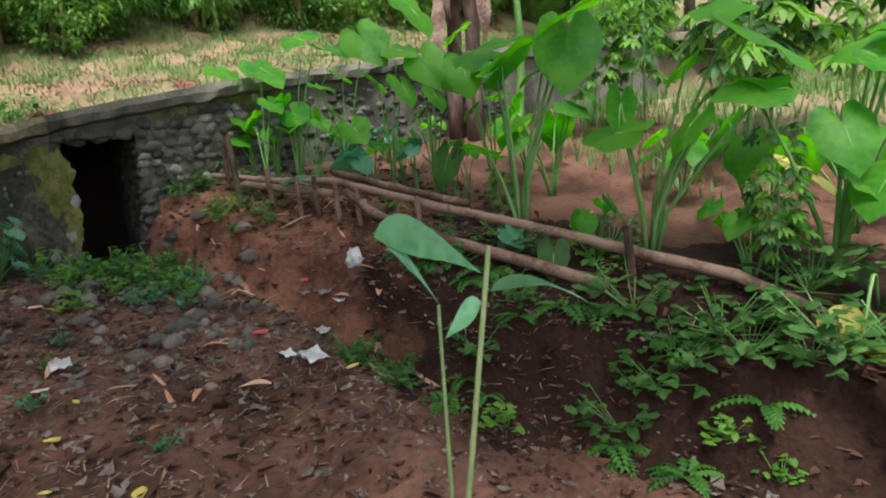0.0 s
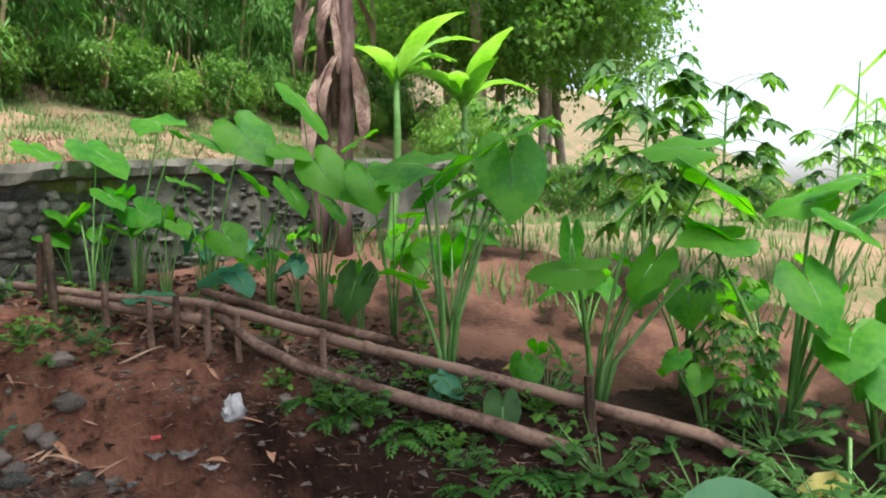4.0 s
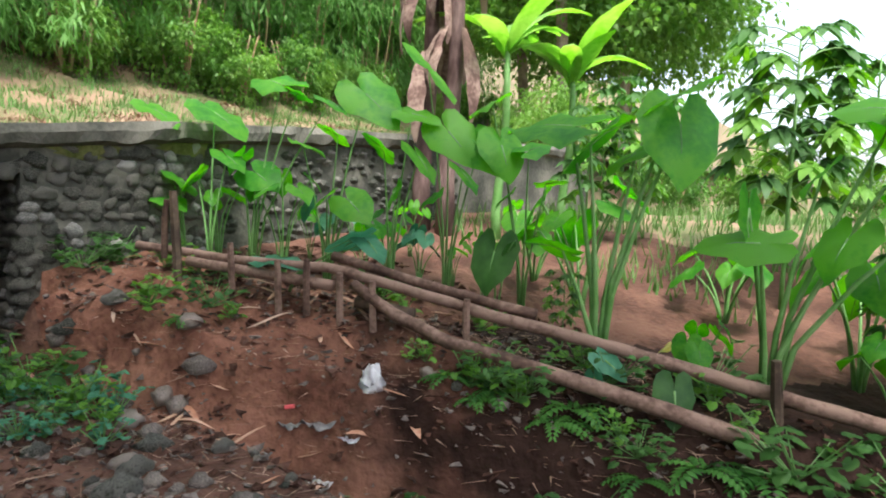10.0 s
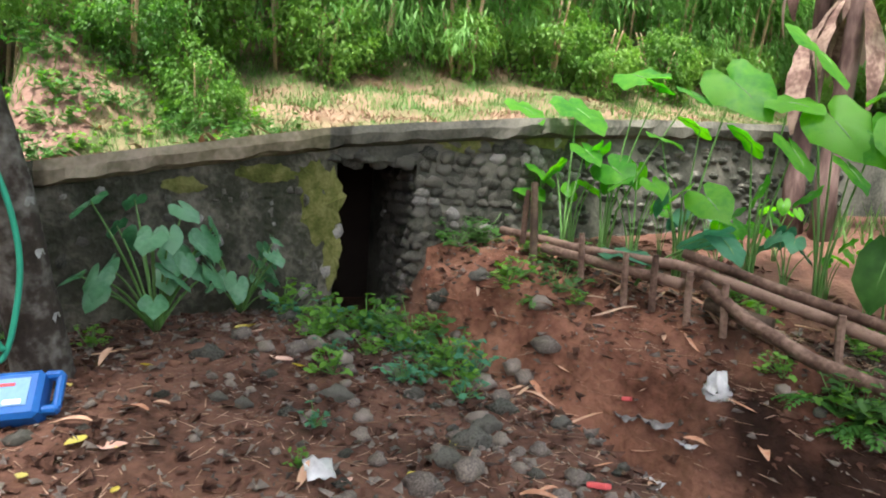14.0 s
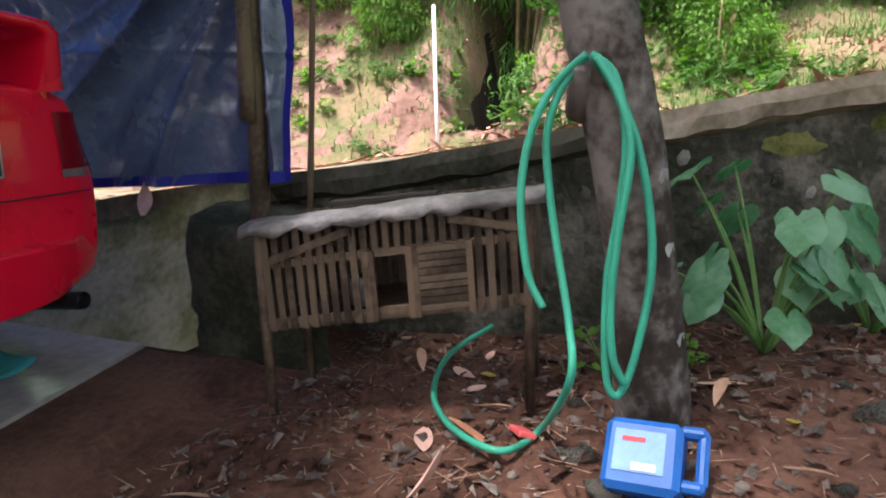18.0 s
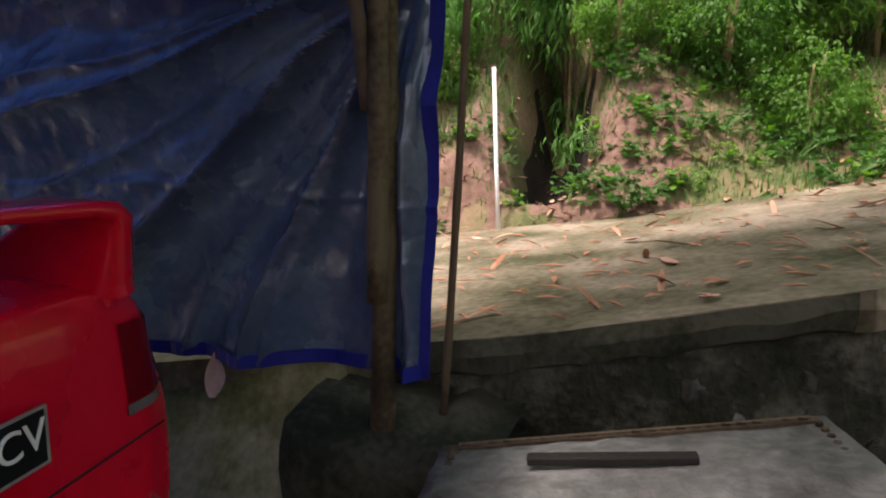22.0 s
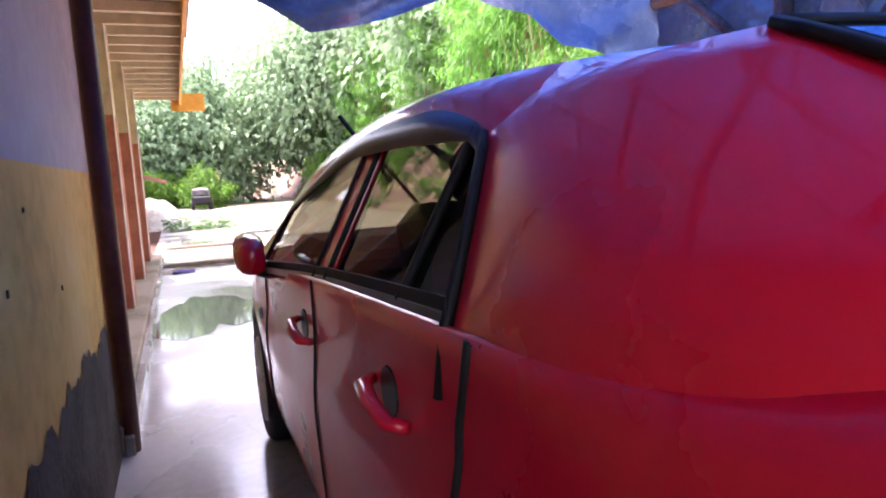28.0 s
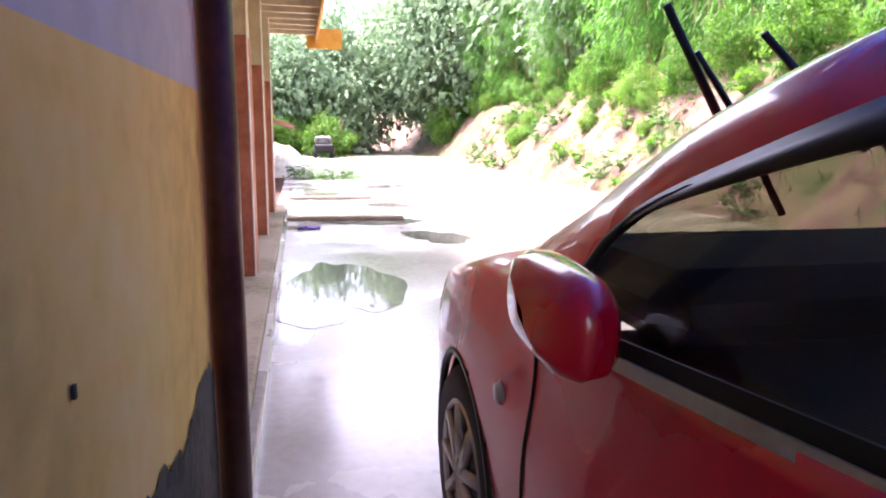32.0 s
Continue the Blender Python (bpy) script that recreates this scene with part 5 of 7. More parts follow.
# ---- plants ----
def leaf_blade(sh, base, heading, tilt, length, width=1.0, droop=0.35, cup=0.25, heart=True, roll=0.0, seed=0, m=None):
    """A broad leaf from its stalk point: heart-shaped, or a plain lance. m: its own frame, x to the tip."""
    if heart:
        ang = [0, 12, 28, 48, 75, 105, 132, 152, 166, 175]
        rad = [1.0, 0.86, 0.74, 0.66, 0.60, 0.60, 0.62, 0.60, 0.46, 0.20]
    else:
        ang = [0, 6, 14, 28, 60, 100, 150, 175]
        rad = [1.0, 0.80, 0.58, 0.36, 0.20, 0.15, 0.12, 0.10]
    full = [(-a, r) for a, r in zip(ang[:0:-1], rad[:0:-1])] + list(zip(ang, rad))
    m = m or Matrix.Translation(base) @ Euler((0, 0, heading)).to_matrix().to_4x4() @ Euler((0, tilt, 0)).to_matrix().to_4x4() @ Euler((roll, 0, 0)).to_matrix().to_4x4()
    vs, fs = [m @ Vector((0, 0, 0))], []
    n = len(full)
    rings = (0.35, 0.7, 1.0)
    for k in rings:
        for i, (a, r) in enumerate(full):
            w = radians(a)
            x, y = k * r * length * math.cos(w), k * r * length * math.sin(w) * width
            z = -droop * x * abs(x) / length + cup * abs(y) * 0.6 - 0.5 * y * y / length + 0.025 * length * math.sin(6 * w + seed) * k * k * 2
            vs.append(m @ Vector((x, y, z)))
    for i in range(n - 1):
        fs.append((0, 1 + i, 2 + i))
        for k in range(len(rings) - 1):
            a, b = 1 + k * n, 1 + (k + 1) * n
            fs.append((a + i, b + i, b + i + 1, a + i + 1))
    return sh.add(vs, fs)


def arc(p, q, lift, n=6, side=(0, 0, 0)):
    p, q = Vector(p), Vector(q)
    return [p.lerp(q, k / n) + Vector((0, 0, lift * math.sin(math.pi * k / n))) + Vector(side) * math.sin(math.pi * k / n) for k in range(n + 1)]


def taro(seed, height, count, size, spread, leaf_mat, label, group="taro plants", yellow=False, at=(0, 0, 0), tilt=(0.25, 1.0), thin=1.0):
    """Long stalks from one foot, each with a heart-shaped leaf."""
    rnd = random.Random(seed)
    ob = thing("taro_plant", at, label, "plant", group)
    o = Vector(at)
    for i in range(count):
        head = 2 * math.pi * i / count + rnd.uniform(-0.5, 0.5)
        h = height * rnd.uniform(0.62, 1.08)
        reach = spread * rnd.uniform(0.6, 1.2)
        tip = o + Vector((math.cos(head) * reach, math.sin(head) * reach, h))
        part("stalk", Shell().tube(arc(o + Vector((0.02 * math.cos(head), 0.02 * math.sin(head), -0.04)), tip, 0.04, 5, (-0.05 * math.cos(head), -0.05 * math.sin(head), 0)), [thin * r for r in (0.016, 0.015, 0.013, 0.011, 0.009, 0.007)], 6), STEM, ob, "", True)
        blade = Shell()
        L = size * rnd.uniform(0.75, 1.2)
        leaf_blade(blade, tip, head + rnd.uniform(-0.4, 0.4), rnd.uniform(tilt[0], tilt[1]), L, rnd.uniform(0.9, 1.15), rnd.uniform(0.2, 0.5), rnd.uniform(0.15, 0.4), True, rnd.uniform(-0.3, 0.3), i)
        lf = part("leaf", blade, LEAF_YELLOW if yellow and i == 0 else leaf_mat, ob, "yellowing leaf" if yellow and i == 0 else "", True)
        rib = [blade.v[0], tuple(Vector(blade.v[0]).lerp(Vector(blade.v[1 + 9]), 1.0)), blade.v[1 + 2 * 19 + 9]]
        part("midrib", Shell().tube([Vector(r) - Vector((0, 0, 0.003)) for r in rib], [0.006, 0.004, 0.002], 5), STEM, lf, "pale midrib", True)
    return ob


def put(ob, x, y, turn=0.0, scale=1.0, dz=0.0, lean=(0, 0)):
    return copy_thing(ob, Matrix.Translation((x, y, ground_z(x, y) + dz)) @ Euler((lean[0], lean[1], turn)).to_matrix().to_4x4() @ Matrix.Scale(scale, 4))


def move(ob, x, y, turn=0.0, scale=1.0):
    ob.matrix_basis = Matrix.Translation((x, y, ground_z(x, y))) @ Euler((0, 0, turn)).to_matrix().to_4x4() @ Matrix.Scale(scale, 4)
    return ob


small = [taro(11, 0.80, 5, 0.17, 0.20, LEAF_TARO, "young taro plant with upright bright green leaves", thin=0.6), taro(12, 0.95, 5, 0.19, 0.24, LEAF_TARO, "young taro plant with long thin stalks", thin=0.6), taro(13, 0.65, 5, 0.16, 0.20, LEAF_BLUE, "young taro plant with blue-green leaves", thin=0.65)]
big = [taro(21, 1.05, 6, 0.30, 0.40, LEAF_TARO, "tall taro plant with large heart-shaped leaves"), taro(22, 0.92, 6, 0.28, 0.44, LEAF_TARO, "tall taro plant with one yellowing leaf", yellow=True), taro(23, 0.75, 6, 0.25, 0.38, LEAF_TARO, "spreading taro plant with glossy leaves")]
def blade_frame(base, tip, facing):
    """A leaf's frame: x runs to the tip, z leans to the given way."""
    x = (Vector(tip) - Vector(base)).normalized()
    z = Vector(facing)
    z = (z - x * z.dot(x)).normalized()
    y = z.cross(x)
    m = Matrix((x, y, z)).transposed().to_4x4()
    m.translation = base
    return m


def grown_taro(foot, blades, label, thin=1.0, leaf_mat=None):
    """A taro whose stalks rise from one foot to leaves of known base and tip."""
    x, y = foot
    o = Vector((x, y, ground_z(x, y)))
    ob = thing("taro_plant", o, label, "plant", "taro plants")
    for i, (a, b) in enumerate(blades):
        a, b = Vector(a), Vector(b)
        away = Vector((a.x - o.x, a.y - o.y, 0))
        part("stalk", Shell().tube([o + Vector((0, 0, -0.04)) + away * 0.06, o.lerp(a, 0.3) - away * 0.12, o.lerp(a, 0.65) - away * 0.10, o.lerp(a, 0.9) - away * 0.02, a], [thin * r for r in (0.018, 0.015, 0.011, 0.008, 0.006)], 7), STEM, ob, "", True)
        blade = Shell()
        leaf_blade(blade, a, 0, 0, (b - a).length * 1.05, 0.95 + 0.1 * math.sin(i * 2.3), 0.25, 0.30, True, 0, i, blade_frame(a, b, (0.4 * math.sin(i * 1.9 + a.x), 0.05 + 0.38 * math.cos(i * 1.7 + a.y), 0.8)))
        lf = part("leaf", blade, leaf_mat or LEAF_TARO, ob, "", True)
        part("midrib", Shell().tube([Vector(blade.v[0]), Vector(blade.v[10]), Vector(blade.v[1 + 2 * 19 + 9])], [0.006, 0.004, 0.002], 5), STEM, lf, "pale midrib", True)
    return ob


grown_taro((-0.728, -5.670), [((-0.497, -5.711, 1.470), (-0.100, -5.699, 1.535)), ((-0.639, -5.664, 1.360), (-0.688, -5.904, 1.553)), ((-0.972, -5.921, 1.617), (-1.040, -6.224, 1.809)), ((-1.011, -5.883, 1.476), (-1.115, -5.732, 1.187)), ((-0.785, -5.892, 1.333), (-0.685, -5.739, 1.253)), ((-0.559, -5.574, 0.817), (-0.400, -5.504, 0.893))], "tall taro plant with large dark-ribbed drooping leaves behind the logs")
grown_taro((-1.441, -6.073), [((-1.865, -6.315, 1.550), (-1.542, -6.336, 1.615)), ((-1.946, -6.296, 1.391), (-2.269, -6.438, 1.204)), ((-1.336, -5.972, 1.067), (-1.331, -5.915, 0.855)), ((-1.416, -5.898, 0.903), (-1.141, -5.831, 0.918)), ((-2.063, -6.238, 1.087), (-1.890, -6.052, 1.110)), ((-1.587, -6.247, 1.253), (-1.506, -6.101, 1.158)), ((-1.737, -6.094, 0.941), (-1.666, -5.953, 0.781))], "tall taro plant with broad spreading heart-shaped leaves")
grown_taro((-2.343, -6.471), [((-2.578, -6.575, 1.387), (-2.353, -6.694, 1.383)), ((-2.527, -6.443, 1.184), (-2.728, -6.422, 1.094)), ((-1.951, -6.298, 1.112), (-2.188, -6.293, 1.035)), ((-2.433, -6.292, 0.883), (-2.567, -6.187, 0.694)), ((-2.383, -6.707, 1.274), (-2.133, -6.706, 1.246)), ((-2.686, -6.622, 1.238), (-2.796, -6.890, 1.420)), ((-2.530, -6.335, 0.594), (-2.700, -6.301, 0.502))], "bushy taro plant with large glossy leaves at the bed's end")
grown_taro((2.000, -4.880), [((2.178, -4.748, 1.600), (1.941, -4.798, 1.522)), ((1.992, -4.830, 1.129), (1.804, -4.859, 1.055)), ((2.045, -4.752, 1.007), (1.834, -4.791, 0.956))], "young taro plant with small leaves on long thin stalks", 0.55)
grown_taro((1.607, -4.836), [((1.846, -5.004, 1.590), (1.560, -5.076, 1.468)), ((1.806, -4.858, 1.171), (1.878, -4.771, 1.070)), ((1.598, -4.950, 1.289), (1.424, -4.972, 1.214))], "young taro plant with upright pale green stalks", 0.55)
grown_taro((1.525, -5.091), [((1.434, -5.241, 1.780), (1.707, -5.230, 1.893)), ((1.321, -5.290, 1.721), (1.196, -5.346, 1.689)), ((1.107, -5.385, 1.662), (0.933, -5.407, 1.598)), ((1.493, -5.105, 1.185), (1.274, -5.093, 1.111)), ((1.598, -5.059, 1.297), (1.701, -5.014, 1.199))], "young taro plant with small leaves on long thin stalks", 0.55)
grown_taro((1.012, -5.318), [((0.949, -5.564, 1.728), (0.668, -5.579, 1.549)), ((0.959, -5.341, 1.432), (1.073, -5.291, 1.522)), ((0.934, -5.243, 1.052), (1.042, -5.195, 0.975)), ((0.789, -5.307, 1.022), (0.601, -5.280, 0.927)), ((1.182, -5.243, 1.377), (1.030, -5.310, 1.342))], "young taro plant with upright pale green stalks", 0.55)
grown_taro((0.690, -5.569), [((0.655, -5.694, 1.597), (0.448, -5.731, 1.571)), ((0.748, -5.544, 1.354), (0.860, -5.494, 1.479)), ((0.537, -5.637, 1.321), (0.344, -5.613, 1.181)), ((0.592, -5.503, 1.104), (0.657, -5.475, 0.996))], "young taro plant with small leaves on long thin stalks", 0.55)
grown_taro((0.411, -5.802), [((0.427, -5.795, 1.489), (0.206, -5.783, 1.309)), ((0.705, -5.891, 1.937), (0.426, -5.904, 1.731)), ((0.266, -5.756, 1.223), (0.103, -5.719, 1.122)), ((0.424, -5.687, 1.079), (0.524, -5.643, 1.021)), ((0.241, -5.877, 1.403), (0.076, -5.840, 1.245))], "young taro plant with upright pale green stalks", 0.55)
grown_taro((0.011, -6.088), [((0.234, -5.989, 1.675), (0.445, -6.006, 1.638)), ((0.112, -5.934, 1.404), (-0.019, -5.882, 1.197)), ((-0.201, -5.963, 1.170), (-0.315, -6.013, 1.206)), ((-0.046, -6.003, 1.372), (-0.111, -6.142, 1.449)), ((0.064, -5.955, 1.097), (0.156, -5.914, 1.023))], "young taro plant with small leaves on long thin stalks", 0.55)
grown_taro((-1.150, -5.620), [((-1.209, -5.489, 0.237), (-1.258, -5.423, 0.091))], "low taro shoot with broad hanging leaves on the bank", 0.45, LEAF_DARK)
grown_taro((-0.800, -5.550), [((-0.900, -5.419, 0.331), (-1.016, -5.426, 0.273)), ((-0.878, -5.365, 0.256), (-0.914, -5.359, 0.181))], "low taro shoot with broad hanging leaves on the bank", 0.45, LEAF_BLUE)
grown_taro((-0.120, -5.620), [((-0.159, -5.529, 0.782), (-0.178, -5.406, 0.576)), ((-0.241, -5.543, 0.789), (-0.265, -5.554, 0.852))], "low taro shoot with broad hanging leaves on the bank", 0.45, LEAF_DARK)
grown_taro((0.950, -4.930), [((0.873, -4.811, 0.679), (0.627, -4.832, 0.702)), ((0.487, -5.112, 0.819), (0.614, -4.969, 0.779)), ((0.438, -5.134, 0.806), (0.263, -5.102, 0.727))], "low taro shoot with broad hanging leaves on the bank", 0.45, LEAF_BLUE)

rnd = random.Random(5)
ROW = [(1.78, -5.0), (1.32, -5.2), (1.2, -5.5), (0.85, -5.48), (1.55, -5.6), (0.55, -5.7), (1.0, -5.85), (0.25, -6.0), (1.65, -6.1), (0.6, -6.1), (1.3, -6.4)]
for i, (x, y) in enumerate(ROW):
    k = i % 3
    if i < 3:
        move(small[k], x, y, rnd.uniform(0, 6), 0.75)
    else:
        put(small[k], x, y, rnd.uniform(0, 6), rnd.uniform(0.55, 0.85))
BIGROW = [(-0.15, -6.55, 0, 0.75), (-1.75, -6.75, 1, 0.8), (-2.75, -6.7, 2, 1.0), (0.35, -6.75, 2, 0.7), (-3.15, -6.75, 1, 1.1), (-3.05, -7.3, 0, 1.1), (-3.6, -7.2, 2, 1.2), (-2.1, -7.3, 0, 0.9), (-0.9, -7.2, 2, 0.7), (-2.0, -6.25, 2, 0.6), (-1.15, -5.95, 1, 0.45)]
for i, (x, y, k, s) in enumerate(BIGROW):
    if i < 3:
        move(big[k], x, y, 0.9 + i * 2.1, s)
    else:
        put(big[k], x, y, rnd.uniform(0, 6), s)

wall_plant = thing("broadleaf_plant", (1.45, -2.30, ground_z(1.45, -2.30)), "bushy plant with rounded green leaves against the wall", "plant")
o = Vector((1.45, -2.30, ground_z(1.45, -2.30)))
rnd = random.Random(8)
for i in range(24):
    head = rnd.uniform(1.8, 4.9) if i % 3 else rnd.uniform(0, 6.28)
    h = rnd.uniform(0.18, 0.72)
    tip = o + Vector((math.cos(head) * rnd.uniform(0.12, 0.42), math.sin(head) * rnd.uniform(0.1, 0.42), h))
    part("stalk", Shell().tube(arc(o, tip, 0.05), [0.010, 0.009, 0.008, 0.007, 0.006, 0.005, 0.004], 5), STEM, wall_plant, "", True)
    sh = Shell()
    leaf_blade(sh, tip, head + rnd.uniform(-0.3, 0.3), rnd.uniform(0.3, 1.0), rnd.uniform(0.09, 0.15), 1.1, 0.3, 0.2, True, rnd.uniform(-0.3, 0.3), i)
    part("leaf", sh, LEAF_SEED, wall_plant, "", True)
copy_thing(wall_plant, Matrix.Translation((1.85, -2.75, ground_z(1.85, -2.75))) @ Euler((0, 0, 0.7)).to_matrix().to_4x4() @ Matrix.Scale(0.7, 4))

# seedling in the foreground
def ribbon(p, q, width, arch, side, seed=0):
    """A pointed leaf from p to q, widest before the middle."""
    p, q, side = Vector(p), Vector(q), Vector(side).normalized()
    rows = []
    for k in range(11):
        t = k / 10
        w = width * math.sin(math.pi * t ** 0.75) * (1 - 0.15 * t) + 0.0006
        c = p.lerp(q, t) + Vector((0, 0, arch * math.sin(math.pi * t)))
        rows.append([c + side * w * u + Vector((0, 0, 0.35 * abs(u) * w + 0.12 * w * math.sin(5 * t + seed) * u)) for u in (-1, -0.5, 0, 0.5, 1)])
    return Shell().sheet(rows)


seedling = thing("seedling", (-2.932, -3.469, -0.150), "thin seedling with long pointed green leaves and a cut stalk", "plant")
part("stem", Shell().tube([(-2.932, -3.469, -0.150), (-2.826, -3.550, 0.302), (-2.728, -3.625, 0.718)], [0.0065, 0.0055, 0.0045], 6), STEM_DULL, seedling, "", True)
part("cut_stem", Shell().tube([(-2.912, -3.439, -0.150), (-2.850, -3.579, 0.301), (-2.776, -3.746, 0.840)], [0.0085, 0.0075, 0.0065], 6), STEM_DULL, seedling, "bare cut stalk", True)
for p, q, w, ar, sd in (((-2.604, -3.545, 0.878), (-2.815, -3.689, 0.794), 0.048, 0.02, (0.25, 0.1, 0.95)), ((-2.622, -3.560, 0.861), (-2.755, -3.613, 0.724), 0.044, 0.01, (0.85, -0.35, 0.3)), ((-2.798, -3.725, 0.740), (-2.975, -3.855, 0.718), 0.026, 0.03, (0.3, 0.7, 0.5)), ((-2.789, -3.703, 0.718), (-2.752, -3.620, 0.643), 0.03, 0.0, (0.6, -0.3, 0.6))):
    part("leaf", ribbon(p, q, w, ar, sd), LEAF_SEED, seedling, "", True)
yl = thing("taro_plant", (-2.62, -6.33, ground_z(-2.62, -6.33)), "lone taro plant with hanging yellow leaves in the ditch", "plant", "taro plants")
o = Vector((-2.62, -6.33, ground_z(-2.62, -6.33)))
for tip, end_p in (((-2.66, -6.06, -0.20), (-2.55, -5.98, -0.64)), ((-3.20, -6.12, 0.02), (-3.14, -6.02, -0.24))):
    part("stalk", Shell().tube(arc(o, tip, 0.30), 0.009, 6), STEM, yl, "", True)
    sh = Shell()
    leaf_blade(sh, tip, 0, 0, (Vector(end_p) - Vector(tip)).length, 0.92, 0.1, 0.12, True, 0, 1, blade_frame(tip, end_p, (-0.25, 0.9, 0.3)))
    part("leaf", sh, LEAF_YELLOW, yl, "drooping yellow leaf", True)


# banana plants
def banana(at, height, dead, seed, label):
    rnd = random.Random(seed)
    ob = thing("banana_plant", at, label, "banana plant", "banana plants")
    o = Vector(at)
    pts = [o + Vector((0.05 * math.sin(k), 0.04 * math.cos(k * 1.3), height * k / 6 - 0.05)) for k in range(7)]
    part("trunk", Shell().tube(pts, [(1 if dead else 0.55) * r for r in (0.10, 0.085, 0.078, 0.072, 0.068, 0.06, 0.045)], 10), BANANA_TRUNK if dead else STEM, ob, "brown peeling sheath" if dead else "green sheath", True)
    for i in range(13 if dead else 9):
        hd = rnd.uniform(0, 6.28)
        z0 = height * rnd.uniform(0.55, 1.0) if dead else height
        L = rnd.uniform(0.45, 0.9) if dead else rnd.uniform(0.7, 1.2)
        dr = 2.2 if dead else rnd.uniform(0.4, 1.4)
        rows = []
        for k in range(13):
            t = k / 12
            if dead:
                c = o + Vector((math.cos(hd) * (0.12 + 0.16 * math.sin(t * 2.2)), math.sin(hd) * (0.12 + 0.16 * math.sin(t * 2.2)), z0 - L * t))
            else:
                c = o + Vector((math.cos(hd) * L * 0.85 * t ** 1.3, math.sin(hd) * L * 0.85 * t ** 1.3, z0 - 0.1 + L * (1.15 * t - (0.35 + 0.45 * dr) * t * t)))
            w = ((0.10 if not dead else 0.075) * math.sin(math.pi * min(0.06 + t * 0.94, 1.0)) + 0.010) * (1 + (0.5 * nz(k * 1.9, i * 3.0, 4) if dead else 0))
            sidev = Vector((-math.sin(hd), math.cos(hd), 0))
            rows.append([c + sidev * w * q + Vector((0, 0, (-0.25 * abs(q) * w if not dead else 0) + 0.02 * nz(k * 1.7, q * 3, i))) + (Vector((math.cos(hd), math.sin(hd), 0)) * 0.05 * nz(k, q * 2, i + 9) if dead else Vector((0, 0, 0))) for q in (-1, -0.5, 0, 0.5, 1)])
        part("leaf", Shell().sheet(rows), DEADLEAF if dead else LEAF_BANANA, ob, "torn dead leaf hanging down" if dead else "", True)
    return ob


DEADLEAF = surface("dead_banana_leaf", (0.045, 0.025, 0.02), (0.12, 0.072, 0.058), (0.30, 0.215, 0.17), size=5, fine=30, rough=0.9, bump=0.4, spread=0.3)
BANANA_TRUNK = surface("dark_banana_sheath", (0.028, 0.017, 0.016), (0.075, 0.045, 0.040), (0.17, 0.115, 0.10), size=6, fine=30, rough=0.85, bump=0.5, stretch=(1, 1, 0.3))
LEAF_BANANA = surface("banana_leaf", (0.09, 0.24, 0.03), (0.15, 0.34, 0.05), (0.24, 0.44, 0.09), size=3, fine=20, rough=0.45, bump=0.15, translucent=0.45)
banana((1.86, -7.18, ground_z(1.86, -7.18)), 2.9, True, 3, "banana trunk wrapped in brown dead leaves")
banana((1.60, -7.23, ground_z(1.60, -7.23)), 3.1, True, 4, "banana trunk with torn brown leaves")
banana((1.25, -7.55, ground_z(1.25, -7.55)), 1.75, False, 6, "young banana plant with bright green leaves")
banana((1.05, -8.4, ground_z(1.05, -8.4)), 1.5, False, 7, "small banana sucker with arching leaves")


# cassava
def cassava(at, height, seed, n):
    rnd = random.Random(seed)
    ob = thing("cassava_plant", at, "slender cassava plant with finger-like dark green leaves", "plant", "cassava plants")
    o = Vector(at)
    part("stem", Shell().tube([o + Vector((0.04 * nz(k, seed), 0.04 * nz(k, seed + 3), height * k / 6 - 0.05)) for k in range(7)], [0.018, 0.017, 0.016, 0.015, 0.013, 0.011, 0.008], 6), STEM, ob, "", True)
    for i in range(n):
        hd = i * 2.4 + rnd.uniform(-0.3, 0.3)
        z0 = height * (0.35 + 0.65 * i / n)
        r = rnd.uniform(0.22, 0.42)
        tip = o + Vector((math.cos(hd) * r, math.sin(hd) * r, z0 + rnd.uniform(-0.02, 0.16)))
        part("leaf_stalk", Shell().tube(arc(o + Vector((0, 0, z0)), tip, 0.04, 4), 0.005, 5), STEM, ob, "", True)
        sh = Shell()
        for k in range(7):
            leaf_blade(sh, tip, hd + (k - 3) * 0.55, rnd.uniform(0.2, 0.55), 0.24 * (1 - 0.06 * abs(k - 3)), 1.1, 0.3, 0.2, False, 0, k)
        part("leaf", sh, LEAF_DARK if i % 2 else LEAF, ob, "", True)
    return ob


cass = cassava((0, 0, 0), 1.95, 31, 30)
move(cass, -1.12, -7.75, 0.4, 1.0)
for x, y, s, t in ((-1.0, -8.3, 0.95, 2.2), (-1.5, -8.6, 0.9, 3.1), (0.55, -7.9, 0.62, 1.2), (0.2, -8.2, 0.7, 4.4), (-3.2, -7.2, 0.8, 5.2), (-3.8, -7.9, 0.95, 0.6), (-2.3, -9.0, 0.7, 2.7), (-1.95, -6.55, 0.42, 4.0), (-3.3, -6.6, 0.5, 1.1), (0.9, -8.9, 0.75, 3.0), (-0.5, -5.72, 0.22, 0.3), (-2.2, -6.15, 0.35, 2.0)):
    put(cass, x, y, t, s)

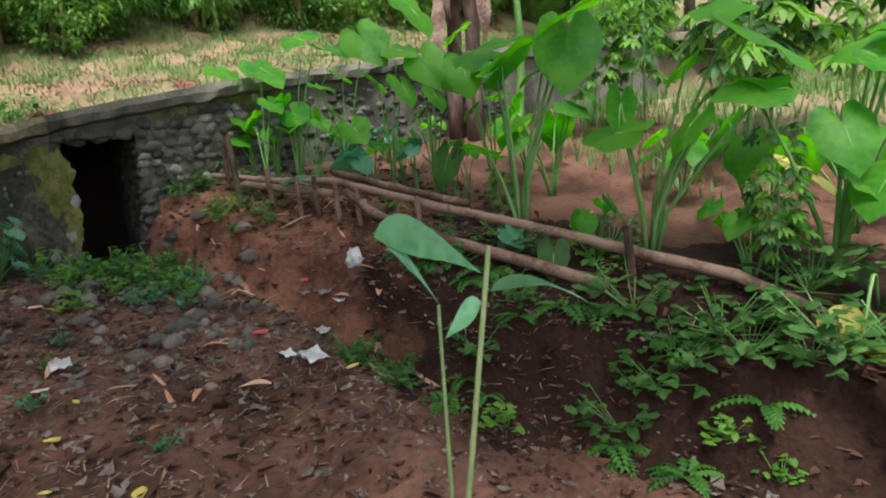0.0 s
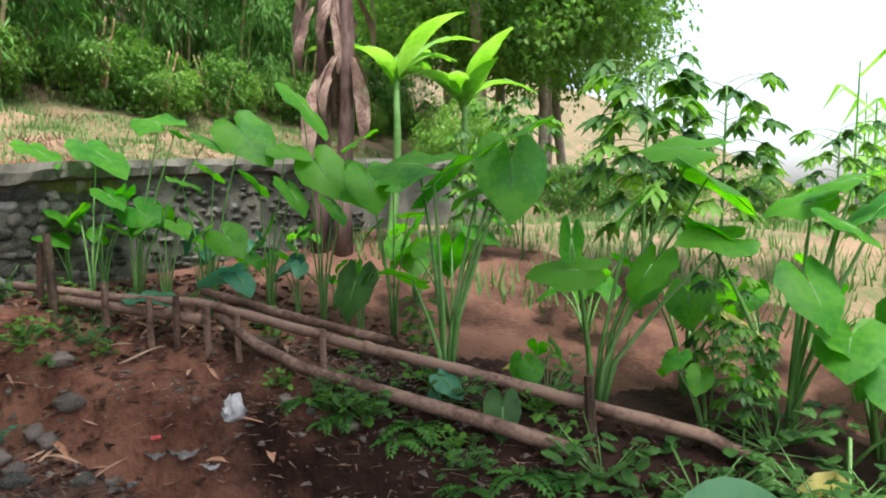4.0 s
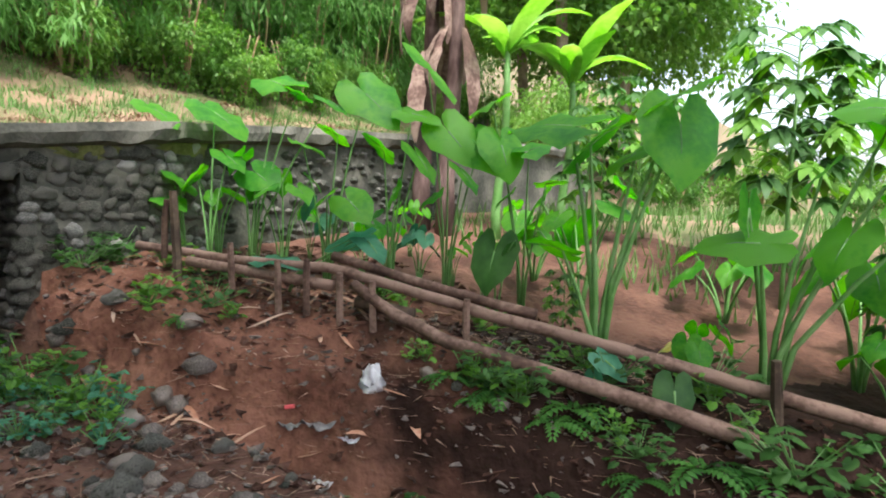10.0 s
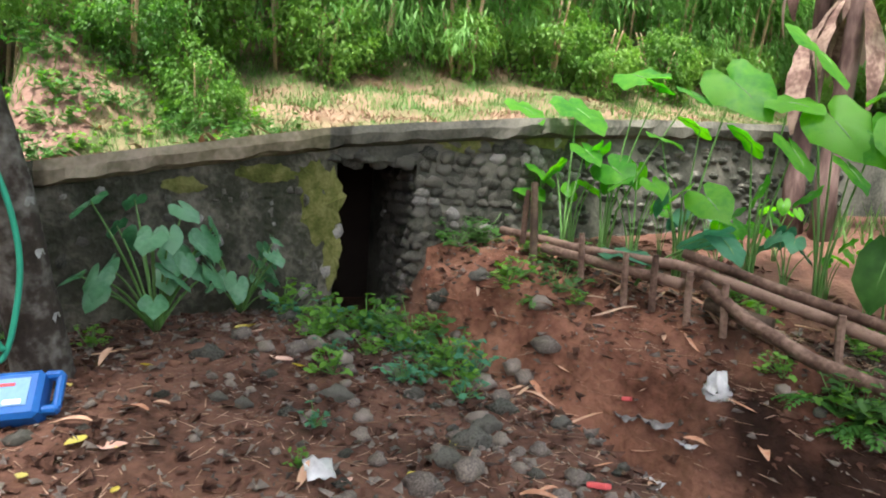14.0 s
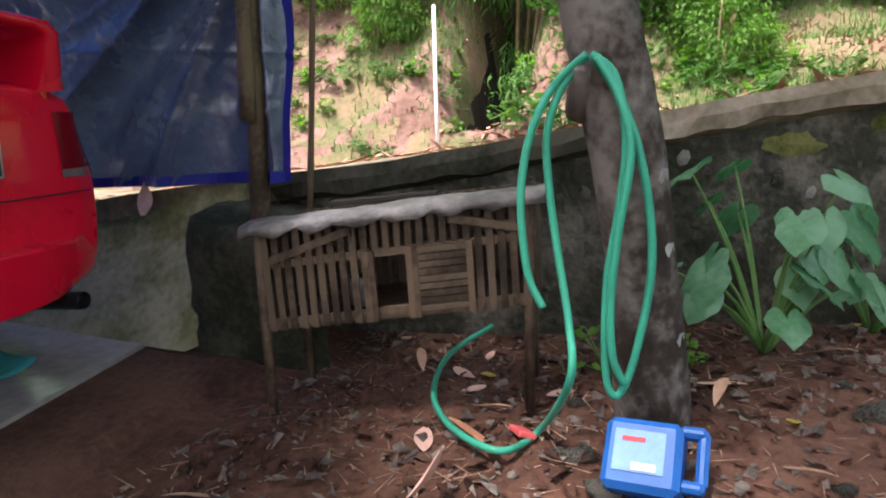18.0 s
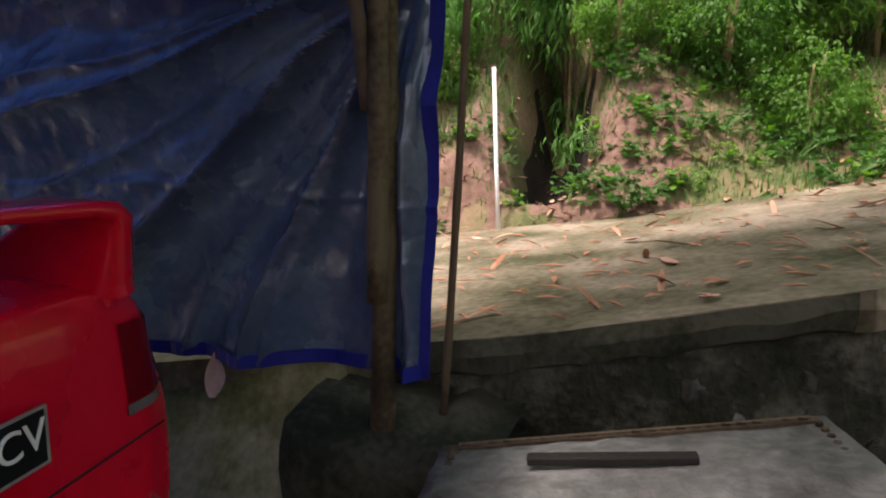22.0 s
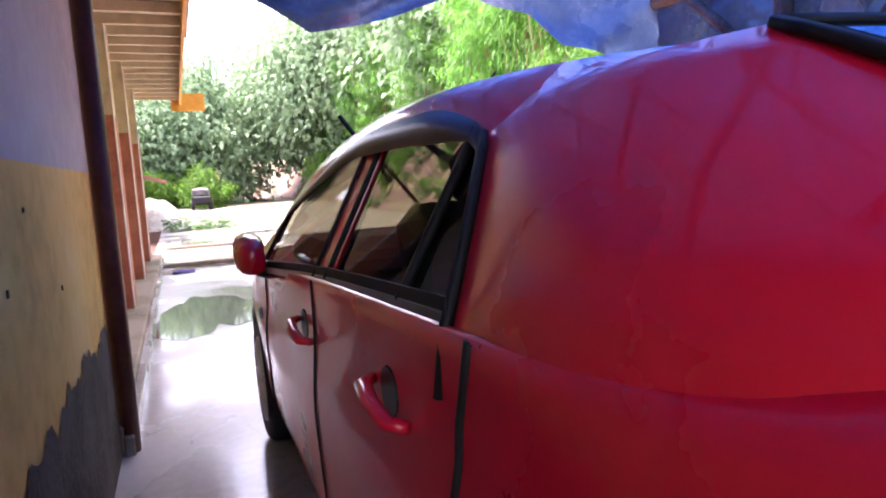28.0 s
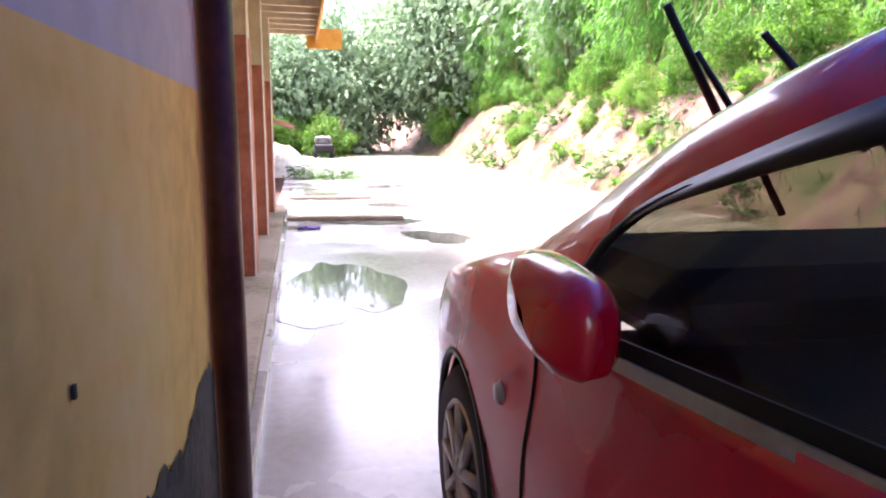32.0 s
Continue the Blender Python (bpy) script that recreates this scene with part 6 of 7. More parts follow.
# corn field, far off
corn = Shell()
rnd = random.Random(17)
for i in range(420):
    x, y = rnd.uniform(-13, -2.2), rnd.uniform(-19, -10.5)
    h = rnd.uniform(1.3, 1.9)
    z = ground_z(x, y)
    corn.tube([(x, y, z), (x, y, z + h)], [0.014, 0.008], 4, False)
    for k in range(7):
        hd, z0, L = rnd.uniform(0, 6.28), z + h * (0.25 + 0.11 * k), rnd.uniform(0.45, 0.75)
        d = Vector((math.cos(hd), math.sin(hd), 0))
        s = Vector((-d.y, d.x, 0)) * 0.035
        a = Vector((x, y, z0))
        m = a + d * L * 0.5 + Vector((0, 0, 0.30 * L))
        e = a + d * L + Vector((0, 0, -0.15 * L))
        corn.add([a - s * 0.6, a + s * 0.6, m + s, m - s, e], [(0, 1, 2, 3), (3, 2, 4)])
single("cornfield", corn, LEAF_BANANA, "field of pale green young corn", "crop", kind="stuff", base=(0, 0, 0))


# ---- logs and stakes along the bank ----
def pole(name, pts, r0, r1, mat_p, label, group):
    fine_pts, rad = [], []
    for i in range(len(pts) - 1):
        for k in range(5):
            t = k / 5
            fine_pts.append(Vector(pts[i]).lerp(Vector(pts[i + 1]), t) + Vector((0, 0, 0.008 * nz(i * 5 + k, r0 * 100))))
    fine_pts.append(Vector(pts[-1]))
    n = len(fine_pts)
    rad = [(r0 + (r1 - r0) * i / (n - 1)) * (1 + 0.10 * nz(i * 0.8, r1 * 50)) for i in range(n)]
    return single(name, Shell().tube(fine_pts, rad, 9), mat_p, label, "log", group, smooth=True)


pole("log", [(1.631, -4.388, 0.721), (1.014, -4.683, 0.670), (0.508, -4.906, 0.664), (-0.023, -5.119, 0.562), (-0.432, -5.299, 0.462), (-0.779, -5.452, 0.404), (-1.099, -5.594, 0.334), (-1.395, -5.725, 0.265), (-2.055, -6.016, 0.119), (-2.578, -6.247, -0.120)], 0.026, 0.036, WOOD, "long grey-brown log laid along the bank edge", "bank logs")
pole("log", [(1.283, -4.520, 0.651), (0.868, -4.704, 0.612), (0.439, -4.893, 0.572)], 0.030, 0.032, WOOD, "short weathered log under a longer one", "bank logs")
pole("log", [(0.323, -4.933, 0.590), (0.086, -4.983, 0.468), (-0.237, -5.060, 0.356), (-0.513, -5.149, 0.311), (-0.782, -5.257, 0.252), (-1.206, -5.422, 0.162), (-1.541, -5.570, 0.070)], 0.030, 0.040, WOOD, "dark log slanting down the bank face", "bank logs")
pole("log", [(0.512, -4.948, 0.725), (0.021, -5.165, 0.606), (-0.524, -5.405, 0.495)], 0.026, 0.028, WOOD, "reddish log resting behind the stakes", "bank logs")
pole("log", [(0.320, -4.956, 0.496), (0.022, -5.088, 0.453)], 0.034, 0.034, BAMBOO_DARK, "dark rotten log between stakes", "bank logs")
for top, foot, r in (((1.337, -4.453, 1.051), (1.293, -4.472, 0.550), 0.026), ((0.987, -4.607, 0.774), (0.963, -4.618, 0.448), 0.019), ((0.713, -4.728, 0.698), (0.694, -4.736, 0.365), 0.019), ((0.370, -4.879, 0.649), (0.363, -4.883, 0.435), 0.019), ((0.201, -4.954, 0.619), (0.189, -4.959, 0.470), 0.019), ((-0.268, -5.161, 0.564), (-0.274, -5.164, 0.436), 0.019), ((-1.558, -5.731, 0.402), (-1.593, -5.746, 0.041), 0.026), ((1.374, -4.436, 0.999), (1.391, -4.429, 0.780), 0.019), ((0.551, -4.800, 0.711), (0.545, -4.802, 0.524), 0.019)):
    top, foot = Vector(top), Vector(foot)
    sh = Shell().tube([foot - Vector((0, 0, 0.12)), foot.lerp(top, 0.5) + Vector((0.006, 0, 0)), top], [r, r * 1.05, r * 0.9], 7)
    single("stake", sh, WOOD if r < 0.02 else BAMBOO_DARK, "upright wooden stake driven into the soil bank", "stake", "bank stakes", smooth=False)

# ---- stones of the retaining wall ----
def pebble_mesh(name, seed, material, flat=0.6):
    bm = bmesh.new()
    bmesh.ops.create_icosphere(bm, subdivisions=2, radius=1.0)
    for v in bm.verts:
        d = v.co.normalized()
        v.co = d * (1 + 0.55 * noise.noise(d * 1.5 + Vector((seed, 0, 0))) + 0.25 * noise.noise(d * 3.2 + Vector((0, seed, 0))))
        v.co.z *= flat
    me = bpy.data.meshes.new(name)
    bm.to_mesh(me)
    bm.free()
    me.materials.append(material)
    me.polygons.foreach_set("use_smooth", [True] * len(me.polygons))
    return me


STONE_PALE = surface("pale_lichened_stone", (0.045, 0.045, 0.038), (0.11, 0.107, 0.096), (0.24, 0.23, 0.21), size=6, fine=40, rough=0.9, bump=0.5, spread=0.3)
stone_meshes = [pebble_mesh("stone", 3.1 * k, (STONE, STONE, STONE, STONE, STONE_PALE, STONE)[k % 6], 0.55) for k in range(6)]
rnd = random.Random(9)


def child_mesh(name, me, parent, m):
    ob = new(name, me)
    ob.parent = parent
    ob.matrix_basis = Matrix.Translation(-ORIGIN[parent]) @ m
    return ob


count = 0
z = -0.30
while z < 1.40:
    rowh = rnd.uniform(0.070, 0.095)
    y = -3.9 + rnd.uniform(-0.04, 0.04)
    while y > -5.15 and count < 290:
        w = rnd.uniform(0.07, 0.15)
        y -= w / 2
        top = road_z(y) - 0.16
        if z < top and z > ground_z(edge_x(y) - 0.1, y) - 0.1:
            nrm_turn = math.atan2(edge_x(y - 0.1) - edge_x(y + 0.1), -0.2)
            m = Matrix.Translation((edge_x(y) + 0.008, y, z + rnd.uniform(-0.018, 0.018))) @ Euler((rnd.uniform(-0.2, 0.2), radians(90) + rnd.uniform(-0.15, 0.15), 0)).to_matrix().to_4x4() @ Matrix.Diagonal((rowh * rnd.uniform(0.42, 0.66), w * rnd.uniform(0.45, 0.62), rnd.uniform(0.035, 0.075), 1)) @ Euler((0, 0, rnd.uniform(-0.4, 0.4))).to_matrix().to_4x4()
            child_mesh("stone", stone_meshes[rnd.randrange(6)], retaining_wall, m)
            count += 1
        y -= w / 2
    z += rowh
rest = Shell()
for i in range(330):
    y = rnd.uniform(-8.2, -5.15)
    zz = rnd.uniform(0.35, road_z(y) - 0.18)
    r = rnd.uniform(0.035, 0.06)
    ring = [(edge_x(y) - 0.004, y + r * 1.3 * math.cos(a) * rnd.uniform(0.75, 1.1), zz + r * 0.8 * math.sin(a) * rnd.uniform(0.75, 1.1)) for a in np.linspace(0, 2 * math.pi, 8)[:-1]]
    rest.add(ring + [(edge_x(y) - 0.03, y + r * 0.2, zz + r * 0.1)], [(k, (k + 1) % 7, 7) for k in range(7)])
tagged(part("rubble", rest, STONE, retaining_wall), "dark rubble stones of the wall", kind="stuff")
# culvert jamb stones and the pale stones in the plaster
zz = -0.15
while zz < 1.08:
    x = 2.18 + rnd.uniform(0, 0.06)
    while x < 3.0:
        w = rnd.uniform(0.09, 0.17)
        m = Matrix.Translation((x + w / 2, -3.935, zz + rnd.uniform(-0.01, 0.01))) @ Euler((radians(90), 0, 0)).to_matrix().to_4x4() @ Matrix.Diagonal((w * 0.52, rnd.uniform(0.036, 0.048), rnd.uniform(0.05, 0.09), 1)) @ Euler((0, 0, rnd.uniform(-0.3, 0.3))).to_matrix().to_4x4()
        child_mesh("stone", stone_meshes[rnd.randrange(6)], retaining_wall, m)
        x += w
    zz += 0.085
for i in range(13):
    y = HOLE_A + 0.02 + (HOLE_B - HOLE_A - 0.04) * i / 12
    m = Matrix.Translation((edge_x(y) + 0.02 + rnd.uniform(-0.02, 0.05), y, HOLE_TOP + 0.01 + rnd.uniform(-0.03, 0.02))) @ Euler((rnd.uniform(-0.3, 0.3), radians(90), 0)).to_matrix().to_4x4() @ Matrix.Diagonal((rnd.uniform(0.03, 0.07), rnd.uniform(0.04, 0.08), 0.06, 1))
    child_mesh("stone", stone_meshes[rnd.choice((0, 1, 2, 3, 5))], retaining_wall, m)
for y, zz, s in ((-3.36, 0.62, 0.09), (-3.30, 0.36, 0.10), (-2.95, 0.52, 0.07), (-2.88, 0.20, 0.06), (-3.15, 0.2, 0.08), (-2.6, 0.55, 0.06), (-2.75, 0.85, 0.05), (-3.1, 0.9, 0.05), (-2.3, 0.7, 0.05)):
    m = Matrix.Translation((edge_x(y) + 0.03, y, zz)) @ Euler((0, radians(90), 0)).to_matrix().to_4x4() @ Matrix.Diagonal((s, s * 0.9, 0.07, 1))
    child_mesh("stone", stone_meshes[4 if zz < 0.65 else 0], retaining_wall, m)

for i in range(60):
    y, zz = rnd.uniform(-3.38, -0.9), rnd.uniform(0.0, 0.9)
    if zz > road_z(y) - 0.2:
        continue
    s = rnd.uniform(0.025, 0.06)
    m = Matrix.Translation((edge_x(y) + 0.022, y, zz)) @ Euler((rnd.uniform(0, 3), radians(90), 0)).to_matrix().to_4x4() @ Matrix.Diagonal((s, s * rnd.uniform(0.6, 1.1), 0.05, 1))
    child_mesh("stone", stone_meshes[rnd.randrange(6)], retaining_wall, m)

# ---- loose stones, leaves and litter in the yard ----
rock_meshes = [pebble_mesh("rock", 1.7 * k + 0.4, (PEBBLE, STONE, PEBBLE)[k % 3], 0.7) for k in range(5)]


def rock(x, y, s, k, label="rounded river stone lying on the soil"):
    ob = new("rock", rock_meshes[k % 5])
    s = s * 0.72
    ob.matrix_basis = Matrix.Translation((x, y, ground_z(x, y) + s * 0.2)) @ Euler((0, 0, k * 1.3)).to_matrix().to_4x4() @ Matrix.Diagonal((s, s * 0.8, s * 0.85, 1))
    return tagged(ob, label, "stone", "yard stones")


rnd = random.Random(33)
for x, y, s in ((0.96, -2.57, 0.095), (0.49, -2.72, 0.06), (0.55, -2.62, 0.055), (1.24, -2.73, 0.09), (1.1, -2.85, 0.07), (0.8, -2.85, 0.05), (0.42, -2.9, 0.05), (0.43, -1.80, 0.07), (0.30, -1.95, 0.06), (0.60, -1.72, 0.07), (-0.17, -3.5, 0.10), (0.1, -3.62, 0.12), (0.3, -3.75, 0.10), (-0.4, -3.4, 0.08), (0.55, -3.95, 0.09), (0.0, -3.2, 0.06), (0.5, -3.2, 0.05), (-0.55, -5.08, 0.07), (-0.2, -4.95, 0.06), (-0.35, -5.0, 0.05), (0.75, -4.3, 0.11), (0.95, -4.35, 0.1)):
    rock(x, y, s, rnd.randrange(5))
# rough wall end in a concrete darker than the mortar
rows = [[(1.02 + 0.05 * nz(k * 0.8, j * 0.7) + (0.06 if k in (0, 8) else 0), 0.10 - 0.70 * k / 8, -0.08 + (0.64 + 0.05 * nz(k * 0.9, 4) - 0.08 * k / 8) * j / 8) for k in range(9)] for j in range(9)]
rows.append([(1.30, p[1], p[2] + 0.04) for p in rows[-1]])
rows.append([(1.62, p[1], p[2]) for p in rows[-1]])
part("wall_end", Shell().sheet(rows), GREEN_BLACK, retaining_wall, "green-black rough end of the wall", True)
for i in range(150):
    x, y = rnd.uniform(-0.9, 1.9), rnd.uniform(-4.0, -0.9)
    if x > edge_x(y) - 0.15 or (abs(x - 0.85) < 0.3 and abs(y + 2.0) < 0.25):
        continue
    rock(x, y, rnd.uniform(0.015, 0.045), rnd.randrange(5))
for i in range(90):
    x, y = rnd.uniform(-0.5, 1.7), rnd.uniform(-4.2, -3.0)
    rock(x, y, rnd.choice((0.03, 0.04, 0.05, 0.07, 0.10)), rnd.randrange(5), "dusty grey stone on the ditch's rim")
gravel = Shell()
for i in range(9000):
    x, y = rnd.uniform(-2.6, 2.0), rnd.uniform(-5.6, -0.5)
    if x > edge_x(y) - 0.05:
        continue
    s = rnd.uniform(0.005, 0.02) if i % 6 else rnd.uniform(0.02, 0.038)
    z = ground_z(x, y)
    a = [Vector((rnd.uniform(-1, 1), rnd.uniform(-1, 1), rnd.uniform(-0.2, 1))) * s for _ in range(5)]
    gravel.add([Vector((x, y, z + 0.2 * s)) + q for q in a], [(0, 1, 2), (0, 2, 3), (0, 3, 4), (1, 2, 4), (2, 3, 4), (0, 1, 4)])
clods = Shell()
for i in range(5000):
    x, y = rnd.uniform(-3.0, 2.0), rnd.uniform(-6.2, -0.6)
    if x > edge_x(y) - 0.05:
        continue
    s = rnd.uniform(0.012, 0.05)
    z = ground_z(x, y)
    a = [Vector((rnd.uniform(-1, 1), rnd.uniform(-1, 1), rnd.uniform(-0.3, 0.8))) * s for _ in range(6)]
    clods.add([Vector((x, y, z)) + q for q in a], [(0, 1, 2), (0, 2, 3), (0, 3, 4), (1, 2, 5), (2, 3, 5), (0, 1, 4), (3, 4, 5)])
single("soil_clods", clods, SOIL, "crumbled red-brown clods on the bare soil", "soil", kind="stuff", base=(0, 0, 0))
single("gravel", gravel, PEBBLE, "scattered gravel and crumbled soil", "gravel", kind="stuff", base=(0, 0, 0))


def dry_leaf_mesh(name, length, width, seed, material):
    sh = Shell()
    rows = []
    for k in range(7):
        t = k / 6
        w = width * math.sin(math.pi * (0.08 + 0.9 * t)) * (1 - 0.2 * t)
        c = 0.12 * length * math.sin(3 * t + seed)
        rows.append([(length * (t - 0.5), w * q + 0.1 * width * math.sin(seed + 4 * t), c + 0.4 * abs(q) * w + 0.01) for q in (-1, 0, 1)])
    sh.sheet(rows)
    return mesh_of(name, sh, material, smooth=True)


LEAF_RUST = surface("rust_red_fallen_leaf", (0.22, 0.05, 0.025), (0.36, 0.10, 0.05), (0.45, 0.20, 0.12), size=6, fine=40, rough=0.8, bump=0.2, spread=0.3)
LEAF_PINK = surface("pinkish_dry_leaf", (0.30, 0.15, 0.10), (0.48, 0.27, 0.20), (0.60, 0.38, 0.30), size=6, fine=40, rough=0.8, bump=0.2, spread=0.3)
dry = [dry_leaf_mesh("fallen_leaf", 0.14, 0.022, 1, LEAF_DRY), dry_leaf_mesh("fallen_leaf", 0.20, 0.016, 2, LEAF_DRY), dry_leaf_mesh("fallen_leaf", 0.11, 0.03, 3, LEAF_PINK), dry_leaf_mesh("fallen_leaf", 0.08, 0.028, 4, LEAF_YELLOW), dry_leaf_mesh("fallen_leaf", 0.26, 0.014, 5, STRAW)]


def litter(x, y, z, k, s, turn, where):
    ob = new("fallen_leaf", dry[k])
    ob.matrix_basis = Matrix.Translation((x, y, z)) @ Euler((rnd.uniform(-0.2, 0.2), rnd.uniform(-0.2, 0.2), turn)).to_matrix().to_4x4() @ Matrix.Scale(s, 4)
    return tagged(ob, ("dry curled brown leaf lying on " + where) if k != 3 else ("small yellow leaf lying on " + where), "leaf", "fallen leaves")


road_litter = Shell()
for i in range(420):
    y = rnd.uniform(-3.2, 2.6)
    x = edge_x(y) + rnd.uniform(0.1, 4.1)
    if i < 70:
        litter(x, y, road_z(y) + 0.016, rnd.choice((0, 1, 1, 2, 4)), rnd.uniform(0.8, 1.6), rnd.uniform(0, 6.3), "the mossy road")
    else:
        a, L, w = rnd.uniform(0, 6.3), rnd.uniform(0.06, 0.20), rnd.uniform(0.008, 0.022)
        d, e = Vector((math.cos(a), math.sin(a), 0)) * L / 2, Vector((-math.sin(a), math.cos(a), 0)) * w
        c = Vector((x, y, road_z(y) + 0.018))
        road_litter.add([c - d, c - e + Vector((0, 0, 0.008)), c + d, c + e + Vector((0, 0, 0.008))], [(0, 1, 2, 3)])
single("road_litter", road_litter, LEAF_RUST, "small red-brown leaves and twigs on the road", "leaf litter", kind="stuff", base=(0, 0, 0))
for i in range(110):
    x, y = rnd.uniform(-1.6, 2.0), rnd.uniform(-4.2, -0.7)
    if x > edge_x(y) - 0.12:
        continue
    litter(x, y, ground_z(x, y) + 0.012, rnd.choice((0, 0, 1, 2, 4, 3)), rnd.uniform(0.5, 1.2), rnd.uniform(0, 6.3), "the soil")
for i in range(70):
    s, m = rnd.uniform(0.0, 2.4), rnd.uniform(-0.75, 0.9)
    p = LOG_A + LOG_DIR * s + LOG_OUT * m
    litter(p.x, p.y, ground_z(p.x, p.y) + 0.015, rnd.choice((0, 1, 4, 4, 1)), rnd.uniform(0.6, 1.3), rnd.uniform(0, 6.3), "the soil bank")
ob = new("fallen_leaf", dry[2])
ob.matrix_basis = Matrix.Translation((0.22, -1.38, 0.09)) @ Euler((0.3, 0.9, 2.0)).to_matrix().to_4x4() @ Matrix.Scale(1.6, 4)
tagged(ob, "large tan dry leaf standing against the hose", "leaf", "fallen leaves")
ob = new("fallen_leaf", dry[2])
ob.matrix_basis = Matrix.Translation((1.27, 0.50, 0.60)) @ Euler((0.0, -1.4, 0.2)).to_matrix().to_4x4() @ Matrix.Scale(1.5, 4)
tagged(ob, "pinkish dry leaf leaning on the road's edge", "leaf", "fallen leaves")

# plastic bag on the bank and litter in the ditch
sh = Shell()
rows = []
for i in range(15):
    t = i / 14
    rows.append([Vector((0.0, -4.78, 0.12)) + Vector(((0.016 + 0.038 * math.sin(math.pi * min(t * 1.1, 1)) ** 0.6) * math.cos(a) * (1 + 0.8 * nz(i * 0.9, a * 2.3)), (0.016 + 0.045 * math.sin(math.pi * min(t * 1.1, 1)) ** 0.6) * math.sin(a) * (1 + 0.8 * nz(a * 2, i * 0.8, 3)), 0.11 - 0.23 * t + 0.06 * nz(a * 2.5, i * 0.5))) for a in np.linspace(0, 2 * math.pi, 19)])
single("plastic_bag", sh.sheet(rows), BAG, "crumpled white plastic bag caught on the bank", "bag", smooth=True)
RUBBISH = [(0.16, -4.58, 0.10, 1), (0.05, -4.5, 0.08, 0), (0.28, -4.5, 0.07, 1), (-0.02, -4.62, 0.06, 0), (-0.09, -2.96, 0.10, 0), (-0.98, -4.0, 0.11, 0), (0.35, -4.4, 0.06, 1), (-0.85, -3.92, 0.06, 0)]
for x, y, s, k in RUBBISH:
    rows = [[(x + s * (u - 0.5) * 1.6, y + s * (v - 0.5), ground_z(x, y) + 0.02 + 0.5 * s * abs(nz(u * 4 + x, v * 4 + y)) + 0.02) for u in np.linspace(0, 1, 7)] for v in np.linspace(0, 1, 6)]
    single("plastic_scrap", Shell().sheet(rows).thicken(0.002), BAG if k == 0 else SACK, "crumpled pale plastic scrap on the soil", "litter", "litter", smooth=True)
red_bits = plain("faded_red_plastic", (0.6, 0.10, 0.10), 0.5)
for x, y, s in ((0.30, -4.52, 0.03), (-0.35, -3.95, 0.05), (0.70, -1.52, 0.06)):
    single("plastic_scrap", Shell().block((x, y, ground_z(x, y) + 0.02), (s * 1.6, s, 0.02), Euler((0.3, 0.2, 0.6)).to_matrix(), 0.004), red_bits, "small faded red plastic scrap on soil", "litter", "litter")
# ferns and weeds on the bank
def fern(at, seed, fronds, size):
    rnd = random.Random(seed)
    ob = thing("fern", at, "small bright green fern on the soil bank", "fern", "bank ferns")
    o = Vector(at)
    for i in range(fronds):
        hd, sh = rnd.uniform(0, 6.28), Shell()
        L = size * rnd.uniform(0.6, 1.1)
        spine = [o + Vector((math.cos(hd) * L * t, math.sin(hd) * L * t, L * (0.7 * t - 0.75 * t * t) + 0.01)) for t in np.linspace(0, 1, 9)]
        s = Vector((-math.sin(hd), math.cos(hd), 0.1))
        for k in range(1, 9):
            w = L * 0.28 * math.sin(math.pi * (0.15 + 0.8 * k / 9))
            for q in (-1, 1):
                a, d = spine[k], (spine[k] - spine[k - 1]).normalized()
                sh.add([a, a + s * q * w * 0.5 + d * 0.02, a + s * q * w + d * 0.012 - Vector((0, 0, 0.01)), a + s * q * w * 0.5 - d * 0.012], [(0, 1, 2, 3)])
        part("frond", sh, LEAF_FERN, ob)
    return ob


def weed(at, seed, n, size, mat_w, label):
    rnd = random.Random(seed)
    ob = thing("weed", at, label, "weed", "weeds")
    sh = Shell()
    o = Vector(at)
    st = Shell()
    for i in range(n):
        hd, r, h = rnd.uniform(0, 6.28), size * rnd.uniform(0.1, 1), size * rnd.uniform(0.2, 1.0)
        tip = o + Vector((math.cos(hd) * r, math.sin(hd) * r, h))
        st.tube([o, tip], 0.003, 4, False)
        for k in range(3):
            leaf_blade(sh, tip + Vector((rnd.uniform(-1, 1), rnd.uniform(-1, 1), rnd.uniform(-1, 0.3))) * size * 0.18, hd + k * 2.1, rnd.uniform(-0.1, 0.5), size * rnd.uniform(0.12, 0.24), 0.9, 0.2, 0.1, True, 0, k)
    tagged(part("stem", st, STEM, ob), kind="stuff")
    tagged(part("foliage", sh, mat_w, ob, "", True), kind="stuff")
    return ob


f0 = fern((0, 0, 0), 3, 8, 0.20)
w0 = weed((0, 0, 0), 4, 16, 0.20, LEAF, "low bright green weed with small leaves")
w1 = weed((0, 0, 0), 5, 22, 0.28, LEAF_DARK, "spreading dark green weed with small leaves")
w2 = weed((0, 0, 0), 6, 14, 0.18, LEAF_BLUE, "low grey-green weed with soft leaves")
move(f0, -0.5, -5.10)
for x, y, s in ((-0.79, -5.16, 0.9), (-0.82, -5.28, 1.1), (-1.39, -5.36, 1.1), (-2.02, -5.65, 1.3), (-1.81, -5.25, 1.2), (-0.3, -5.0, 0.8), (-1.2, -5.2, 0.9), (-2.4, -5.7, 1.3), (-1.6, -5.5, 1.2), (-2.2, -5.35, 1.1), (-0.95, -4.95, 0.8), (1.3, -4.4, 0.8), (1.0, -4.35, 0.7)):
    put(f0, x, y, rnd.uniform(0, 6), s)
move(w0, 1.95, -3.3)
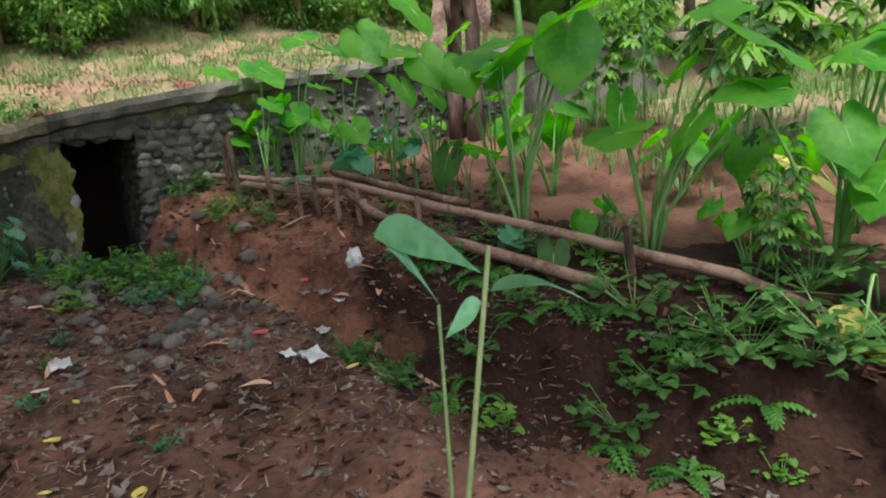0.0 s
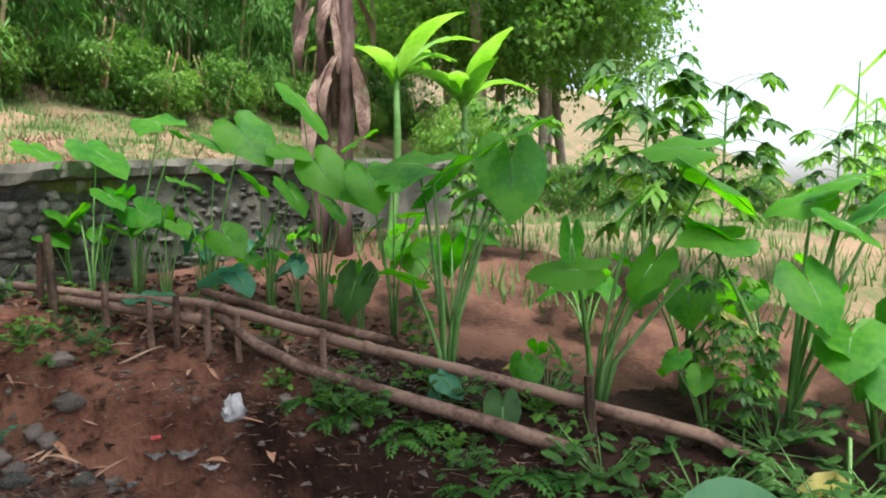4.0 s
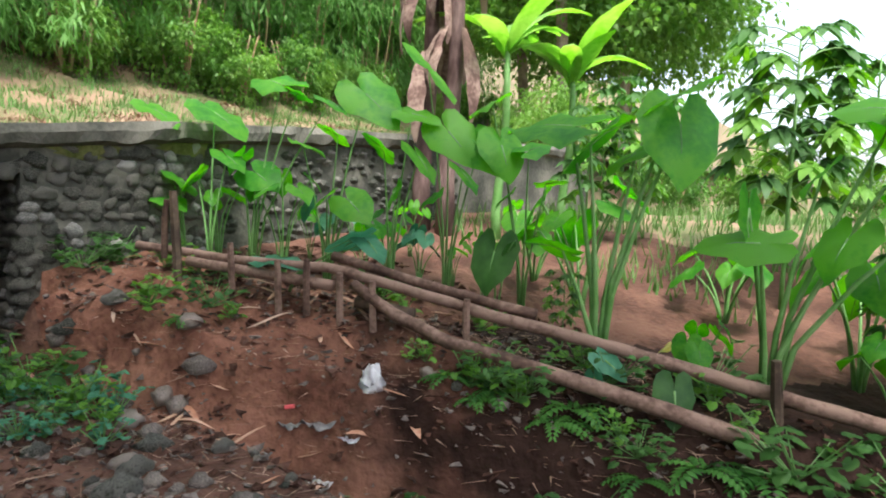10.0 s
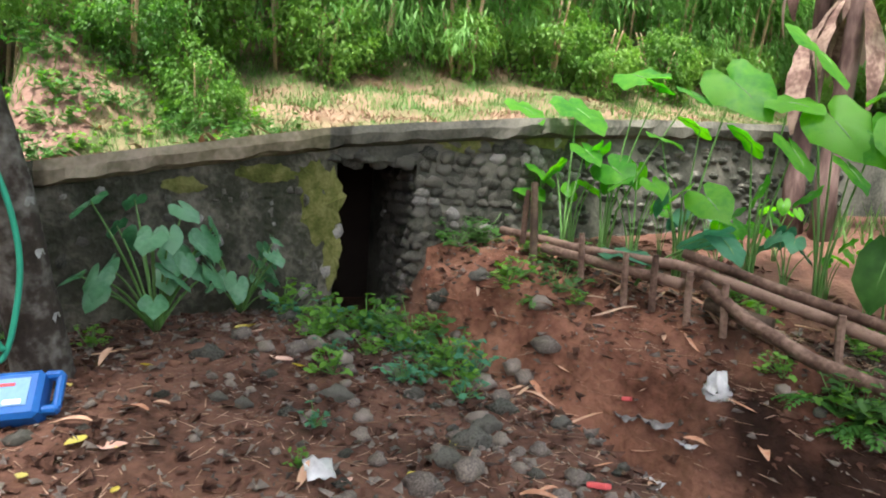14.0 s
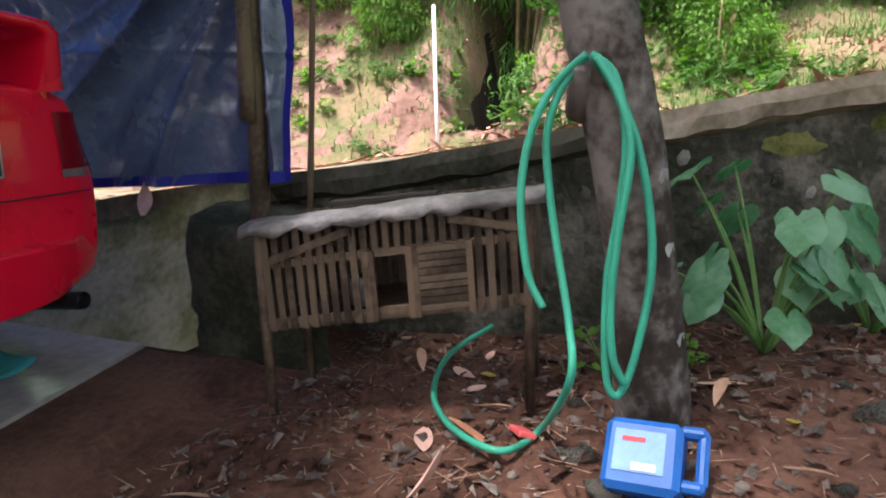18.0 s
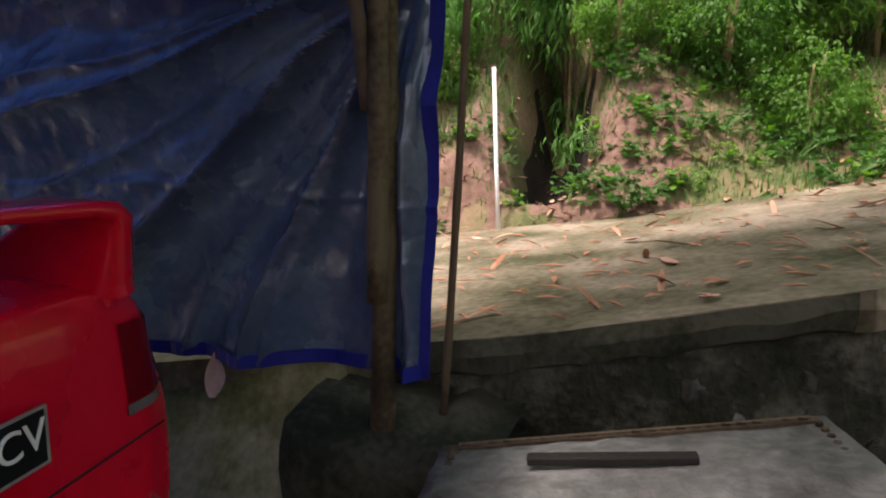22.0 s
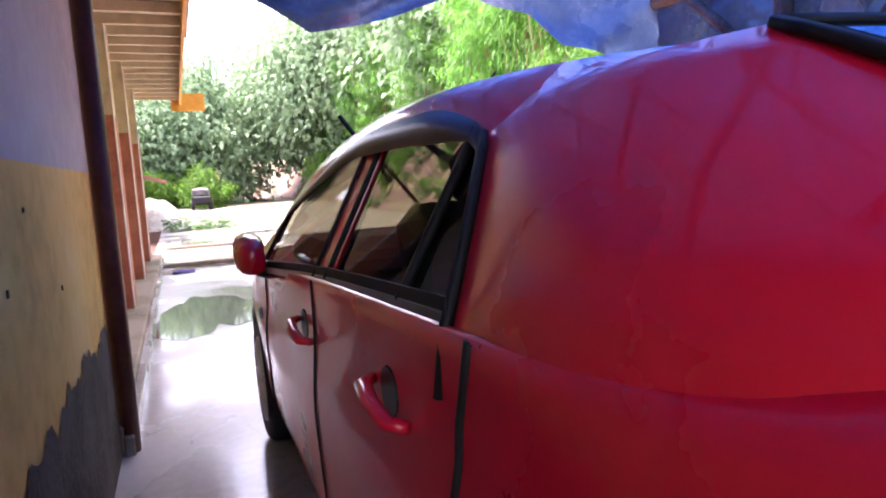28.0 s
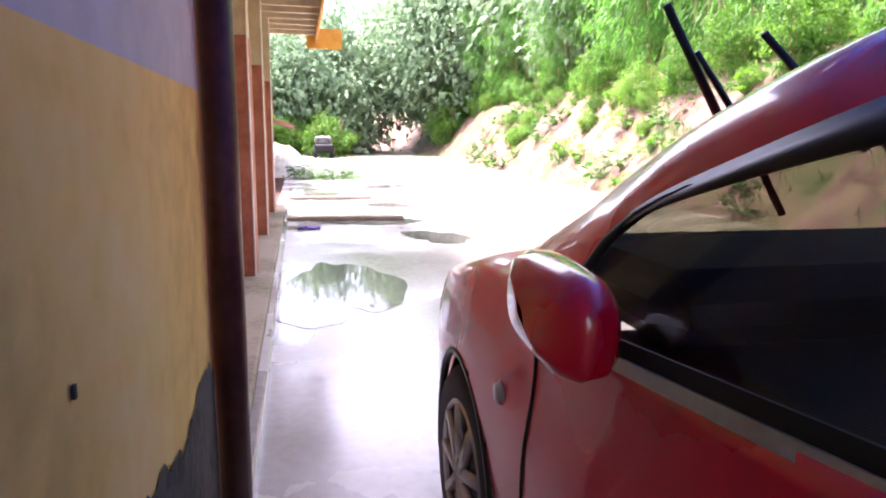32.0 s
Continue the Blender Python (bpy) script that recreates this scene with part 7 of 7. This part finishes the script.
for x, y, s in ((1.6, -3.5, 1), (1.3, -3.65, 0.9), (1.75, -3.75, 0.9), (1.0, -3.8, 0.9), (0.77, -3.86, 0.8), (1.9, -3.0, 1), (1.45, -3.2, 0.8), (1.15, -3.4, 0.7), (1.2, -4.25, 0.9), (-0.6, -5.15, 0.8), (-0.4, -5.05, 0.9), (-0.15, -5.0, 0.7), (-1.05, -5.3, 0.9), (0.0, -2.9, 0.4), (1.2, -1.75, 0.8), (1.35, -2.0, 0.7), (0.35, -5.35, 0.8), (-0.1, -5.5, 0.7), (0.6, -5.4, 0.7), (1.5, -4.5, 0.9), (1.35, -4.62, 0.8), (-1.3, -5.75, 0.9), (-0.7, -5.6, 0.9), (0.85, -4.55, 0.6)):
    put(w0, x, y, rnd.uniform(0, 6), s * rnd.uniform(0.8, 1.2))
move(w1, 1.4, -3.75)
for x, y, s in ((-0.45, -5.12, 0.7), (-0.62, -5.2, 0.7), (-1.7, -5.6, 1.0), (-2.1, -5.8, 1.1), (-2.6, -6.0, 1.2), (1.0, -4.5, 0.7), (1.25, -4.75, 0.6), (0.9, -3.7, 0.5), (-0.9, -5.5, 0.7), (-2.3, -6.3, 1.2), (-2.9, -6.1, 1.2), (-1.2, -6.0, 0.9), (1.95, -4.2, 0.8), (2.0, -4.4, 0.8)):
    put(w1, x, y, rnd.uniform(0, 6), s)
move(w2, 0.9, -3.95)
for x, y, s in ((0.55, -3.75, 0.8), (1.15, -3.95, 1.0), (0.75, -3.6, 0.7), (1.6, -3.3, 0.9), (0.3, -3.0, 0.5), (-0.5, -2.8, 0.5), (-1.3, -3.2, 0.4)):
    put(w2, x, y, rnd.uniform(0, 6), s)
for i in range(44):
    q = LOG_A + LOG_DIR * rnd.uniform(1.8, 6.2) + LOG_OUT * rnd.uniform(-0.75, -0.1)
    put((w1, f0, w1, w0)[i % 4], q.x, q.y, rnd.uniform(0, 6), rnd.uniform(0.45, 0.9))
for i in range(16):
    put((w0, w2)[i % 2], rnd.uniform(0.7, 2.0), rnd.uniform(-3.95, -2.9), rnd.uniform(0, 6), rnd.uniform(0.5, 0.9))

# ---- trees and bamboo ----
def spray_crown(seed, clusters, leaves, size, leaf_len, leaf_w, droop, shape):
    """Many small leaves in loose sprays; shape gives each spray's centre."""
    rnd = random.Random(seed)
    sh = Shell()
    for c in range(clusters):
        o = shape(rnd)
        out = Vector((o.x, o.y, 0)).normalized() if (o.x or o.y) else Vector((1, 0, 0))
        spread = size * rnd.uniform(0.6, 1.3)
        for i in range(leaves):
            p = o + Vector((rnd.gauss(0, 1), rnd.gauss(0, 1), rnd.gauss(0, 0.8))) * spread * 0.5
            d = Vector((rnd.uniform(-1, 1), rnd.uniform(-1, 1), rnd.uniform(-1, 0.5) - droop)) + out * 0.6
            d.normalize()
            s = d.cross(Vector((rnd.uniform(-0.4, 0.4), rnd.uniform(-0.4, 0.4), 1))).normalized()
            L, w = leaf_len * rnd.uniform(0.6, 1.3), leaf_w * rnd.uniform(0.7, 1.2)
            k = len(sh.v)
            m = p + d * L * 0.45
            n = s.cross(d) * w * 0.4
            sh.v += [tuple(p), tuple(m + s * w / 2 + n), tuple(p + d * L - n), tuple(m - s * w / 2 + n)]
            sh.f.append((k, k + 1, k + 2, k + 3))
    return sh


def bush_shape(w, h, base=0.0):
    def f(rnd):
        while True:
            x, y, z = rnd.uniform(-1, 1), rnd.uniform(-1, 1), rnd.uniform(0, 1)
            if x * x + y * y < (0.35 + 0.65 * math.sin(math.pi * min(0.15 + z * 0.85, 1))) ** 2:
                return Vector((x * w, y * w, base + z * h))
    return f


LEAF_BAMBOO = surface("bamboo_leaf", (0.045, 0.135, 0.03), (0.08, 0.20, 0.045), (0.14, 0.29, 0.075), size=0.8, fine=5, rough=0.5, bump=0.0, spread=0.3, translucent=0.5, local=False)
LEAF_TREE = surface("tree_leaf", (0.04, 0.11, 0.022), (0.08, 0.18, 0.035), (0.14, 0.26, 0.055), size=0.8, fine=5, rough=0.5, bump=0.0, spread=0.3, translucent=0.5, local=False)


def grove(name, seed, w, h, base, mat_l, leaf_len, leaf_w, droop, clusters, leaves, label, category, group, culms=6):
    ob = thing(name, (0, 0, 0), label, category, group)
    rnd = random.Random(seed)
    for i in range(culms):
        a, r = rnd.uniform(0, 6.28), w * rnd.uniform(0.0, 0.5)
        top = Vector((math.cos(a) * (r + w * 0.3), math.sin(a) * (r + w * 0.3), base + h * rnd.uniform(0.7, 0.95)))
        foot = Vector((math.cos(a) * r * 0.6, math.sin(a) * r * 0.6, -0.3))
        rr = 0.035 if culms > 3 else 0.13
        part("culm" if culms > 3 else "trunk", Shell().tube(arc(foot, top, 0.2, 8), [rr * (1 - 0.06 * k) for k in range(9)], 7), BAMBOO if culms > 3 else BARKPALE, ob, "", True)
    part("crown", spray_crown(seed, clusters, leaves, 0.55 * w / 2, leaf_len, leaf_w, droop, bush_shape(w, h, base)), mat_l, ob, "dense hanging leaves" if droop > 0.5 else "")
    return ob


BARKPALE = surface("pale_trunk_bark", (0.10, 0.075, 0.055), (0.22, 0.17, 0.13), (0.36, 0.30, 0.24), size=3, fine=25, rough=0.9, bump=0.5)
bam = [grove("bamboo_clump", 41, 1.5, 5.5, 0.0, LEAF_BAMBOO, 0.26, 0.034, 0.9, 130, 60, "dense bamboo clump with drooping narrow leaves", "bamboo", "hillside bamboo"), grove("bamboo_clump", 42, 1.8, 6.5, 0.2, LEAF_BAMBOO, 0.24, 0.036, 0.8, 140, 60, "tall bamboo clump with hanging leaf sprays", "bamboo", "hillside bamboo")]
shrub = grove("shrub", 43, 1.1, 2.0, -0.1, LEAF_TREE, 0.15, 0.065, 0.3, 80, 50, "leafy dark green hillside shrub", "shrub", "hillside shrubs", 4)
broad = grove("tree", 44, 2.6, 6.0, 2.2, LEAF_TREE, 0.20, 0.10, 0.2, 160, 60, "tall broad-leaved tree with a pale trunk", "tree", "trees", 1)
# paler leaf for the far trees: distance haze is put into the colour
LEAF_FAR = surface("far_leaf_haze_tint", (0.12, 0.20, 0.11), (0.18, 0.27, 0.16), (0.26, 0.36, 0.22), size=0.3, fine=2, rough=0.7, bump=0.0, spread=0.3, translucent=0.3, local=False)
far_tree = grove("tree", 45, 4.5, 8.0, 1.5, LEAF_FAR, 0.40, 0.22, 0.4, 300, 60, "distant green tree behind the fields, haze painted into its leaves", "tree", "far trees", 1)
rnd = random.Random(77)
first = {id(bam[0]): True, id(bam[1]): True, id(shrub): True, id(broad): True, id(far_tree): True}


def plant(ob, x, y, s, turn=None, dz=0.0):
    turn = rnd.uniform(0, 6.28) if turn is None else turn
    m = Matrix.Translation((x, y, ground_z(x, y) + dz)) @ Euler((0, 0, turn)).to_matrix().to_4x4() @ Matrix.Scale(s, 4)
    if first.get(id(ob)):
        first[id(ob)] = False
        ob.matrix_basis = m
        return ob
    return copy_thing(ob, m)


# bamboo above the grassy slope
y = -2.2
while y > -22:
    fx = foot_x(y)
    plant(bam[rnd.randrange(2)], fx + 4.6 + rnd.uniform(-0.5, 0.7), y, rnd.uniform(0.85, 1.15))
    plant(bam[rnd.randrange(2)], fx + 7.2 + rnd.uniform(-0.5, 0.7), y + 0.6, rnd.uniform(1.0, 1.3))
    plant(shrub, fx + 3.7 + rnd.uniform(-0.3, 0.3), y + rnd.uniform(-0.6, 0.6), rnd.uniform(0.6, 1.0))
    y -= 1.55
# above the cut bank and the gully
for x, y, s in ((7.7, 2.2, 0.62), (7.6, 1.2, 0.5), (8.3, 0.3, 0.7), (8.2, -0.7, 0.7), (8.6, -1.5, 0.75), (7.9, 3.5, 0.75), (8.2, 5.0, 0.8), (9.8, 1.0, 1.0), (9.8, 3.0, 1.0), (9.6, -0.9, 1.0)):
    plant(bam[rnd.randrange(2)], x, y, s)
for x, y, s in ((6.9, 1.7, 0.5), (7.3, -1.5, 0.7), (7.0, -2.3, 0.6), (7.7, 4.3, 0.7), (7.5, 2.9, 0.6), (7.2, -0.4, 0.5)):
    plant(shrub, x, y, s)
y = 6.5
while y < 46:
    fx = foot_x(y)
    plant(bam[rnd.randrange(2)], fx + 3.6 + rnd.uniform(-0.4, 0.6), y, rnd.uniform(0.8, 1.15))
    plant(shrub, fx + 2.3 + rnd.uniform(-0.5, 0.5), y + rnd.uniform(-0.8, 0.8), rnd.uniform(0.5, 0.9))
    if y > 14:
        plant(bam[rnd.randrange(2)], fx + 6.5, y + 1.0, rnd.uniform(1.2, 1.6))
    y += 2.1 if y < 20 else 3.2
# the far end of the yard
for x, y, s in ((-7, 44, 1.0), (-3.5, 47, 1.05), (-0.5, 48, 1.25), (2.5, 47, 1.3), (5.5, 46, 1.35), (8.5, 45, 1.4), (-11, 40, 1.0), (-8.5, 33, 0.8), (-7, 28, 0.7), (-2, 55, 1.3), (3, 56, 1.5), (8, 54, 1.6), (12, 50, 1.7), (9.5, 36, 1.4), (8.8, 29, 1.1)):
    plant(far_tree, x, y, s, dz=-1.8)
for i in range(12):
    plant(shrub, -6 + i * 1.3, 42 + 2 * math.sin(i * 2.1), rnd.uniform(1.2, 1.8))
# behind the garden
for x, y, s in ((4.0, -14.0, 1.0), (4.3, -16.5, 1.0), (5.2, -18.5, 1.2), (5.8, -15.5, 1.1), (5.4, -21, 1.2), (7.5, -20, 1.3)):
    plant(broad, x, y, s)
for x, y, s in ((2.9, -11.5, 0.7), (4.0, -12.5, 0.8), (2.0, -13.5, 0.7), (0.8, -14.5, 0.7), (-0.6, -15.5, 0.6)):
    plant(shrub, x, y, s)
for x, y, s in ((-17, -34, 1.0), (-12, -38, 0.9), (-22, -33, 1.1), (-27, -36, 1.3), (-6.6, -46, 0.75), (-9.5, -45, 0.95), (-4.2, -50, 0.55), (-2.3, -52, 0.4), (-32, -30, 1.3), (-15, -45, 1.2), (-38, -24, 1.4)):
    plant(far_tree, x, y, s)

# grass and straw on the slope
grass, straw = Shell(), Shell()
rnd = random.Random(21)
for i in range(46000):
    y = rnd.uniform(-15, 3.2) if i % 3 else rnd.uniform(3.2, 22)
    d = rnd.uniform(-0.05, 4.4) if y < -1.5 else rnd.uniform(-0.05, 2.9)
    x = foot_x(y) + d
    if y > -1.5 and abs(y - 0.3) < 0.5 and 0.5 < d < 2.0:
        continue
    patch = nz(x * 0.8, y * 0.8, 11)
    if y > -1.2 and patch < 0.05 and rnd.random() < 0.75:
        continue
    z = ground_z(x, y)
    a, L = rnd.uniform(0, 6.28), rnd.uniform(0.04, 0.13) + 0.16 * max(0.0, nz(x * 2.1, y * 2.1, 31))
    lean = rnd.uniform(0.1, 0.7)
    tip = (x + math.cos(a) * L * lean, y + math.sin(a) * L * lean, z + L)
    w = rnd.uniform(0.006, 0.014)
    target = straw if (patch + 0.5 * nz(x * 3, y * 3, 27) + rnd.uniform(-0.3, 0.3)) < -0.10 else grass
    if target is straw:
        tip = (x + math.cos(a) * L * 1.6, y + math.sin(a) * L * 1.6, z + 0.03 + L * 0.25)
    target.add([(x - math.sin(a) * w, y + math.cos(a) * w, z - 0.01), (x + math.sin(a) * w, y - math.cos(a) * w, z - 0.01), tip], [(0, 1, 2)])
for i in range(7000):
    x, y = rnd.uniform(-6, 2.0), rnd.uniform(-13, -7.2)
    if x > edge_x(y) - 0.1 or nz(x * 0.6, y * 0.6, 5) < -0.1:
        continue
    z, a, L = ground_z(x, y), rnd.uniform(0, 6.28), rnd.uniform(0.08, 0.25)
    grass.add([(x - math.sin(a) * 0.01, y + math.cos(a) * 0.01, z), (x + math.sin(a) * 0.01, y - math.cos(a) * 0.01, z), (x + math.cos(a) * L * 0.4, y + math.sin(a) * L * 0.4, z + L)], [(0, 1, 2)])
for i in range(1500):
    s, m = rnd.uniform(-0.2, 3.5), rnd.uniform(-0.6, 0.6)
    p = LOG_A + LOG_DIR * s + LOG_OUT * m
    z, a, L = ground_z(p.x, p.y), rnd.uniform(0, 6.28), rnd.uniform(0.04, 0.16)
    straw.add([(p.x - math.sin(a) * 0.004, p.y + math.cos(a) * 0.004, z + 0.004), (p.x + math.sin(a) * 0.004, p.y - math.cos(a) * 0.004, z + 0.004), (p.x + math.cos(a) * L, p.y + math.sin(a) * L, z + 0.012)], [(0, 1, 2)])
for i in range(2200):
    x, y = rnd.uniform(-1.8, 2.0), rnd.uniform(-4.2, -0.5)
    if x > edge_x(y) - 0.06:
        continue
    z, a, L = ground_z(x, y), rnd.uniform(0, 6.28), rnd.uniform(0.03, 0.14)
    straw.add([(x - math.sin(a) * 0.003, y + math.cos(a) * 0.003, z + 0.006), (x + math.sin(a) * 0.003, y - math.cos(a) * 0.003, z + 0.006), (x + math.cos(a) * L, y + math.sin(a) * L, z + 0.015)], [(0, 1, 2)])
single("grass", grass, GRASS, "short patchy green grass on the slopes", "grass", kind="stuff", base=(0, 0, 0))
single("dry_straw", straw, STRAW, "scattered dry straw and bamboo litter", "straw", kind="stuff", base=(0, 0, 0))
# weeds along the cut bank
for i in range(46):
    y = rnd.uniform(-3.5, 3.0) if i < 30 else rnd.uniform(6, 20)
    d = rnd.uniform(0.05, 2.3)
    if abs(y - 0.3) < 0.45 and d > 0.4:
        continue
    x = foot_x(y) + d
    put(w0 if i % 2 else w1, x, y, rnd.uniform(0, 6), rnd.uniform(0.7, 1.5))

for i in range(60):
    y = rnd.uniform(5.0, 34)
    x = foot_x(y) + rnd.uniform(0.1, 2.4)
    put(w0 if i % 3 else w1, x, y, rnd.uniform(0, 6), rnd.uniform(1.2, 2.6))
for i in range(26):
    y = rnd.uniform(3.5, 30)
    plant(shrub, foot_x(y) + rnd.uniform(0.7, 2.4), y, rnd.uniform(0.22, 0.42))
for i in range(70):
    y = rnd.uniform(-2.6, 3.2)
    d = rnd.uniform(0.05, 1.9)
    if abs(y - 0.3) < 0.4 and d > 0.35:
        continue
    put((w0, w1, w0, f0)[i % 4], foot_x(y) + d, y, rnd.uniform(0, 6), rnd.uniform(0.5, 1.2))
for i in range(60):
    y = rnd.uniform(-3.0, 3.2)
    x = foot_x(y) + rnd.uniform(0.1, 1.8)
    litter(x, y, ground_z(x, y) + 0.02, rnd.choice((0, 1, 1, 2, 4)), rnd.uniform(0.8, 1.8), rnd.uniform(0, 6.3), "the cut bank")
for x, y, s in ((7.0, 1.9, 0.36),):
    plant(bam[rnd.randrange(2)], x, y, s, dz=-0.1)
pipe = thing("white_pole", (5.45, 0.45, 0.60), "thin white plastic pole leaning on the cut bank", "pole")
part("pole", Shell().tube([(5.44, 0.50, 0.58), (5.58, 0.58, 1.3), (5.74, 0.67, 2.2)], [0.022, 0.021, 0.019], 8), WHITE, pipe, "", True)

# ---- yard in front of the house ----
WATER = plain("puddle_water", (0.10, 0.095, 0.085), 0.045)


def puddle(cx, cy, rx, ry, seed):
    pts = []
    for k in range(48):
        a = 2 * math.pi * k / 48
        r = 1 + 0.22 * math.sin(2 * a + seed) + 0.13 * math.sin(3 * a + 2.3 * seed) + 0.06 * math.sin(7 * a + seed) + 0.04 * math.sin(11 * a)
        pts.append((cx + rx * r * math.cos(a), cy + ry * r * math.sin(a), 0.0035))
    return single("puddle", Shell().add(pts, [tuple(range(48))]), WATER, "shallow rain puddle on the concrete yard", "puddle", "puddles")


for p in ((-0.95, 7.0, 0.42, 1.15, 1), (0.4, 9.5, 0.35, 0.5, 3), (0.3, 13.2, 0.5, 0.35, 4), (-0.8, 15.5, 0.5, 0.4, 5), (0.9, 17.5, 0.7, 0.5, 6), (2.0, 12.0, 0.5, 0.5, 7), (-0.2, 11.0, 0.6, 0.4, 8)):
    puddle(*p)
for y, x1 in ((11.25, 0.25), (14.35, 0.1)):
    single("kerb_strip", Shell().block(((-1.42 + x1) / 2, y, 0.03), (x1 + 1.42, 0.10, 0.06), None, 0.01), CONCRETE, "low concrete strip across the wet yard", "kerb", "kerb strips")
rows = [[(-1.28 + 0.30 * u, 10.3 + 0.22 * v, 0.015 + 0.05 * abs(nz(u * 4, v * 4))) for u in np.linspace(0, 1, 9)] for v in np.linspace(0, 1, 8)]
single("rag", Shell().sheet(rows).thicken(0.004), plain("purple_blue_cloth", (0.09, 0.06, 0.30), 0.9), "crumpled purple-blue rag on the wet concrete", "rag", smooth=True)
heap = Shell()
rows = [[(-1.9 + 1.5 * math.cos(a) * math.cos(b) * 0.6, 22 + 1.2 * math.sin(a) * math.cos(b), 0.9 * math.sin(b) * (1 + 0.2 * nz(a * 2, b * 3))) for a in np.linspace(0, 2 * math.pi, 25)] for b in np.linspace(0, 1.57, 8)]
single("sheet_cover", Shell().sheet(rows), BAG, "heap under a crumpled white sheet", "heap", smooth=True)
shed = thing("shed", (-2.9, 19, 0), "small far shed with a sagging tiled roof", "shed")
part("wall", Shell().block((-3.0, 19, 0.8), (1.6, 4.5, 1.6)), CREAM, shed)
part("roof", Shell().block((-2.6, 19, 1.75), (2.6, 5.0, 0.08), Euler((0, radians(16), 0)).to_matrix()), ROOFTILE, shed)
for x, y, s in ((-0.5, 20.5, 0.35), (-0.1, 21.0, 0.28), (-0.9, 19.8, 0.25)):
    rock(x, y, s, 1, "dark boulder at the side of the yard")
for i in range(7):
    put(w1, -1.3 + 0.25 * i, 20 + 0.4 * (i % 3), i * 1.1, 1.6)
# far parked vehicle
jeep = thing("far_vehicle", (0.1, 38, 0), "small dark vehicle parked at the far end", "vehicle")
part("body", Shell().block((0.1, 38, 0.50), (1.0, 2.2, 0.45), None, 0.08), TRIM_BLACK, jeep)
part("cabin", Shell().block((0.1, 38.1, 0.92), (0.9, 1.3, 0.45), None, 0.10), SACK, jeep)
for sx in (-0.35, 0.55):
    for sy in (37.3, 38.7):
        part("wheel", Shell().tube([(sx - 0.08, sy, 0.24), (sx + 0.08, sy, 0.24)], 0.24, 12), RUBBER, jeep)

# unseen limbs and crown added to the yard tree to shade carport and yard
for q, r in (((0.9, -0.9, 5.4), 0.07), ((-2.0, -3.4, 5.6), 0.07), ((1.3, -2.2, 5.6), 0.06), ((-0.8, -4.6, 5.9), 0.05)):
    part("limb", Shell().tube(arc((0.465, -1.45, 4.3), q, 0.5, 7), [r * (1 - 0.09 * k) for k in range(8)], 7), BARK, tree, "", True)
# two added leaf masses that block sky light over ditch and coop
crown = spray_crown(91, 150, 60, 0.8, 0.20, 0.10, 0.2, bush_shape(2.1, 2.0, 4.7))
shade_lobe = spray_crown(92, 120, 60, 0.8, 0.20, 0.10, 0.2, bush_shape(2.0, 1.8, 3.9))
both = Shell().add([(p[0] - 2.6, p[1] - 3.1, p[2]) for p in crown.v], crown.f).add([(p[0] + 1.1, p[1] - 1.5, p[2]) for p in shade_lobe.v], shade_lobe.f)
part("crown", both, LEAF_TREE, tree, "unseen leafy crown added to shade the yard")

scoop = thing("dustpan", (0.46, 0.42, 0.0), "teal plastic dustpan lying on the concrete under the car", "dustpan")
TEAL = plain("teal_plastic", (0.04, 0.30, 0.30), 0.4)
rows = [[(0.46 + 0.11 * u, 0.42 + 0.12 * v, 0.012 + 0.05 * max(0.0, v) ** 2 + 0.03 * abs(u) ** 3) for u in np.linspace(-1, 1, 9)] for v in np.linspace(-1, 1, 7)]
part("pan", Shell().sheet(rows).thicken(0.004), TEAL, scoop, "", True)
part("handle", Shell().tube([(0.46, 0.52, 0.05), (0.45, 0.62, 0.06), (0.44, 0.74, 0.055)], [0.016, 0.014, 0.016], 8), TEAL, scoop, "", True)

# the car, the house and the far yard stand askew to the carport
TURN = Matrix.Translation((-0.774, 0.078, -0.015)) @ Matrix.Rotation(ASKEW, 4, "Z") @ Matrix.Translation((0.85, -0.1, 0))
YARD_KINDS = {"car", "house", "kerb_strip", "puddle", "rag", "shed", "sheet_cover", "far_vehicle", "pavement", "dustpan"}
for ob in list(bpy.data.objects):
    kind_name = ob.name.split(".")[0]
    far_plant = kind_name in ("tree", "shrub", "bamboo_clump", "rock", "weed") and ob.location.y > 12 and ob.location.x < foot_x(ob.location.y) - 0.3
    if ob.parent is None and (kind_name in YARD_KINDS or far_plant):
        ob.matrix_basis = TURN @ ob.matrix_basis
